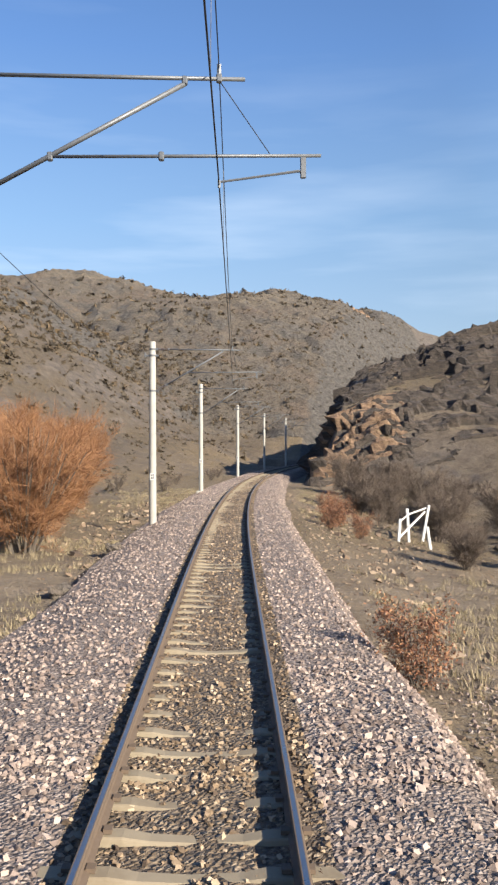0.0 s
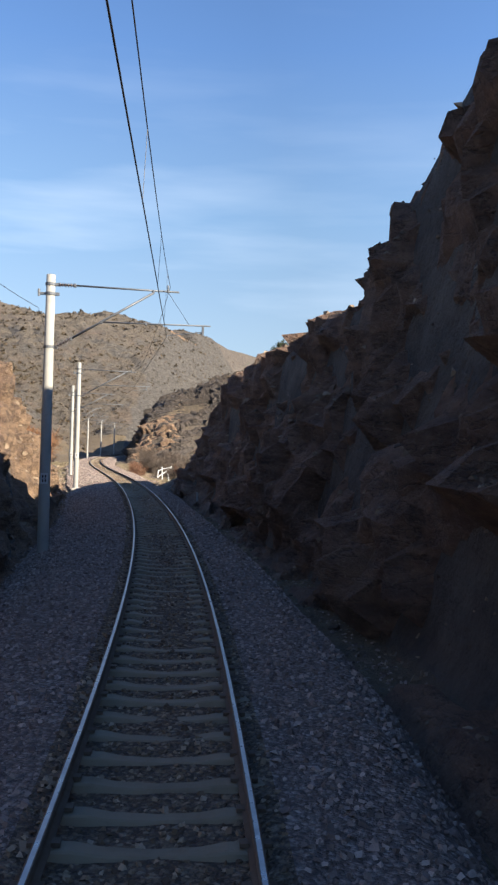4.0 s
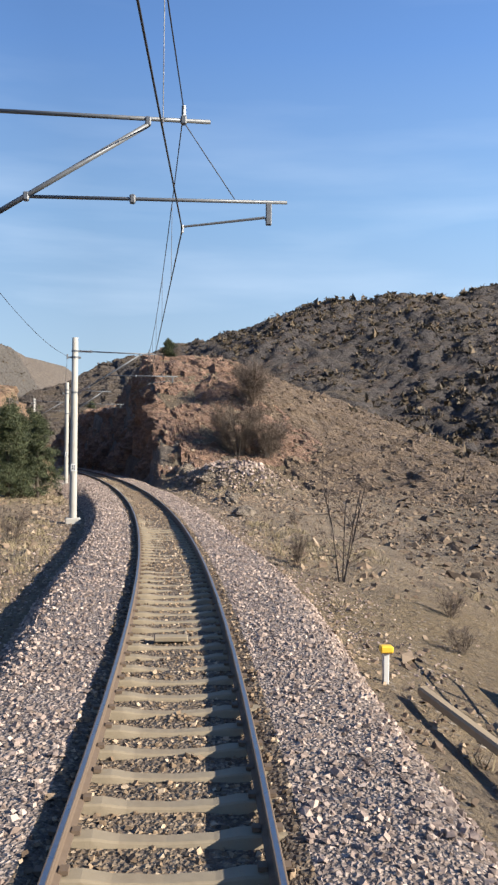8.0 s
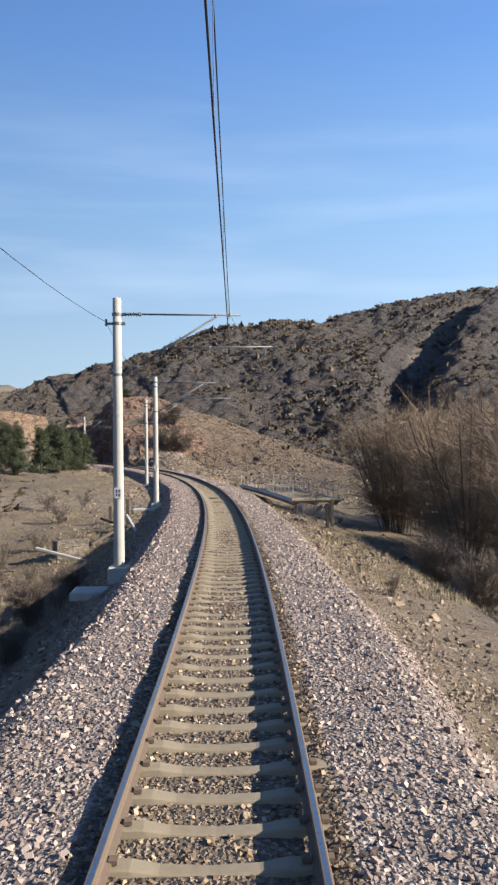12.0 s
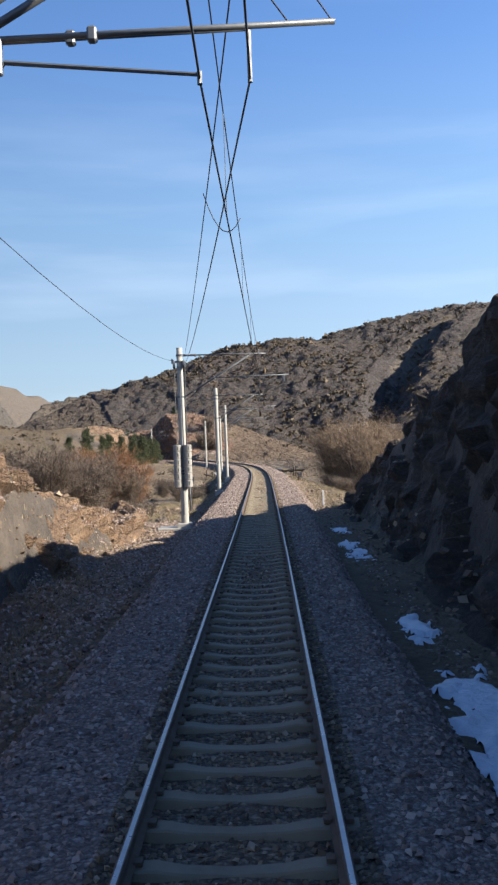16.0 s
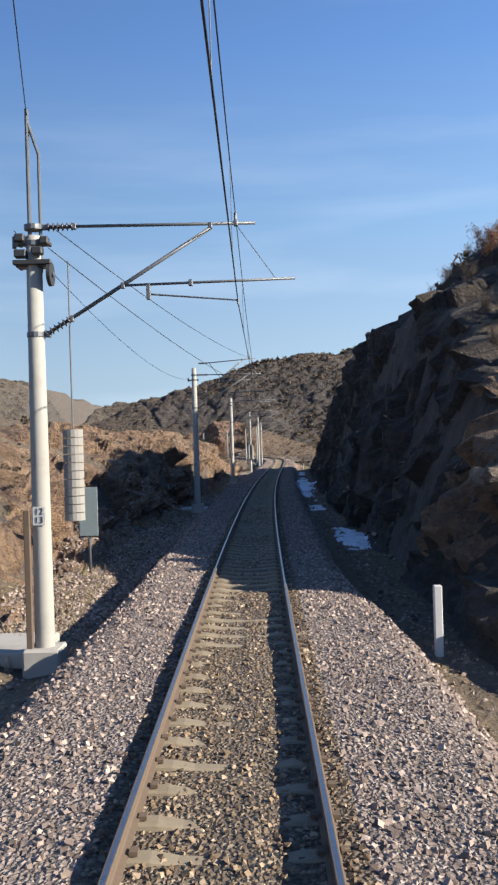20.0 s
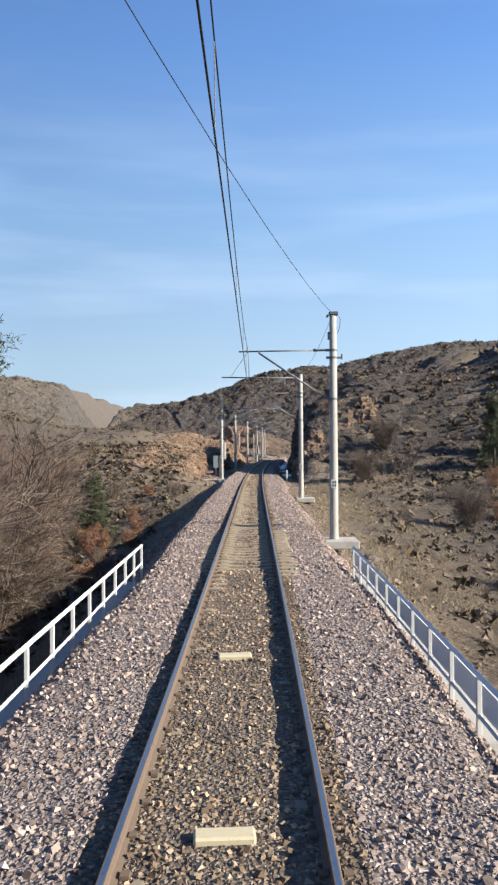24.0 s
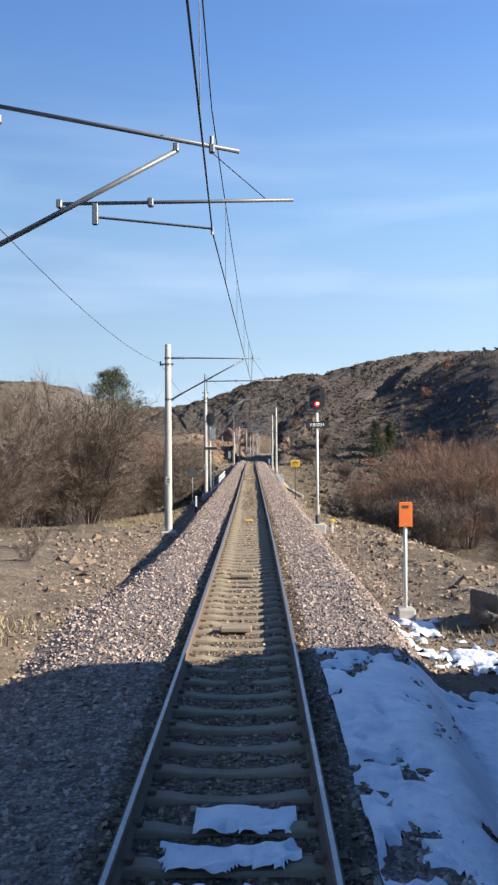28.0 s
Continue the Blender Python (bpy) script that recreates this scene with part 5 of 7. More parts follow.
def top_of(s, d, surfaces, roof=150.0):
    """Height above the rail of the uppermost surface at each place."""
    p = on(np.asarray(s, float), np.asarray(d, float), 0.0).reshape(-1, 3)
    out = np.full(len(p), -99.0)
    span = []
    for ob in surfaces:
        b = np.array([c[:] for c in ob.bound_box])
        if ob.name not in TREES:
            TREES[ob.name] = BVHTree.FromObject(ob, bpy.context.evaluated_depsgraph_get())
        span.append((ob, *b.min(0)[:2], *b.max(0)[:2]))
    for i, (x, y, z) in enumerate(p.tolist()):
        for ob, xa, ya, xb, yb in span:
            if x < xa or x > xb or y < ya or y > yb:
                continue
            at = TREES[ob.name].ray_cast((x, y, roof), (0, 0, -1))[0]
            if at and at.z - z > out[i]:
                out[i] = at.z - z
    return out.reshape(np.shape(s))


def g_at(s, d):
    return float(top_of([s], [d], HILLS)[0])

# ---- snow, stones and tufts ----
def snow_patch(s0, s1, d0, d1, seed, lift=0.05, bare=0.1, low=-9.0):
    """Snow that lies thick in the middle and breaks up at the edges."""
    grain = 0.07 if low < -5 else 0.025
    s = np.arange(s0, s1, grain)
    d = np.arange(d0, d1, grain)
    S, D = np.meshgrid(s, d, indexing="ij")
    q = flat3(S, D * 1.6)
    edge = np.minimum(np.minimum(S - s0, s1 - S) / min(2.5, 0.4 * (s1 - s0)), np.minimum(D - d0, d1 - D) / (0.45 * (d1 - d0)))
    thick = 1.15 * np.clip(edge, 0, 1) - 0.40 + 0.42 * fbm(q, 2.2, 3, seed) + 0.34 * fbm(q, 0.6, 2, seed + 3) + 0.68 * fbm(q, 0.25, 2, seed + 9) - bare
    top = top_of(S, D, BEDS)
    bed = np.maximum(ground_z(S, D), np.where(abs(D) < 3.5, ballast_height(S, D) + cant_shift(S, D), -9))
    under = np.maximum(np.minimum(top, bed + 0.16), low)
    thick = np.where(top > bed + 0.16, -1.0, thick)
    z = under + lift * np.clip(thick * 5, -3 if low < -5 else -0.5, 1.4) + np.clip(thick * 3, 0, 1) * 0.035 * fbm(q, 0.45, 3, seed + 5)
    v = on(S, D, z).reshape(-1, 3)
    f = grid_faces(len(s), len(d))[:, ::-1]
    keep = (thick.reshape(-1)[f] > (-0.3 if low < -5 else -0.06)).all(1)
    f = f[keep]
    used = np.unique(f)
    if not len(used):
        return None
    where = np.zeros(len(v), int)
    where[used] = np.arange(len(used))
    ob = mesh_object("snow_patch", v[used], where[f], M_SNOW)
    return tagged(ob, "patch of old white snow lying beside the track", "snow", "snow patches", "stuff")


for a, b, c, e, k, bare in ((161, 170, 2.9, 4.2, 301, 0.15), (178.4, 182.2, 2.6, 3.5, 302, 0.0), (196.0, 207.8, 2.15, 3.7, 303, 0.0), (207.4, 211.6, 2.3, 4.6, 316, 0.02), (212.6, 217.5, 2.4, 3.5, 305, 0.06), (218, 221.5, 2.5, 3.4, 307, 0.15), (193.6, 195.4, 2.5, 3.4, 308, 0.22), (189, 194.5, 2.5, 3.4, 306, 0.1), (228.8, 234.2, 2.6, 3.4, 317, 0.1), (236.5, 239, 2.7, 3.5, 318, 0.25), (185, 187, 2.9, 3.4, 319, 0.1), (-17, 2.8, 1.06, 5.2, 309, -0.58), (3.9, 6.3, 2.8, 4.9, 311, -0.05), (5.9, 8.4, 2.7, 4.0, 313, -0.05)):
    snow_patch(a, b, c, e, k, bare=bare)
for k in range(3):
    snow_patch(-4.05 + 0.6 * k, -3.6 + 0.6 * k, -0.70 + 0.22 * k, 0.56, 320 + k, 0.035, -0.42, -0.165)


def field_stones():
    rng = np.random.default_rng(17)
    n = 32000
    s = rng.uniform(-6, 550, n)
    d = (2.7 + rng.gamma(1.6, 2.2, n)) * rng.choice([-1, 1], n)
    q = flat3(s, d)
    keep = (fbm(q, 8, 2, 61) + 0.35 * (abs(d) < 5) > -0.15) & (abs(d) < 22)
    s, d = s[keep], d[keep]
    size = rng.gamma(2.0, 0.055, len(s)) + 0.04
    size = np.where(abs(d) < 4, np.minimum(size, 0.12), size)
    z = top_of(s, d, HILLS) + 0.1 * size
    scatter("field_stones", s, d, z, size, M_RUBBLE, 0.7, "scattered pale field stones on bare earth", "stones", 3)
    n = 42000
    s = rng.uniform(-6, 500, n)
    d = (2.6 + rng.gamma(1.5, 0.9, n)) * rng.choice([-1, 1], n)
    left = rng.uniform(0, 1, n) < 0.3
    s[left] = rng.uniform(150, 242, left.sum())
    d[left] = -rng.uniform(2.8, 6.6, left.sum())
    size = rng.gamma(3.0, 0.018, n) + 0.025
    scatter("gravel", s, d, ground_z(s, d) + 0.15 * size, size, M_RUBBLE, 0.7, "pale gravel spilled beside the ballast", "gravel", 9)
    n = 24000
    s = rng.uniform(150, 246, n)
    d = -rng.uniform(3.0, 5.9, n)
    size = rng.gamma(10, 0.006, n) + 0.02
    scatter("ditch_stones", s, d, top_of(s, d, HILLS) + 0.15 * size, size, M_STONES, 0.75, "grey broken stones in the ditch under the rock bank", "stones", 14)
    n = 6000
    s = rng.uniform(62, 152, n)
    d = 5.5 + rng.gamma(2.2, 8.0, n)
    size = rng.gamma(2.0, 0.06, n) + 0.05
    scatter("scree", s, d, top_of(s, d, HILLS) + 0.1 * size, size, M_SCREE, 0.7, "dark scree of loose stones on the slope", "stones", 10)
    # heap of rubble and the scree under the first rock
    n = 6500
    s = rng.normal(403, 9, n)
    d = np.clip(4 + rng.gamma(2.2, 3.0, n), 4.0, 26)
    size = rng.gamma(2.0, 0.04, n) + 0.04
    scatter("rubble_heap_stones", s, d, top_of(s, d, HILLS) + 0.1 * size, size, M_RUBBLE, 0.75, "heap of broken stones under the rock", "stones", 4)
    n = 15000
    s = rng.uniform(362, 440, n)
    d = rng.uniform(10, 50, n)
    size = rng.gamma(2.0, 0.085, n) + 0.06
    scatter("scree", s, d, top_of(s, d, HILLS) + 0.1 * size, size, M_SCREE, 0.7, "brown scree of loose stones on the slope", "stones", 6)


def heap_stones():
    """Pale rubble over the heap beside the first spur."""
    rng = np.random.default_rng(77)
    n = 1500
    d = rng.normal(8.0, 1.9, n)
    s = 401.5 + 0.55 * (7.5 - d) + rng.normal(0, 2.3, n)
    keep = (d > 4.9) & (d < 12)
    s, d = s[keep], d[keep]
    size = np.clip(rng.gamma(2.2, 0.07, len(s)) + 0.06, 0.06, 0.55)
    scatter("heap_rubble", s, d, top_of(s, d, HILLS) + 0.1 * size, size, M_STONES, label="pale broken rubble on the heap beside the rock", category="rubble", seed=78)


heap_stones()


def boulders():
    rng = np.random.default_rng(23)
    spots = [(382.4, 4.9, 0.9), (505.5, -3.9, 0.5), (513.0, -3.7, 0.42), (528.8, -5.4, 0.55), (183.4, -2.95, 0.6), (184.6, -4.3, 0.5), (199.0, -4.7, 0.6), (389.0, 5.6, 0.6), (392.0, 6.2, 0.8), (397.0, 6.6, 0.55), (399.0, 5.9, 0.9),
             (404.5, 5.5, 0.7), (407.0, 6.0, 1.1), (300.5, 4.4, 0.3), (7.0, 4.9, 0.7), (2.5, -4.4, 0.9), (170.0, -5.2, 0.5), (176.0, -5.0, 0.45), (243.0, -5.6, 0.6), (246.0, -4.8, 0.45), (150.5, 4.9, 0.8), (141.0, 5.4, 0.6), (96.0, 4.6, 0.6), (88.0, 4.4, 0.7)]
    for s, d, r in spots:
        bm = bmesh.new()
        bmesh.ops.create_icosphere(bm, subdivisions=3, radius=r * 0.55)
        p = np.array([v.co[:] for v in bm.verts]) + rng.uniform(-50, 50, 3)
        k = 1 + 0.28 * facets(p, r * 0.7, int(s), 0.7) + 0.08 * facets(p, r * 0.25, int(s) + 2, 0.7)
        for v, q in zip(bm.verts, k):
            v.co = (v.co.x * q * 1.2, v.co.y * q, v.co.z * q * 0.75)
        me = bpy.data.meshes.new("boulder")
        bm.to_mesh(me)
        bm.free()
        me.materials.append(M_RUBBLE_BIG)
        ob = new("boulder", me)
        ob.matrix_world = stand(s, d, max(g_at(s, d), float(top_of([s], [d], BEDS)[0])) + r * 0.14, rng.uniform(0, 360))
        tagged(ob, "angular pale boulder lying on bare ground", "boulder", "boulders beside the track")


M_RUBBLE_BIG = make_rock("boulder_stone", (0.109, 0.085, 0.068), (0.204, 0.167, 0.129), (0.272, 0.224, 0.170), (0.374, 0.326, 0.265))
field_stones()
boulders()


# ---- signals, signs, rails and posts ----
def oval(bm, w, h, depth, at):
    """A plate with round ends, standing upright, its face to -y."""
    r = w / 2
    ring = [(r * math.cos(a), h / 2 - r + r * math.sin(a)) for a in np.linspace(0, math.pi, 13)]
    ring += [(-r * math.cos(a), -(h / 2 - r) - r * math.sin(a)) for a in np.linspace(0, math.pi, 13)]
    front = [bm.verts.new((at[0] + x, at[1] - depth / 2, at[2] + z)) for x, z in ring]
    back = [bm.verts.new((at[0] + x, at[1] + depth / 2, at[2] + z)) for x, z in ring]
    bm.faces.new(front)
    bm.faces.new(back[::-1])
    for i in range(len(ring)):
        j = (i + 1) % len(ring)
        bm.faces.new((front[j], front[i], back[i], back[j]))


M_RED_LAMP = Nodes("red_signal_lamp").done((0.8, 0.02, 0.02), 0.3, 0.0, (1.0, 0.005, 0.003), 10.0)
M_DARKGREY = make_paint("dark_grey_paint", (0.06, 0.065, 0.07), 0.6)
M_RED_CORE = Nodes("red_lamp_core").done((0.9, 0.5, 0.4), 0.3, 0.0, (1.0, 0.33, 0.20), 16.0)
M_DARK_LENS = make_paint("dark_signal_lens", (0.03, 0.03, 0.035), 0.15, 0.0, 0.0)


def signal(s, d, words, lit, head_z):
    z = g_at(s, d)
    sig = thing("railway_signal", stand(s, d, 0), "railway signal, black oval head, %s, pale post" % ("red lamp lit" if lit else "no lamp lit"), "signal", "railway signals")
    bm = bmesh.new()
    tube(bm, [(0, 0, z), (0, 0, head_z - 0.4)], 0.055, 14)
    part("post", bm, M_WHITE, sig, "", True)
    bm = bmesh.new()
    tube(bm, [(0, 0, z + 0.1), (0, 0, z + 0.75)], 0.085, 14)
    part("collar", bm, M_BLACK, sig, "black steel collar", True)
    bm = bmesh.new()
    box(bm, (0.66, 0.66, 0.9), (0, 0, z - 0.05), 0.03)
    part("footing", bm, M_CONCRETE, sig)
    bm = bmesh.new()
    oval(bm, 0.64, 1.02, 0.05, (0, -0.06, head_z))
    head = part("head", bm, M_BLACK, sig, "black oval backboard")
    bm = bmesh.new()
    box(bm, (0.3, 0.25, 0.7), (0, 0.09, head_z), 0.03)
    part("lamp_case", bm, M_BLACK, head)
    for k, dz in enumerate((0.26, 0.0, -0.26)):
        bm = bmesh.new()
        tube(bm, [(0, -0.085, head_z + dz), (0, -0.10, head_z + dz)], 0.085, 18)
        part("lens", bm, M_RED_LAMP if lit and k == 2 else M_DARK_LENS, head, "glowing red lens" if lit and k == 2 else "")
        if lit and k == 2:
            bm = bmesh.new()
            tube(bm, [(0, -0.10, head_z + dz), (0, -0.106, head_z + dz)], 0.045, 16)
            part("lamp_core", bm, M_RED_CORE, head, "white hot middle of the red lens")
        bm = bmesh.new()
        ang = np.linspace(0.15, math.pi - 0.15, 11)
        a = [bm.verts.new((0.11 * math.cos(q), -0.085, head_z + dz + 0.11 * math.sin(q))) for q in ang]
        b = [bm.verts.new((0.11 * math.cos(q), -0.27, head_z + dz + 0.105 * math.sin(q) - 0.01)) for q in ang]
        c = [bm.verts.new((0.118 * math.cos(q), -0.27, head_z + dz + 0.113 * math.sin(q) - 0.01)) for q in ang]
        e = [bm.verts.new((0.118 * math.cos(q), -0.085, head_z + dz + 0.118 * math.sin(q))) for q in ang]
        for i in range(10):
            for u, w in ((a, b), (b, c), (c, e)):
                bm.faces.new((u[i], u[i + 1], w[i + 1], w[i]))
        part("hood", bm, M_BLACK, head)
    bm = bmesh.new()
    box(bm, (0.12, 0.12, 0.2), (0, 0, head_z - 0.52), 0.01)
    box(bm, (0.34, 0.05, 0.05), (-0.22, 0, head_z - 0.42), 0.01)
    part("bracket", bm, M_STEEL, sig)
    if words:
        bm = bmesh.new()
        box(bm, (0.94, 0.02, 0.26), (0, -0.075, head_z - 1.12), 0.004)
        plate = part("name_plate", bm, M_BLACK, sig, "black plate with white letters")
        text_part("letters", words, 0.195, Matrix.Translation((0, -0.089, head_z - 1.12)) @ UPRIGHT, M_LETTER, plate)
    else:
        bm = bmesh.new()
        box(bm, (0.36, 0.22, 0.85), (0.2, -0.1, head_z - 1.15), 0.02)
        case = part("relay_case", bm, M_GREYGREEN, sig, "grey green steel relay case")
        bm = bmesh.new()
        box(bm, (0.03, 0.02, 0.12), (0.32, -0.22, head_z - 1.15), 0.004)
        part("handle", bm, M_STEEL, case)
        bm = bmesh.new()
        box(bm, (0.95, 0.03, 0.2), (0.05, -0.08, head_z - 2.25), 0.005)
        part("name_plate", bm, M_BLACK, sig, "dark blank plate")
        for x in (-0.2, 0.2):
            bm = bmesh.new()
            tube(bm, [(x, 0.18, z + 0.1), (x, 0.18, head_z - 0.2)], 0.022, 8)
            part("ladder_rail", bm, M_STEEL, sig)
        for k in range(12):
            bm = bmesh.new()
            tube(bm, [(-0.2, 0.18, z + 0.45 + k * 0.36), (0.2, 0.18, z + 0.45 + k * 0.36)], 0.013, 6)
            part("ladder_rung", bm, M_STEEL, sig)
    return sig


signal(26.0, 2.8, "KBS031", True, 4.82)
signal(57.3, -3.08, "", False, 4.96)


def sign(name, s, d, w, h, zc, face, post, label, category, bars=0, block=False, tilt=0.0, back=None):
    z = g_at(s, d)
    sg = thing(name, stand(s, d, 0, tilt), label, category)
    bm = bmesh.new()
    tube(bm, [(0, 0, z - 0.2), (0, 0, zc + h * 0.3)], 0.04, 10)
    part("post", bm, post, sg, "", True)
    bm = bmesh.new()
    box(bm, (w, 0.03 if h < 2 else 0.05, h), (0, -0.055, zc), 0.008)
    plate = part("plate", bm, face, sg)
    for k in range(bars):
        bm = bmesh.new()
        zz = zc + h * (0.32 - 0.62 * k / max(bars - 1, 1))
        if bars > 1 and k == bars - 1:
            text_part("writing", "YASAKTIR", h * 0.22, Matrix.Translation((0, -0.073, zz)) @ UPRIGHT, M_BLACK, plate)
            bm.free()
            continue
        box(bm, (w * (0.42 if k == 0 else 0.78), 0.006, h * 0.10), (0, -0.075, zz))
        part("writing", bm, M_BLACK if bars > 1 else M_BROWN_WOOD, plate)
    if block:
        bm = bmesh.new()
        box(bm, (0.36, 0.36, 0.45), (0, 0, z + 0.05), 0.03)
        part("footing", bm, M_CONCRETE, sg)
    return sg


sign("warning_sign", 58.6, 3.55, 0.70, 0.52, 1.50, M_YELLOW, M_BROWN_WOOD, "yellow warning board with dark writing on a brown post", "sign", 4)
sign("marker_box", 8.1, 3.25, 0.27, 0.50, 1.40, M_ORANGE, M_WHITE, "orange marker box on a pale post with concrete footing", "marker", 1, True)
sign("back_of_sign", 157.8, -4.5, 0.52, 1.35, 1.05, M_GREYGREEN, M_STEEL, "grey green board on a steel post beside the track", "sign")
sign("back_of_sign", 48.6, -3.9, 0.62, 0.45, 1.05, M_DARKGREY, M_STEEL, "dark grey board on a thin post beside the track", "sign")
sign("back_of_sign", 253.2, -4.0, 0.5, 0.3, 0.85, M_DARKGREY, M_STEEL, "dark grey board on a thin post beside the track", "sign")


def marker_post(s, d, h, label, r=0.05, cap=None, material=None, base=None, foot=None):
    z = g_at(s, d) if foot is None else foot
    m = thing("marker_post", stand(s, d, z), label, "post", "marker posts")
    bm = bmesh.new()
    box(bm, (r * 2, r * 2, h + 0.3), (0, 0, h / 2 - 0.15), 0.012)
    part("post", bm, material or M_WHITE, m)
    if base:
        bm = bmesh.new()
        box(bm, (r * 2.1, r * 2.1, h * 0.4), (0, 0, h * 0.2), 0.012)
        part("band", bm, base, m, "black painted band")
    if cap:
        bm = bmesh.new()
        box(bm, (0.2, 0.16, 0.11), (0, -0.02, h + 0.02), 0.02)
        part("cap", bm, cap, m, "yellow cap")


for s, d in ((55.9, 2.75), (58.5, 2.72), (42.0, 4.1), (27.0, 3.5), (353.6, 3.2)):
    marker_post(s, d, 0.5, "short white post with a yellow cap", 0.045, M_YELLOW)
marker_post(148.0, 3.15, 1.15, "plain white concrete post", 0.065)
marker_post(252.6, 3.5, 0.85, "plain white concrete post", 0.055)
marker_post(38.4, -3.0, 0.95, "white post with a black foot", 0.05, None, M_WHITE, M_BLACK)
marker_post(489.0, 6.6, 0.8, "plain white concrete post", 0.06)
marker_post(458.4, 3.2, 0.85, "plain grey concrete post in the shade of the rock", 0.045, None, M_CONCRETE, None, -0.82)
marker_post(64.9, -3.75, 2.1, "dark steel post holding a guy wire", 0.05, None, M_STEEL)
marker_post(317.6, 5.9, 1.3, "dark weathered timber post", 0.09, None, M_BROWN_WOOD)
marker_post(318.4, 6.3, 1.5, "dark weathered timber post", 0.08, None, M_BROWN_WOOD)


def railing(s0, s1, d, top, material, label, panel=False):
    r = thing("railing", Matrix.Identity(4), label, "railing", "railings of the small bridge")
    n = int(round((s1 - s0) / 1.45))
    for k in range(n + 1):
        s = s0 + (s1 - s0) * k / n
        bm = bmesh.new()
        box(bm, (0.06, 0.06, 1.15), (0, 0, top - 0.58), 0.006)
        ob = part("post", bm, material, r)
        ob.matrix_world = stand(s, d, 0)
    for z, w in ((top, 0.07), (top - 0.48, 0.05)):
        sv = np.linspace(s0 - 0.05, s1 + 0.05, 14)
        v, f = tube_mesh(on(sv, d, z), w * 0.62, 4)
        mesh_object("rail_bar", v, f, material, False, r)
    if panel:
        for k in range(n):
            a, b = s0 + (s1 - s0) * (k + 0.06) / n, s0 + (s1 - s0) * (k + 0.94) / n
            v = np.concatenate([on([a, b, b, a], d + q, [top - 0.42, top - 0.42, top - 0.08, top - 0.08]) for q in (0.015, 0.03)])
            mesh_object("panel", v, [(0, 1, 2, 3), (7, 6, 5, 4), (0, 4, 5, 1), (1, 5, 6, 2), (2, 6, 7, 3), (3, 7, 4, 0)], M_PANEL, False, r)
    return r


railing(68.6, 86.2, -2.85, 0.08, M_WHITE, "white painted steel railing of the small bridge")
railing(66.0, 86.2, 2.9, 0.0, M_WHITE, "pale steel railing with panels of the small bridge", True)


def slab(name, s, d, z, size, label, category, material=None, turn=0.0, tip=(0, 0)):
    bm = bmesh.new()
    box(bm, size, (0, 0, 0), min(0.03, min(size) * 0.2))
    me = bpy.data.meshes.new(name)
    bm.to_mesh(me)
    bm.free()
    me.materials.append(material or M_CONCRETE)
    ob = new(name, me)
    ob.matrix_world = stand(s, d, z, turn) @ pose(0, 0, 0, tip[0], tip[1])
    return tagged(ob, label, category)


def curb(s0, d0, s1, d1, z0, z1):
    for k in range(5):
        a, b = (k + 0.5) / 5, 1 / 5
        s, d, z = s0 + (s1 - s0) * a, d0 + (d1 - d0) * a, z0 + (z1 - z0) * a
        turn = -math.degrees(math.atan2(d1 - d0, s1 - s0))
        slab("drain_slab", s, d, z, (0.2, abs(s1 - s0) * b * 0.98, 0.24), "pale concrete drain slab along the embankment edge", "slab", None, turn)


curb(70.5, 3.0, 56.5, 4.0, -0.85, -1.05)
slab("abutment_wall", 77.0, 3.3, -1.6, (0.5, 21, 1.4), "rough concrete wall carrying the railing", "wall")
slab("abutment_wall", 77.4, -3.2, -1.75, (0.5, 19, 1.5), "rough concrete wall carrying the railing", "wall")
slab("concrete_slab", 64.9, -4.4, g_at(64.9, -4.4) + 0.0, (1.5, 1.2, 0.22), "pale concrete slab beside the track", "slab")
slab("concrete_slab", 149.0, -4.3, g_at(149.0, -4.3) + 0.0, (1.7, 1.6, 0.28), "pale concrete slab round the mast foot", "slab")
slab("concrete_slab", 94.1, 3.35, -0.76, (1.2, 1.4, 0.3), "pale concrete slab round the mast foot", "slab")
slab("concrete_slab", 119.2, 3.5, -0.76, (1.2, 1.2, 0.3), "pale concrete slab round the mast foot", "slab")
slab("concrete_slab", 181.6, -3.75, g_at(181.6, -3.75) + 0.02, (1.5, 1.9, 0.25), "pale concrete slab round the mast foot", "slab")
slab("concrete_slab", 297.0, -3.8, g_at(297.0, -3.8) + 0.0, (1.4, 1.1, 0.25), "pale concrete slab round the mast foot", "slab")
slab("concrete_slab", 323.5, -3.9, g_at(323.5, -3.9) + 0.0, (1.5, 1.0, 0.25), "pale concrete slab round the mast foot", "slab")
slab("concrete_slab", 241.0, -3.7, g_at(241.0, -3.7) + 0.0, (1.3, 1.2, 0.25), "pale concrete slab round the mast foot", "slab")
slab("concrete_slab", 211.5, -3.6, g_at(211.5, -3.6) - 0.05, (0.7, 0.9, 0.25), "pale concrete slab round the mast foot", "slab")
slab("concrete_block", 7.6, 5.4, g_at(7.6, 5.4) + 0.2, (1.7, 0.9, 0.75), "weathered concrete block half under snow", "block", M_RUBBLE_BIG, 20)
# darker boulder stone on the culvert head stands in for its shade
slab("culvert_head", 312.0, -6.9, g_at(312.0, -6.9) + 0.25, (1.6, 0.5, 0.95), "weathered concrete culvert head below the embankment, darkened for its shade", "wall", M_RUBBLE_BIG, 35)
slab("timber_beam", 350.8, 3.75, -0.78, (0.15, 4.2, 0.14), "pale old timber beam lying on the bank", "beam", M_PALE_WOOD, 6)
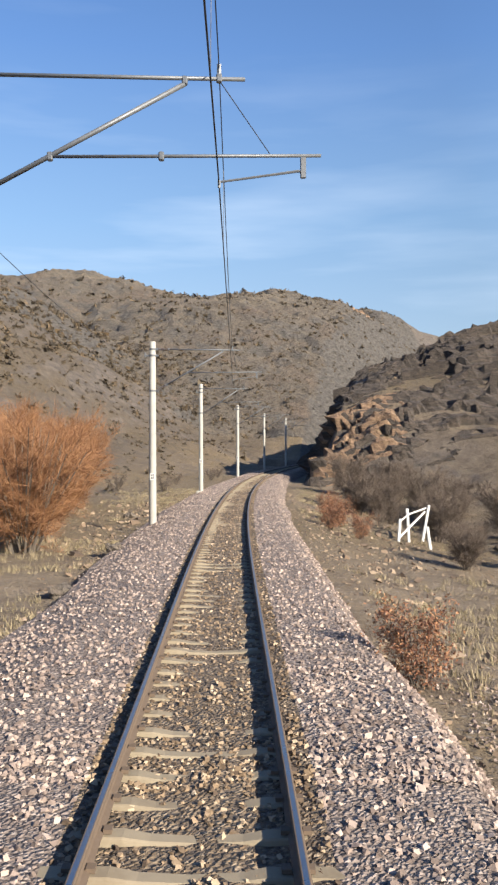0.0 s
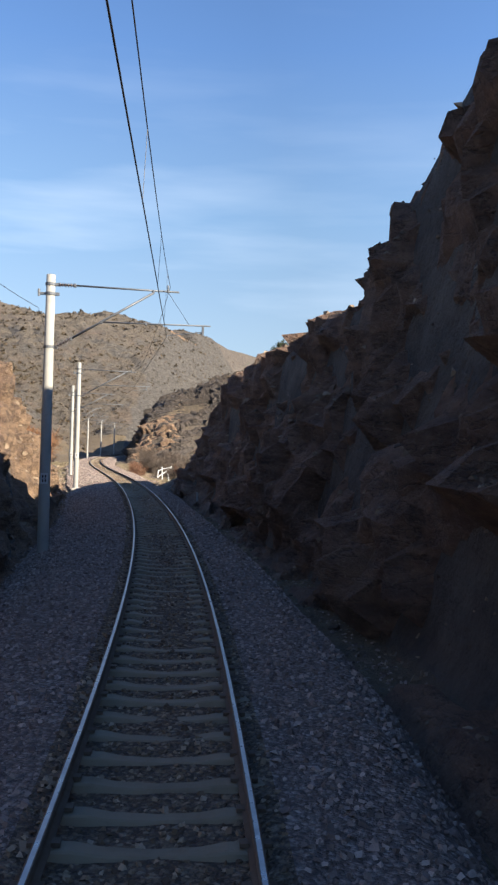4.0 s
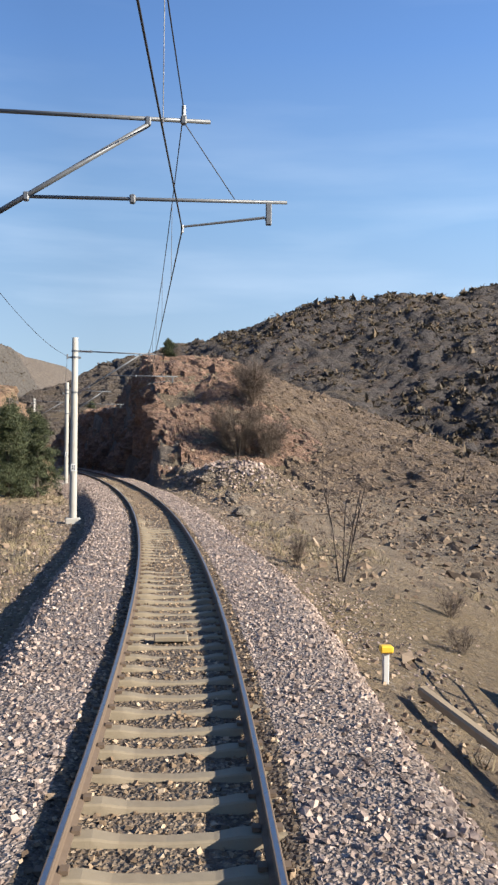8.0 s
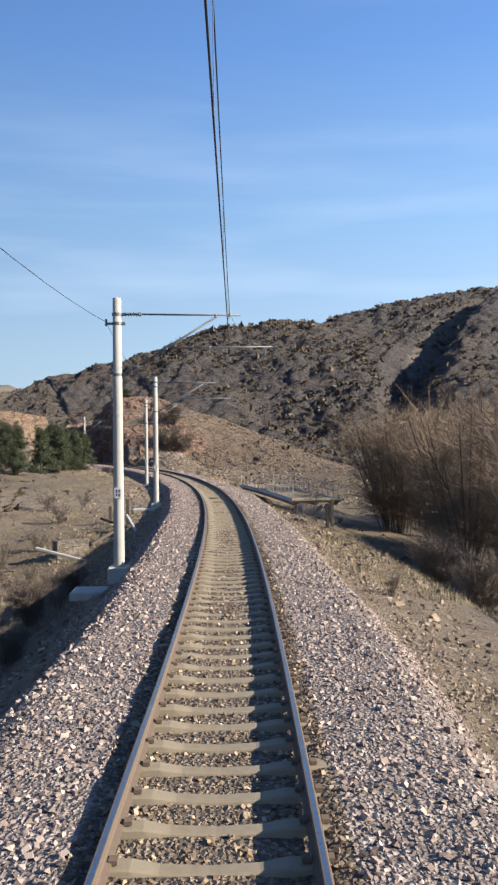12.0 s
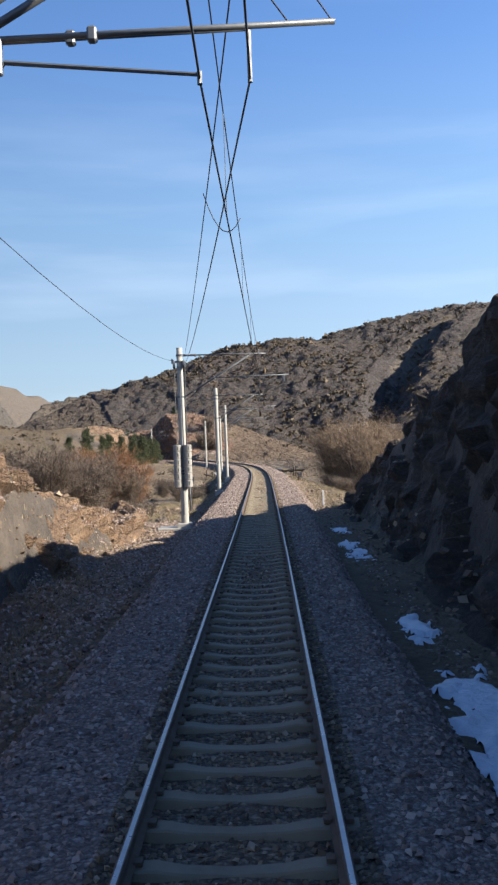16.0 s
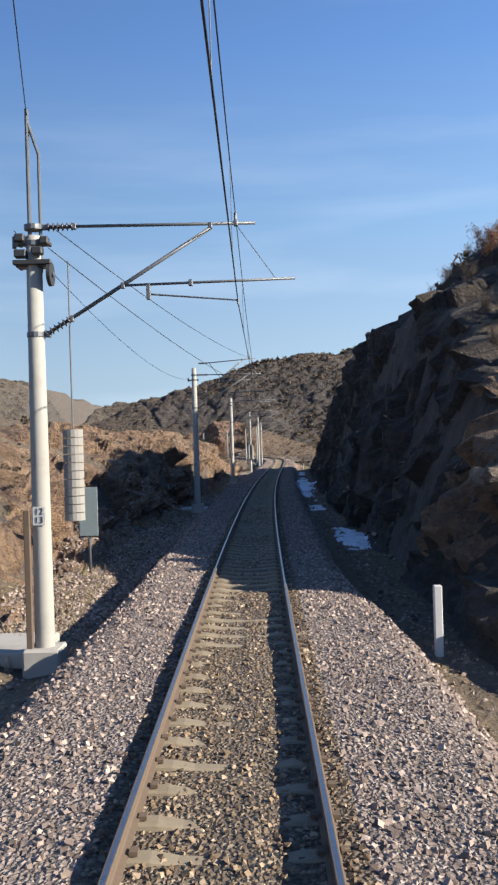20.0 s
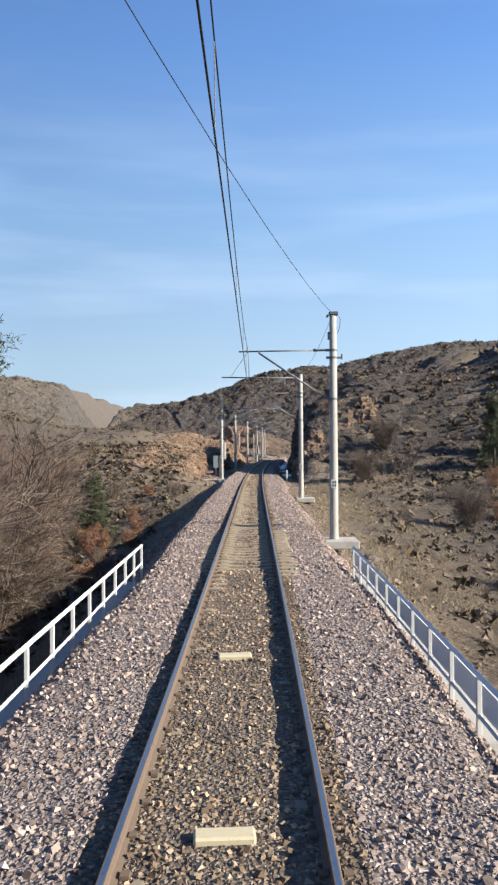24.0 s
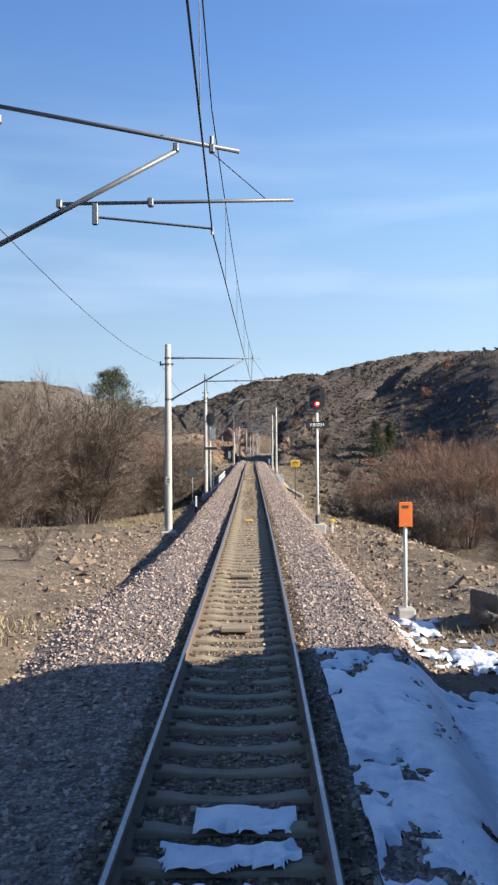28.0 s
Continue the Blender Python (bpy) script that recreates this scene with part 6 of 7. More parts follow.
for k, (s, d, t) in enumerate(((346.6, 4.1, 55), (347.5, 4.5, 70), (348.3, 4.2, 38), (349.0, 5.0, 80))):
    slab("timber_plank", s, d, g_at(s, d) + 0.16 + 0.03 * k, (0.26, 2.0, 0.09), "pale broken timber plank on the bank", "plank", M_PALE_WOOD, t, (8 - 5 * k, 6))
for s, d, t, l in ((314.6, -4.3, 15, 2.6), (315.6, -5.0, 62, 2.2), (313.2, -5.6, -30, 1.8), (311.0, -7.2, 80, 2.4)):
    slab("fallen_timber", s, d, g_at(s, d) + 0.3, (0.14, l, 0.14), "weathered timber lying at the bottom of the bank", "beam", M_BROWN_WOOD if l < 2.3 else M_CONCRETE, t, (14, 0))
for s, d, h in ((316.5, -4.6, 1.3), (314.0, -4.9, 1.1), (318.0, -5.6, 0.9)):
    marker_post(s, d, h, "broken dark timber post", 0.08, None, M_BROWN_WOOD)
for s, d, y in ((56.9, 0.0, 1), (74.7, -0.05, 2), (69.25, 0.0, 2), (353.4, -0.08, 0), (4.4, -0.1, 0), (25.1, 0.0, 1), (316.8, 0.05, 0), (320.6, 0.0, 0), (10.2, -0.1, 0)):
    slab("sleeper_marker", s, d, -0.135, ((0.5, 0.2, 0.08), (0.3, 0.15, 0.06), (0.46, 0.20, 0.09))[y], ("pale block fixed between the rails", "yellow painted block fixed between the rails", "worn cream painted block fixed between the rails")[y], "block", (M_SLEEPER, M_YELLOW, M_CREAM)[y], (0, 0, 4)[y])


def hung_weights():
    m = thing("tension_weights", stand(150.0, -3.15, 0), "hanging stack of pale concrete tension weights", "weights")
    for k in range(11):
        bm = bmesh.new()
        tube(bm, [(0, 0, 1.45 + k * 0.155), (0, 0, 1.45 + k * 0.155 + 0.14)], 0.19, 16)
        part("weight", bm, M_WEIGHT, m, "", False)
    bm = bmesh.new()
    tube(bm, [(0, 0, 1.3), (0, 0, 6.3)], 0.016, 6)
    part("rod", bm, M_STEEL, m)


hung_weights()


def old_platform():
    """The disused plank bridge beside the line, its railings and its end frame."""
    p = thing("plank_bridge", Matrix.Identity(4), "disused plank bridge with rusty steel railings beside the track", "bridge")
    s0, s1, d0, d1, z = 331.8, 355.0, 6.25, 9.5, -1.05
    rng = random.Random(4)
    n = 70
    for k in range(n):
        s = s0 + (s1 - s0) * (k + 0.5) / n
        if rng.random() < (0.32 if 0.1 < k / n < 0.45 else 0.12):
            continue
        bm = bmesh.new()
        box(bm, (d1 - d0 + rng.uniform(-0.3, 0.2), 0.25, 0.06), (0, 0, 0), 0.006)
        ob = part("plank", bm, M_PALE_WOOD, p)
        ob.matrix_world = stand(s, (d0 + d1) / 2 + rng.uniform(-0.1, 0.1), z + rng.uniform(-0.02, 0.02), rng.uniform(-1.5, 1.5))
    for d in (d0 + 0.15, (d0 + d1) / 2, d1 - 0.15):
        sv = np.linspace(s0, s1, 8)
        v, f = tube_mesh(on(sv, d, z - 0.24), 0.21, 4)
        mesh_object("beam", v, f, M_RAIL_SIDE, False, p)
    sv = np.linspace(s0, s1, 9)
    for d in (d0 + 0.02, d1 - 0.02):
        v, f = tube_mesh(on(sv, d, z - 0.14), 0.2, 4)
        mesh_object("edge_beam", v, f, M_CONCRETE, False, p)
    for d in (d0, d1):
        for k in range(15):
            s = s0 + (s1 - s0) * k / 14
            bm = bmesh.new()
            box(bm, (0.06, 0.06, 1.1), (0, 0, z + 0.5), 0.005)
            ob = part("railing_post", bm, M_RUSTY, p)
            ob.matrix_world = stand(s, d, 0, 0) @ pose(0, 0, 0, rng.uniform(-2, 2), rng.uniform(-2, 2))
        for zz in (z + 1.02, z + 0.55):
            sv = np.linspace(s0, s1, 14)
            v, f = tube_mesh(on(sv, d, zz), 0.028, 6)
            mesh_object("railing_bar", v, f, M_RUSTY, False, p)
    v, f = tube_mesh(on([s0 - 0.12, s0 - 0.12], [d0 - 0.1, d1 + 0.1], z - 0.06), 0.17, 4)
    mesh_object("end_beam", v, f, M_PALE_WOOD, False, p)
    for d in (d0 + 0.6, d1 - 0.4):
        g = g_at(s0 + 0.6, d) - 0.3
        bm = bmesh.new()
        box(bm, (0.3, 0.3, z - 0.45 - g), (0, 0, (z - 0.45 + g) / 2), 0.02)
        ob = part("support", bm, M_CONCRETE, p)
        ob.matrix_world = stand(s0 + 0.5, d, 0)
    for a, b in (((d0 + 0.7, -2.6), (d0 + 2.2, z - 0.5)), ((d1 - 0.5, -2.6), (d0 + 2.4, z - 0.5)), ((d0 + 0.6, -2.55), (d1 - 0.4, -2.55))):
        v, f = tube_mesh(on([s0 + 0.5, s0 + 0.5], [a[0], b[0]], [a[1], b[1]]), 0.12, 4)
        mesh_object("brace", v, f, M_CONCRETE, False, p)
    return p


M_RUSTY = make_paint("rusty_railing_paint", (0.330, 0.285, 0.235), 0.8, 0.0, 0.5, (0.136, 0.068, 0.041))
old_platform()


def concrete_frame():
    f = thing("broken_fence", stand(527.5, 9.4, g_at(527.5, 9.4)), "broken white concrete posts and rails beside the bushes", "fence")
    for x, y, h, t in ((-1.2, 0, 1.5, 4), (-0.4, 1.5, 1.9, -3), (0.6, 3.0, 2.0, 10), (0.2, -1.0, 1.2, -8)):
        bm = bmesh.new()
        box(bm, (0.14, 0.14, h), (0, 0, h / 2 - 0.1), 0.015)
        ob = part("post", bm, M_WHITE, f)
        ob.matrix_local = pose(x, y, 0, 0, t)
    bm = bmesh.new()
    tube(bm, [(-1.2, 0, 0.4), (0.7, 3.0, 1.5)], 0.07, 4)
    part("rail", bm, M_WHITE, f)
    bm = bmesh.new()
    tube(bm, [(-1.2, 0, 1.2), (-0.4, 1.5, 1.5), (0.8, 3.1, 1.7)], 0.05, 4)
    part("rail", bm, M_WHITE, f)


concrete_frame()

# ---- plants ----
def sticks(a, b, r0, r1):
    """Thin tapered three-sided sticks from places a to places b."""
    a, b = np.asarray(a, float), np.asarray(b, float)
    n = len(a)
    t = b - a
    t = t / (np.linalg.norm(t, axis=1)[:, None] + 1e-9)
    ref = np.where(abs(t[:, 2:3]) > 0.9, [[1.0, 0, 0]], [[0, 0, 1.0]])
    u = np.cross(t, ref)
    u /= np.linalg.norm(u, axis=1)[:, None] + 1e-9
    w = np.cross(t, u)
    r0, r1 = np.broadcast_to(r0, (n,)), np.broadcast_to(r1, (n,))
    v = []
    for p, r in ((a, r0), (b, r1)):
        for k in range(3):
            c, s = math.cos(k * 2.0944), math.sin(k * 2.0944)
            v.append(p + r[:, None] * (c * u + s * w))
    v = np.stack(v, 1)
    q = np.array([(0, 1, 4, 3), (1, 2, 5, 4), (2, 0, 3, 5)])
    return v.reshape(-1, 3), (q[None] + 6 * np.arange(n)[:, None, None]).reshape(-1, 4)


def leaves(p, size, rng, droop=0.0):
    """Small bent leaf pairs of triangles round places p."""
    n = len(p)
    a = rng.normal(0, 1, (n, 3))
    a /= np.linalg.norm(a, axis=1)[:, None]
    b = np.cross(a, rng.normal(0, 1, (n, 3)))
    b /= np.linalg.norm(b, axis=1)[:, None] + 1e-9
    size = np.broadcast_to(size, (n,))[:, None]
    v = np.stack([p - a * size * 0.5, p + b * size * 0.28, p + a * size * 0.6 - (0, 0, droop), p - b * size * 0.28 + np.cross(a, b) * size * 0.12], 1)
    return v.reshape(-1, 3), (np.array([(0, 1, 2), (0, 2, 3)])[None] + 4 * np.arange(n)[:, None, None]).reshape(-1, 3)


def grow(rng, height, spread, stems, branches, twigs, lift=0.7):
    """Ends of stems, branches and twigs of a bare shrub: three lists of (from, to)."""
    A, B, C = [], [], []
    for i in range(stems):
        ang = rng.uniform(0, 6.283)
        out = spread * rng.uniform(0.25, 1.0) ** 0.7
        foot = np.array([math.cos(ang), math.sin(ang), 0]) * rng.uniform(0, 0.18) * spread
        mid = foot + np.array([math.cos(ang) * out * 0.35, math.sin(ang) * out * 0.35, height * rng.uniform(0.35, 0.5)])
        top = foot + np.array([math.cos(ang) * out * 0.8, math.sin(ang) * out * 0.8, height * rng.uniform(0.7, 1.0)])
        A += [(foot, mid), (mid, top)]
        for k in range(branches):
            q = rng.uniform(0.12, 1.0)
            p = foot + (mid - foot) * min(q * 2, 1) + (top - mid) * max(q * 2 - 1, 0)
            way = rng.normal(0, 1, 3) * (1, 1, 0.5) + (math.cos(ang) * 0.5, math.sin(ang) * 0.5, lift)
            way /= np.linalg.norm(way)
            e = p + way * height * rng.uniform(0.14, 0.30)
            B.append((p, e))
            for j in range(twigs):
                o = p + (e - p) * rng.uniform(0.2, 1.0)
                w2 = way * 0.8 + rng.normal(0, 0.6, 3) + (0, 0, lift * 0.5)
                w2 /= np.linalg.norm(w2)
                C.append((o, o + w2 * height * rng.uniform(0.09, 0.22)))
    return A, B, C


def slivers(a, b, r, rng):
    """Fine twigs: one narrow tapering blade each."""
    a, b = np.asarray(a, float), np.asarray(b, float)
    u = np.cross(b - a, rng.normal(0, 1, a.shape))
    u /= np.linalg.norm(u, axis=1)[:, None] + 1e-9
    v = np.stack([a - u * r, a + u * r, b], 1).reshape(-1, 3)
    return v, np.arange(len(v)).reshape(-1, 3)


def bare_shrub(name, height, spread, stems, branches, twigs, material, label, category, seed, leaf=None, leaf_n=0, leaf_size=0.09, twig_r=0.006):
    rng = np.random.default_rng(seed)
    A, B, C = grow(rng, height, spread, stems, branches, twigs)
    ob = thing(name, Matrix.Identity(4), label, category)
    k = height / 4.0
    v, f = sticks([q[0] for q in A], [q[1] for q in A], 0.028 * k + 0.006, 0.012 * k + 0.004)
    mesh_object("trunk", v, f, M_BARK, False, ob)["kind"] = "stuff"
    v, f = sticks([q[0] for q in B], [q[1] for q in B], 0.009 * k + 0.003, 0.004 * k + 0.002)
    v2, f2 = slivers([q[0] for q in C], [q[1] for q in C], twig_r, rng)
    crown = mesh_object("crown", np.concatenate([v, v2]), f.tolist() + (f2 + len(v)).tolist(), material, False, ob)
    crown["kind"] = "stuff"
    if leaf:
        e = np.array([q[1] for q in C] + [q[0] for q in C])
        p = e[rng.integers(0, len(e), leaf_n)] + rng.normal(0, 0.04 * height, (leaf_n, 3))
        p[:, 2] = abs(p[:, 2])
        v, f = leaves(p, leaf_size * rng.uniform(0.6, 1.3, leaf_n), rng)
        mesh_object("foliage", v, f, leaf, False, ob)["kind"] = "stuff"
    return ob


def pine(height, width, seed, label, bare=0.15, layers=11):
    rng = np.random.default_rng(seed)
    ob = thing("pine_tree", Matrix.Identity(4), label, "tree")
    v, f = tube_mesh([(0, 0, -0.2), (0.03, 0.02, height * 0.4), (0.0, -0.03, height * 0.8), (0, 0, height)], [0.045 * height / 2, 0.035 * height / 2, 0.02 * height / 2, 0.01], 8)
    mesh_object("trunk", v, f, M_BARK, True, ob)
    L, P = [], []
    for k in range(layers):
        z = height * (bare + (0.98 - bare) * k / layers)
        r = width * 0.5 * (1 - (k / layers) ** 1.3) + 0.12
        for j in range(6):
            a = rng.uniform(0, 6.283)
            q = r * rng.uniform(0.55, 1.12)
            e = np.array([math.cos(a) * q, math.sin(a) * q, z + q * rng.uniform(0.05, 0.35)])
            b = np.array([0, 0, z])
            L.append((b, e))
            for i in range(7):
                P.append(b + (e - b) * rng.uniform(0.3, 1.05) + rng.normal(0, 0.05 * width, 3))
    v, f = sticks([q[0] for q in L], [q[1] for q in L], 0.02, 0.006)
    mesh_object("limb_frame", v, f, M_BARK, False, ob)["kind"] = "stuff"
    P = np.repeat(np.array(P), 46, axis=0)
    P = P + rng.normal(0, 0.035 * width, P.shape) * (1, 1, 0.55)
    way = rng.normal(0, 1, P.shape) + (0, 0, 0.35)
    way /= np.linalg.norm(way, axis=1)[:, None]
    v, f = slivers(P, P + way * (0.10 + 0.03 * width) * rng.uniform(0.6, 1.3, (len(P), 1)), 0.010 + 0.002 * width, rng)
    mesh_object("crown", v, f, M_NEEDLE, False, ob)["kind"] = "stuff"
    return ob


def strewn(n, s0, s1, d0, d1, k0, k1, seed):
    """Chance spots for plants on open ground."""
    rng = random.Random(seed)
    return [(rng.uniform(s0, s1), rng.uniform(d0, d1), rng.uniform(k0, k1)) for _ in range(n)]


def plant(proto, spots, group, seed):
    """Sets the plant at the first spot and copies of it at the rest: (s, d, scale)."""
    rng = random.Random(seed)
    for i, (s, d, k) in enumerate(spots):
        z = g_at(s, d) - 0.05
        m = stand(s, d, z, rng.uniform(0, 360)) @ Matrix.Diagonal((k, k, k * rng.uniform(0.92, 1.08), 1))
        if i == 0:
            proto.matrix_world = m
            proto["group"] = group
        else:
            copy_thing(proto, m)


orange_a = bare_shrub("willow_bush", 4.2, 2.5, 30, 14, 24, M_TWIG_RED, "dense bare willow bush with orange brown twigs", "bush", 401, twig_r=0.007)
orange_b = bare_shrub("willow_bush", 4.4, 2.9, 32, 14, 24, M_TWIG_RED, "dense bare willow bush with orange brown twigs", "bush", 402, twig_r=0.007)
plant(orange_a, [(514.0, -6.9, 1.0), (519.0, -7.6, 1.05), (517.5, -9.6, 1.0), (523, -11.0, 1.1), (529, -8.8, 0.95), (536, -10.5, 1.1), (262, -11, 0.8), (270, -14, 0.9)], "willow bushes", 1)
plant(orange_b, [(520, -13.5, 1.1), (526, -15.5, 1.15), (533, -14.0, 1.1), (542, -12.0, 1.05), (512, -12.5, 0.9), (256, -9.5, 0.75), (278, -11, 0.8)], "willow bushes", 2)

rose = bare_shrub("willow_bush", 6.4, 4.2, 30, 18, 26, M_TWIG_ROSE, "broad bare willow bush with reddish brown twigs", "bush", 405, twig_r=0.0075)
plant(rose, [(75, -11, 1.0), (82, -13.5, 1.1), (90, -10.5, 1.0), (97, -14, 1.1), (67, -14.5, 1.05), (104, -12, 0.85), (64, 14.5, 0.95), (72, 17, 1.05), (58, 18.5, 1.0), (66, 11.5, 0.75), (80, 21, 1.1), (52, 15.5, 0.9), (88, 17, 0.8)], "willow bushes", 14)

tall_a = bare_shrub("bare_willow", 8.6, 4.2, 18, 20, 24, M_TWIG_TAN, "tall bare willow with pale brown twigs", "tree", 411, twig_r=0.0065)
tall_b = bare_shrub("bare_willow", 8.0, 3.8, 18, 22, 28, M_TWIG, "tall bare willow with grey brown twigs", "tree", 412, twig_r=0.0085)
plant(tall_a, [(323, 15.5, 1.1), (314, 17.5, 1), (326, 19, 1.05), (309, 14.5, 0.7), (306, 17, 0.85), (342, 17.5, 1), (343, 17, 1), (325, 22.5, 0.9), (350, 27, 0.9), (312, 26, 0.9), (317.5, 18.5, 1.05), (331, 18, 1), (303, 15.5, 0.65), (322, 24, 1), (340, 19.5, 1.05), (332, 18.5, 1), (348, 21, 0.95), (318, 31, 0.9)], "bare willows", 3)
plant(tall_b, [(40, -9.2, 0.9), (29, -11.5, 0.8), (84.5, -8.8, 0.9), (41, -10.5, 1.1), (55, -12, 1.05), (79, -7.8, 0.9), (74.5, -8.6, 0.85), (91, -8.6, 0.95), (97, -10, 0.9), (47, 12.5, 0.62), (36, 14, 0.7), (96, -22, 0.8), (72, -24, 0.9), (120, -16, 0.6), (132, -20, 0.6), (46, -13, 1.15), (33, -14.5, 1.0), (50, -10, 0.95), (37, -12.5, 1.05), (44.5, -9.6, 0.8), (108, -12, 0.7), (62, -11, 0.7), (52, 9.8, 0.5), (56, 14, 0.65), (26, 17, 0.7), (88, -18, 0.8), (104, -26, 0.8), (57, -20, 0.85), (114, -23, 0.7)], "bare willows", 4)

small_a = bare_shrub("bare_bush", 2.2, 1.2, 14, 10, 16, M_TWIG, "small bare bush with thin grey brown twigs", "bush", 421, twig_r=0.0045)
small_b = bare_shrub("bare_bush", 1.6, 1.3, 16, 9, 18, M_TWIG, "low bare bush with thin grey brown twigs", "bush", 422, twig_r=0.0045)
plant(small_a, [(367.4, 4.2, 0.45), (540, 9.5, 1.4), (546, 11, 1.3), (536, 8.5, 1.1), (552, 9, 1.2), (303, -6.0, 1.0), (299, -7.5, 1.0), (294.9, 4.3, 0.7), (176, -5.6, 0.9), (173, -5.1, 0.8), (179, -6.0, 0.85), (308, -8, 0.9), (168, 8.6, 0.7), (182, 9.2, 0.7), (156.5, 6.6, 0.6), (160.5, 7.4, 0.7), (164.5, 7.8, 0.75), (171.5, 8.4, 0.7), (176, 8.8, 0.7), (153.5, 6.4, 0.5), (162, 9.0, 0.8), (174, 10.2, 0.8), (194, 8.6, 0.6), (206, 8.0, 0.6), (213, 8.4, 0.6), (187, 9.0, 0.6), (160, 8.4, 0.8),
               (412, -6.0, 0.4), (423.0, 8.7, 1.0), (421.5, 8.6, 0.8), (425, 8.2, 0.7), (60, -8, 1.1), (70, 7.5, 0.9), (50, 7.0, 0.9), (112, -7, 0.8), (125, -7.5, 0.8), (324.8, 5.2, 0.75), (328, 5.4, 0.6), (560, 7, 1.2), (558, 10, 1.4)] + strewn(16, 62, 146, -26, -7, 0.8, 1.4, 51) + strewn(14, 60, 150, 9, 34, 0.7, 1.3, 52) + strewn(8, 270, 330, -16, -6, 0.6, 1.0, 53) + strewn(8, 500, 560, 8, 20, 0.8, 1.4, 54), "bare bushes", 5)
plant(small_b, [(370.2, -4.9, 0.75), (408.5, 5.3, 0.7), (286, -6.2, 0.9), (283, -5.5, 0.7), (291, -5.4, 0.8), (320, -8.5, 0.8), (326, -10, 0.9), (329, -8, 0.7), (312, -10, 0.9), (248, -7, 0.9), (252, -6.2, 0.8), (117, -6.4, 0.8), (103, -6.8, 0.9), (135, -6.5, 0.8), (358, 6.0, 0.5), (362, 7.2, 0.55), (380, 7.0, 0.5),
               (88, 9.5, 1.0), (96, 11, 1.1), (80, 8.0, 0.9), (18, 8.5, 0.8), (30, -8, 0.8), (20, -7.2, 0.6), (10, -7.5, 0.7), (2.2, -5.6, 0.5), (-1.0, -4.9, 0.5), (5.0, -6.4, 0.55), (0.5, -6.6, 0.6), (14, -6.0, 0.5), (575, -6, 1.0), (585, -7, 1.1), (566, -8, 1.0), (555, -7.2, 1.0)] + strewn(18, 64, 146, -24, -6.5, 0.8, 1.5, 61) + strewn(16, 60, 150, 8, 30, 0.7, 1.4, 62) + strewn(8, 340, 395, 10, 24, 0.4, 0.8, 63) + strewn(10, 500, 580, -26, -8, 0.8, 1.4, 64), "bare bushes", 6)
brown_big = bare_shrub("bare_thicket", 4.6, 3.0, 28, 15, 24, M_TWIG, "wide bare brown thicket in front of the rock", "bush", 431, twig_r=0.008)
plant(brown_big, [(408.5, 10.6, 0.95), (296, 9.2, 0.5), (300, 10.4, 0.6), (304, 9.6, 0.55), (308, 9.0, 0.5), (292, 11.5, 0.6), (287, 12.5, 0.65), (313, 10.2, 0.6), (284, 9.8, 0.4), (283, -6.2, 0.28), (287.5, -5.8, 0.3), (291, -6.6, 0.35), (294, -5.6, 0.26), (300, -6.4, 0.35), (279, -7.0, 0.35), (305, -5.8, 0.3), (246, -8.5, 0.7), (251, -9.5, 0.8), (256, -8.0, 0.6), (260, -10, 0.75), (242, -10, 0.7), (238, -8.2, 0.5), (545, 8, 0.7), (550, 10.5, 0.8), (556, 8, 0.8), (540, 13, 0.7), (535, 16, 0.75), (548, 15, 0.8), (530, 19, 0.7), (521, 14, 0.6), (512, 11, 0.5), (517, 9.0, 0.4), (523, 10.5, 0.45), (532, 11.0, 0.55), (542, 9.5, 0.6), (506, 13, 0.5), (526, 17, 0.6), (515, 17.5, 0.6), (552, 13.5, 0.8), (559, 12, 0.7), (538, 22, 0.8), (302, -9, 0.5), (308, -11, 0.6), (296, -8, 0.5), (78, 14, 0.6), (90, 13, 0.6), (101, 14, 0.5), (108, 21, 0.6), (116, 20, 0.6), (84, 25, 0.7), (128, 24, 0.6), (134, 30, 0.7), (414, 13.5, 0.9), (408, 13, 0.7), (438, 24, 0.8), (150, 13, 0.7), (140, 10, 0.6), (118, 14, 0.7), (262, 13, 0.8), (280, 16, 0.9), (290, 14, 0.7), (300, 20, 0.9), (445, 30, 0.8), (100, 18, 0.6), (112, 24, 0.7), (95, 27, 0.7), (106, 34, 0.8), (88, 20, 0.6), (124, 31, 0.7), (82, 30, 0.8), (98, -12, 0.6), (110, -16, 0.7), (122, -13, 0.6)], "bare thickets", 7)
sapling = bare_shrub("bare_sapling", 3.2, 0.9, 4, 12, 12, M_TWIG, "slim bare sapling on open ground", "tree", 441, twig_r=0.005)
plant(sapling, [(365.4, 5.2, 1.0), (130, 12, 1.1), (326.5, 6.6, 0.8)], "bare saplings", 8)

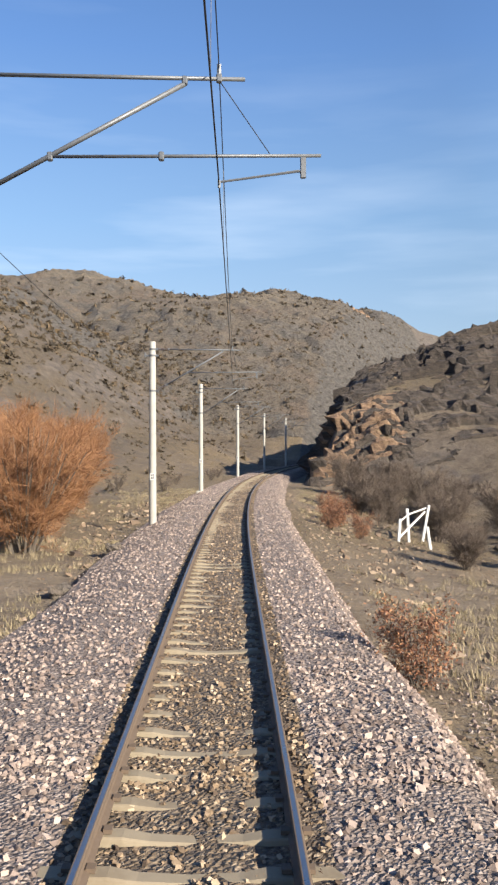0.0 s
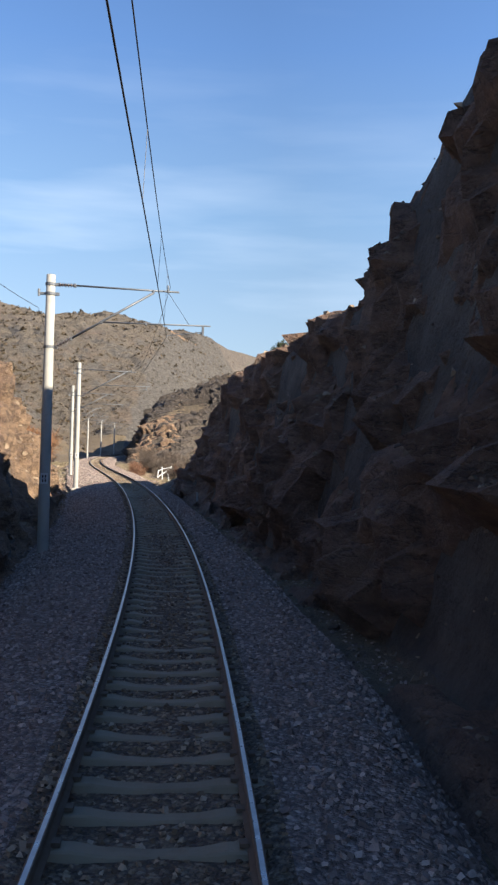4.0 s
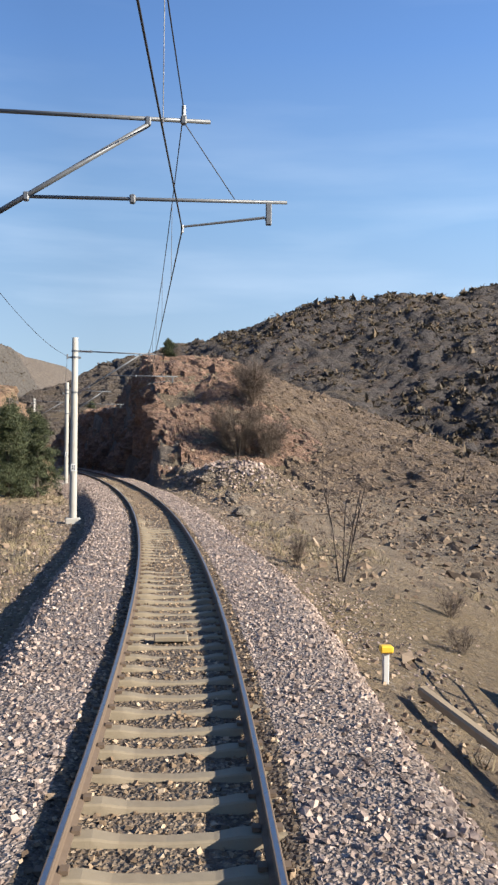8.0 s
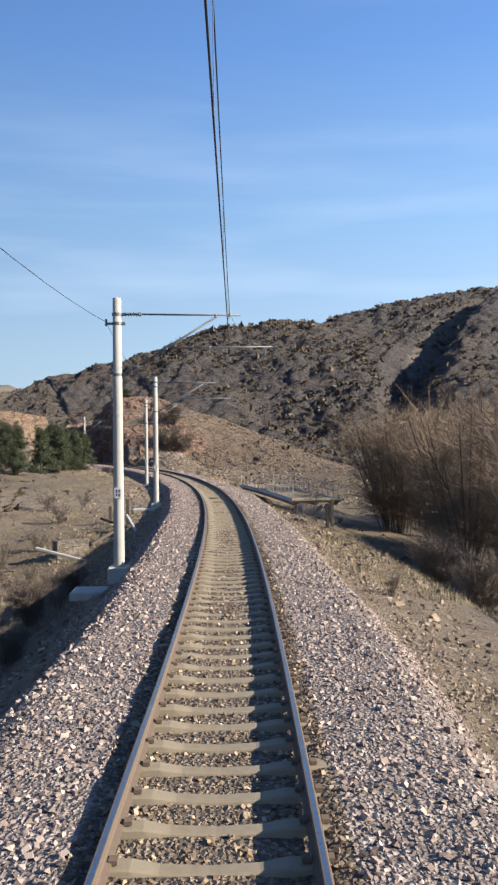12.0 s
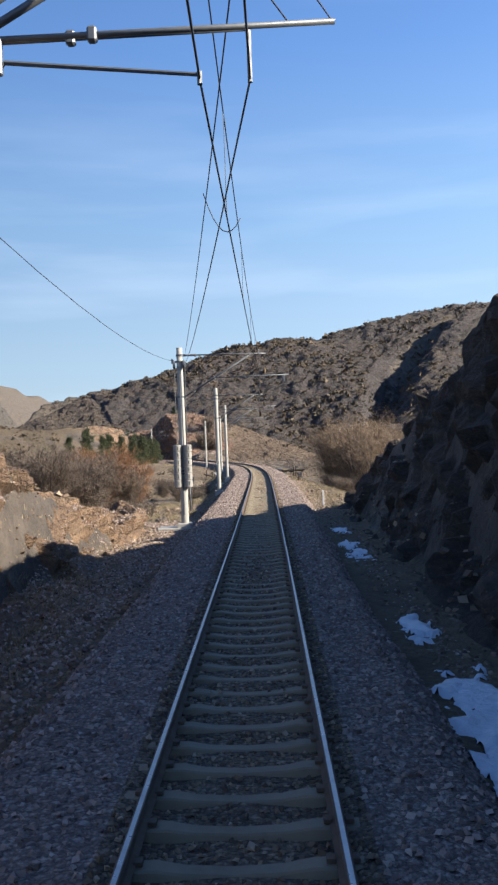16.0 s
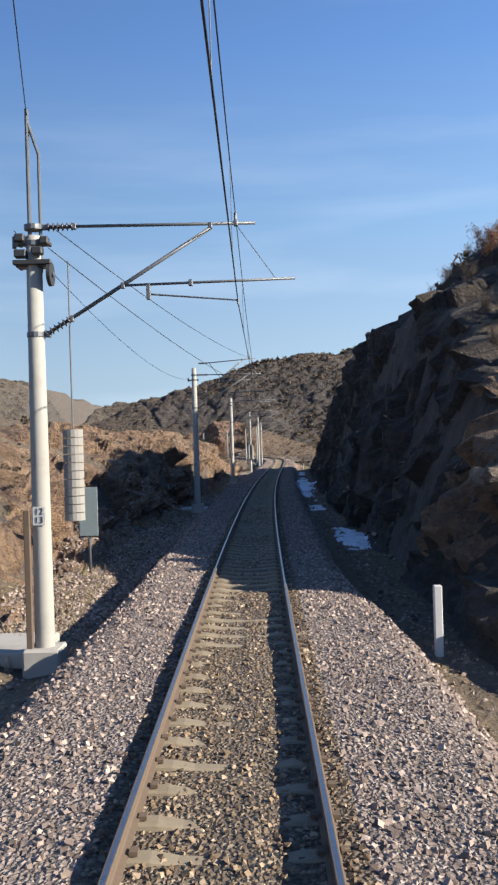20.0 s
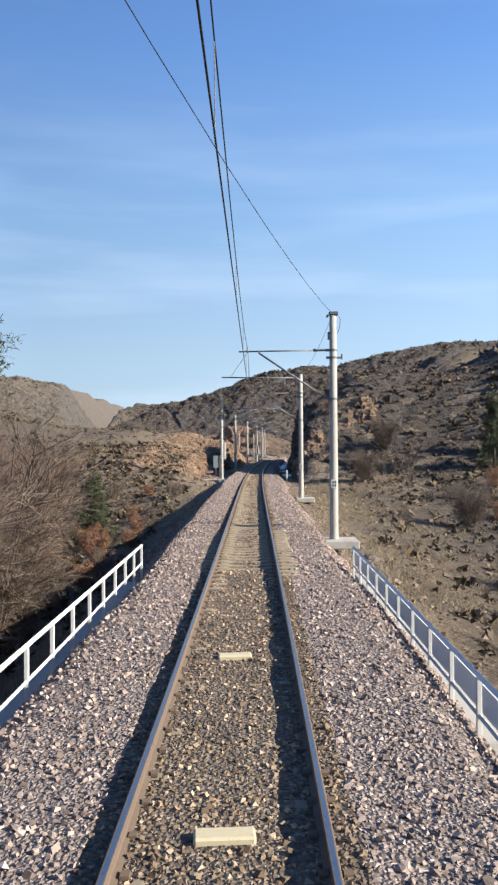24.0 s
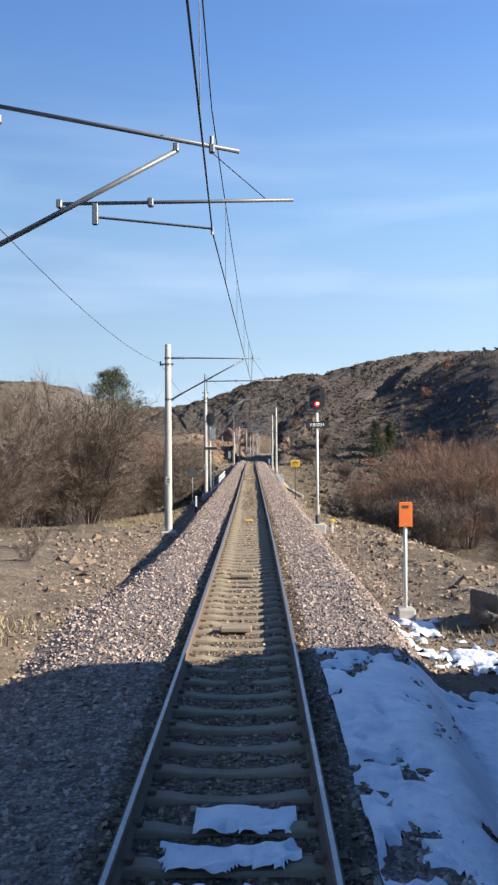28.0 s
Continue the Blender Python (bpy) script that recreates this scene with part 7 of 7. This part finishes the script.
rusty = bare_shrub("oak_shrub", 2.7, 1.3, 14, 9, 6, M_TWIG, "oak shrub with withered rust brown leaves", "shrub", 451, M_RUST_LEAF, 3600, 0.11)
plant(rusty, [(159, 8.2, 0.6), (166.5, 9.0, 0.7), (179.5, 10.4, 0.7), (478, 6.2, 0.85), (481.5, 7.0, 0.95), (474.5, 6.6, 0.7), (484, 5.4, 0.7), (497.3, 3.05, 0.78), (527.2, 4.8, 0.85), (531, 5.6, 0.9), (524.5, 6.0, 0.7), (535, 5.2, 0.85), (487.5, 7.8, 1.0), (491, 9.5, 1.1), (486, 11, 1.0), (494, 8.6, 0.8), (107, -8, 0.9), (113, -9.5, 0.9), (110, -6.6, 0.6), (116.5, -7.2, 0.6), (124, -8.5, 0.7), (137, -9, 0.6), (104, 15, 0.8), (122, 17, 0.8), (131, 22, 0.9), (101, -7.4, 0.7), (270, 12.5, 0.8), (266, 10, 0.7), (135, 20, 1.0), (150, 24, 1.1), (160, 34, 1.3), (120, 27, 1.0), (170, 40, 1.4), (142, 32, 1.2)], "oak shrubs", 9)

pine_a = pine(5.2, 3.0, 461, "young dark green pine on the bank", 0.05)
plant(pine_a, [(394.0, -5.3, 1.05), (385, -12, 1.2), (380, -15, 1.1), (390, -16, 1.25), (376, -19, 1.2), (388, -21, 1.3), (383, -25, 1.2), (402.0, -6.2, 0.8), (392.2, -6.9, 1.1), (398.6, -6.4, 1.0), (388, -9.5, 1.15), (397, -9.6, 1.2), (391, -8.4, 1.0), (400, -8.0, 1.05), (277, 11.2, 1.05), (281.5, 13.0, 1.1), (272.5, 13.0, 0.95), (285, 16.0, 1.1), (263, -13.5, 0.8), (268, -16, 0.9), (114.5, -9.6, 0.9), (116, -15, 0.8), (142, 22, 1.2), (146, 25, 1.0), (70, 24, 1.0), (128, -12, 0.7), (75, 27, 1.1), (300, -16, 0.7)], "young pines", 10)
juniper = pine(2.2, 2.3, 465, "squat dark juniper on top of the rock", 0.02, 8)
plant(juniper, [(424.0, 8.2, 0.78), (424.9, 9.2, 0.6), (456.5, 7.2, 1.0)], "junipers", 12)
pine_b = pine(15.5, 9.0, 473, "tall old pine with an open crown", 0.56, 7)
plant(pine_b, [(117.5, -20.3, 1.22)], "tall pines", 11)


def scrub():
    """Low dry bushes strewn over the hills."""
    rng = np.random.default_rng(31)
    n = 62000
    s = rng.uniform(-10, 900, n)
    d = (9 + rng.gamma(1.4, 70, n)) * rng.choice([-1, 1], n)
    # where the slopes turn to the track they are seen best
    for k, (a, b, near, deep, side) in enumerate(((470, 690, 40, 95, 1), (60, 260, 6, 22, 1), (655, 850, -60, 75, -1), (470, 700, 15, 70, -1), (60, 420, 10, 60, -1))):
        i = slice(k * 8500, (k + 1) * 8500)
        s[i], d[i] = rng.uniform(a, b, 8500), side * (near + rng.gamma(1.7, deep / 1.7, 8500))
    s[42500:47500], d[42500:47500] = rng.uniform(85, 165, 5000), -5.5 - rng.gamma(1.6, 9, 5000)
    keep = (fbm(flat3(s, d), 30, 3, 71) + 0.35 * rng.normal(0, 1, n) > -0.35) & (abs(d) < 320)
    keep &= ~((abs(d) < 8) & (((s > 395) & (s < 470)) | ((s > 145) & (s < 250))))
    keep &= ~((d > 0) & (d < 26) & (s > 340) & (s < 470))
    s, d = s[keep], d[keep]
    z = top_of(s, d, HILLS)
    size = np.clip(rng.gamma(3.0, 0.27, len(s)), 0.25, 2.6) * np.interp(abs(d), [9, 50, 120], [0.42, 0.8, 1.45])
    m = 12
    c = np.repeat(on(s, d, z), m, axis=0)
    k = np.repeat(size, m)[:, None]
    way = rng.normal(0, 1, c.shape)
    way /= np.linalg.norm(way, axis=1)[:, None]
    way[:, 2] = abs(way[:, 2])
    a = c + way * k * rng.uniform(0.25, 0.6, k.shape)
    u, w = rng.normal(0, 0.2, c.shape) * k, rng.normal(0, 0.2, c.shape) * k
    v = np.stack([a + u, a + w, a - (u + w) * 0.8], 1).reshape(-1, 3)
    f = np.arange(len(v)).reshape(-1, 3)
    tagged(mesh_object("hill_scrub", v, f, M_SCRUB, False), "low dry scrub scattered over the hills", "scrub", kind="stuff")


def grass():
    """Dry tufts beside the track."""
    rng = np.random.default_rng(37)
    n = 44000
    s = rng.uniform(-6, 560, n)
    d = (3.5 + rng.gamma(1.5, 2.6, n)) * rng.choice([-1, 1], n)
    q = flat3(s, d)
    keep = (fbm(q, 6, 3, 81) > 0.0) & (abs(d) < 20)
    keep &= ~(((d > 0) & (abs(d) < 9)) & (((s > 405) & (s < 480)) | ((s > 150) & (s < 245)) | (s < 6)))
    s, d = s[keep], d[keep]
    m = 11
    c = np.repeat(on(s, d, ground_z(s, d) - 0.02), m, axis=0) + np.concatenate([rng.normal(0, 0.09, (len(s) * m, 2)), np.zeros((len(s) * m, 1))], 1)
    h = np.repeat(rng.uniform(0.07, 0.27, len(s)), m) * rng.uniform(0.6, 1.2, len(c))
    lean2 = rng.normal(0, 0.35, (len(c), 2)) * h[:, None]
    w = rng.normal(0, 1, (len(c), 2))
    w = w / np.linalg.norm(w, axis=1)[:, None] * 0.012
    a, b = c.copy(), c.copy()
    a[:, :2] += w
    b[:, :2] -= w
    t = c + np.concatenate([lean2, h[:, None]], 1)
    v = np.stack([a, b, t], 1).reshape(-1, 3)
    tagged(mesh_object("dry_grass", v, np.arange(len(v)).reshape(-1, 3), M_DRY_GRASS, False), "tufts of dry straw coloured grass", "grass", kind="stuff")


scrub()
grass()
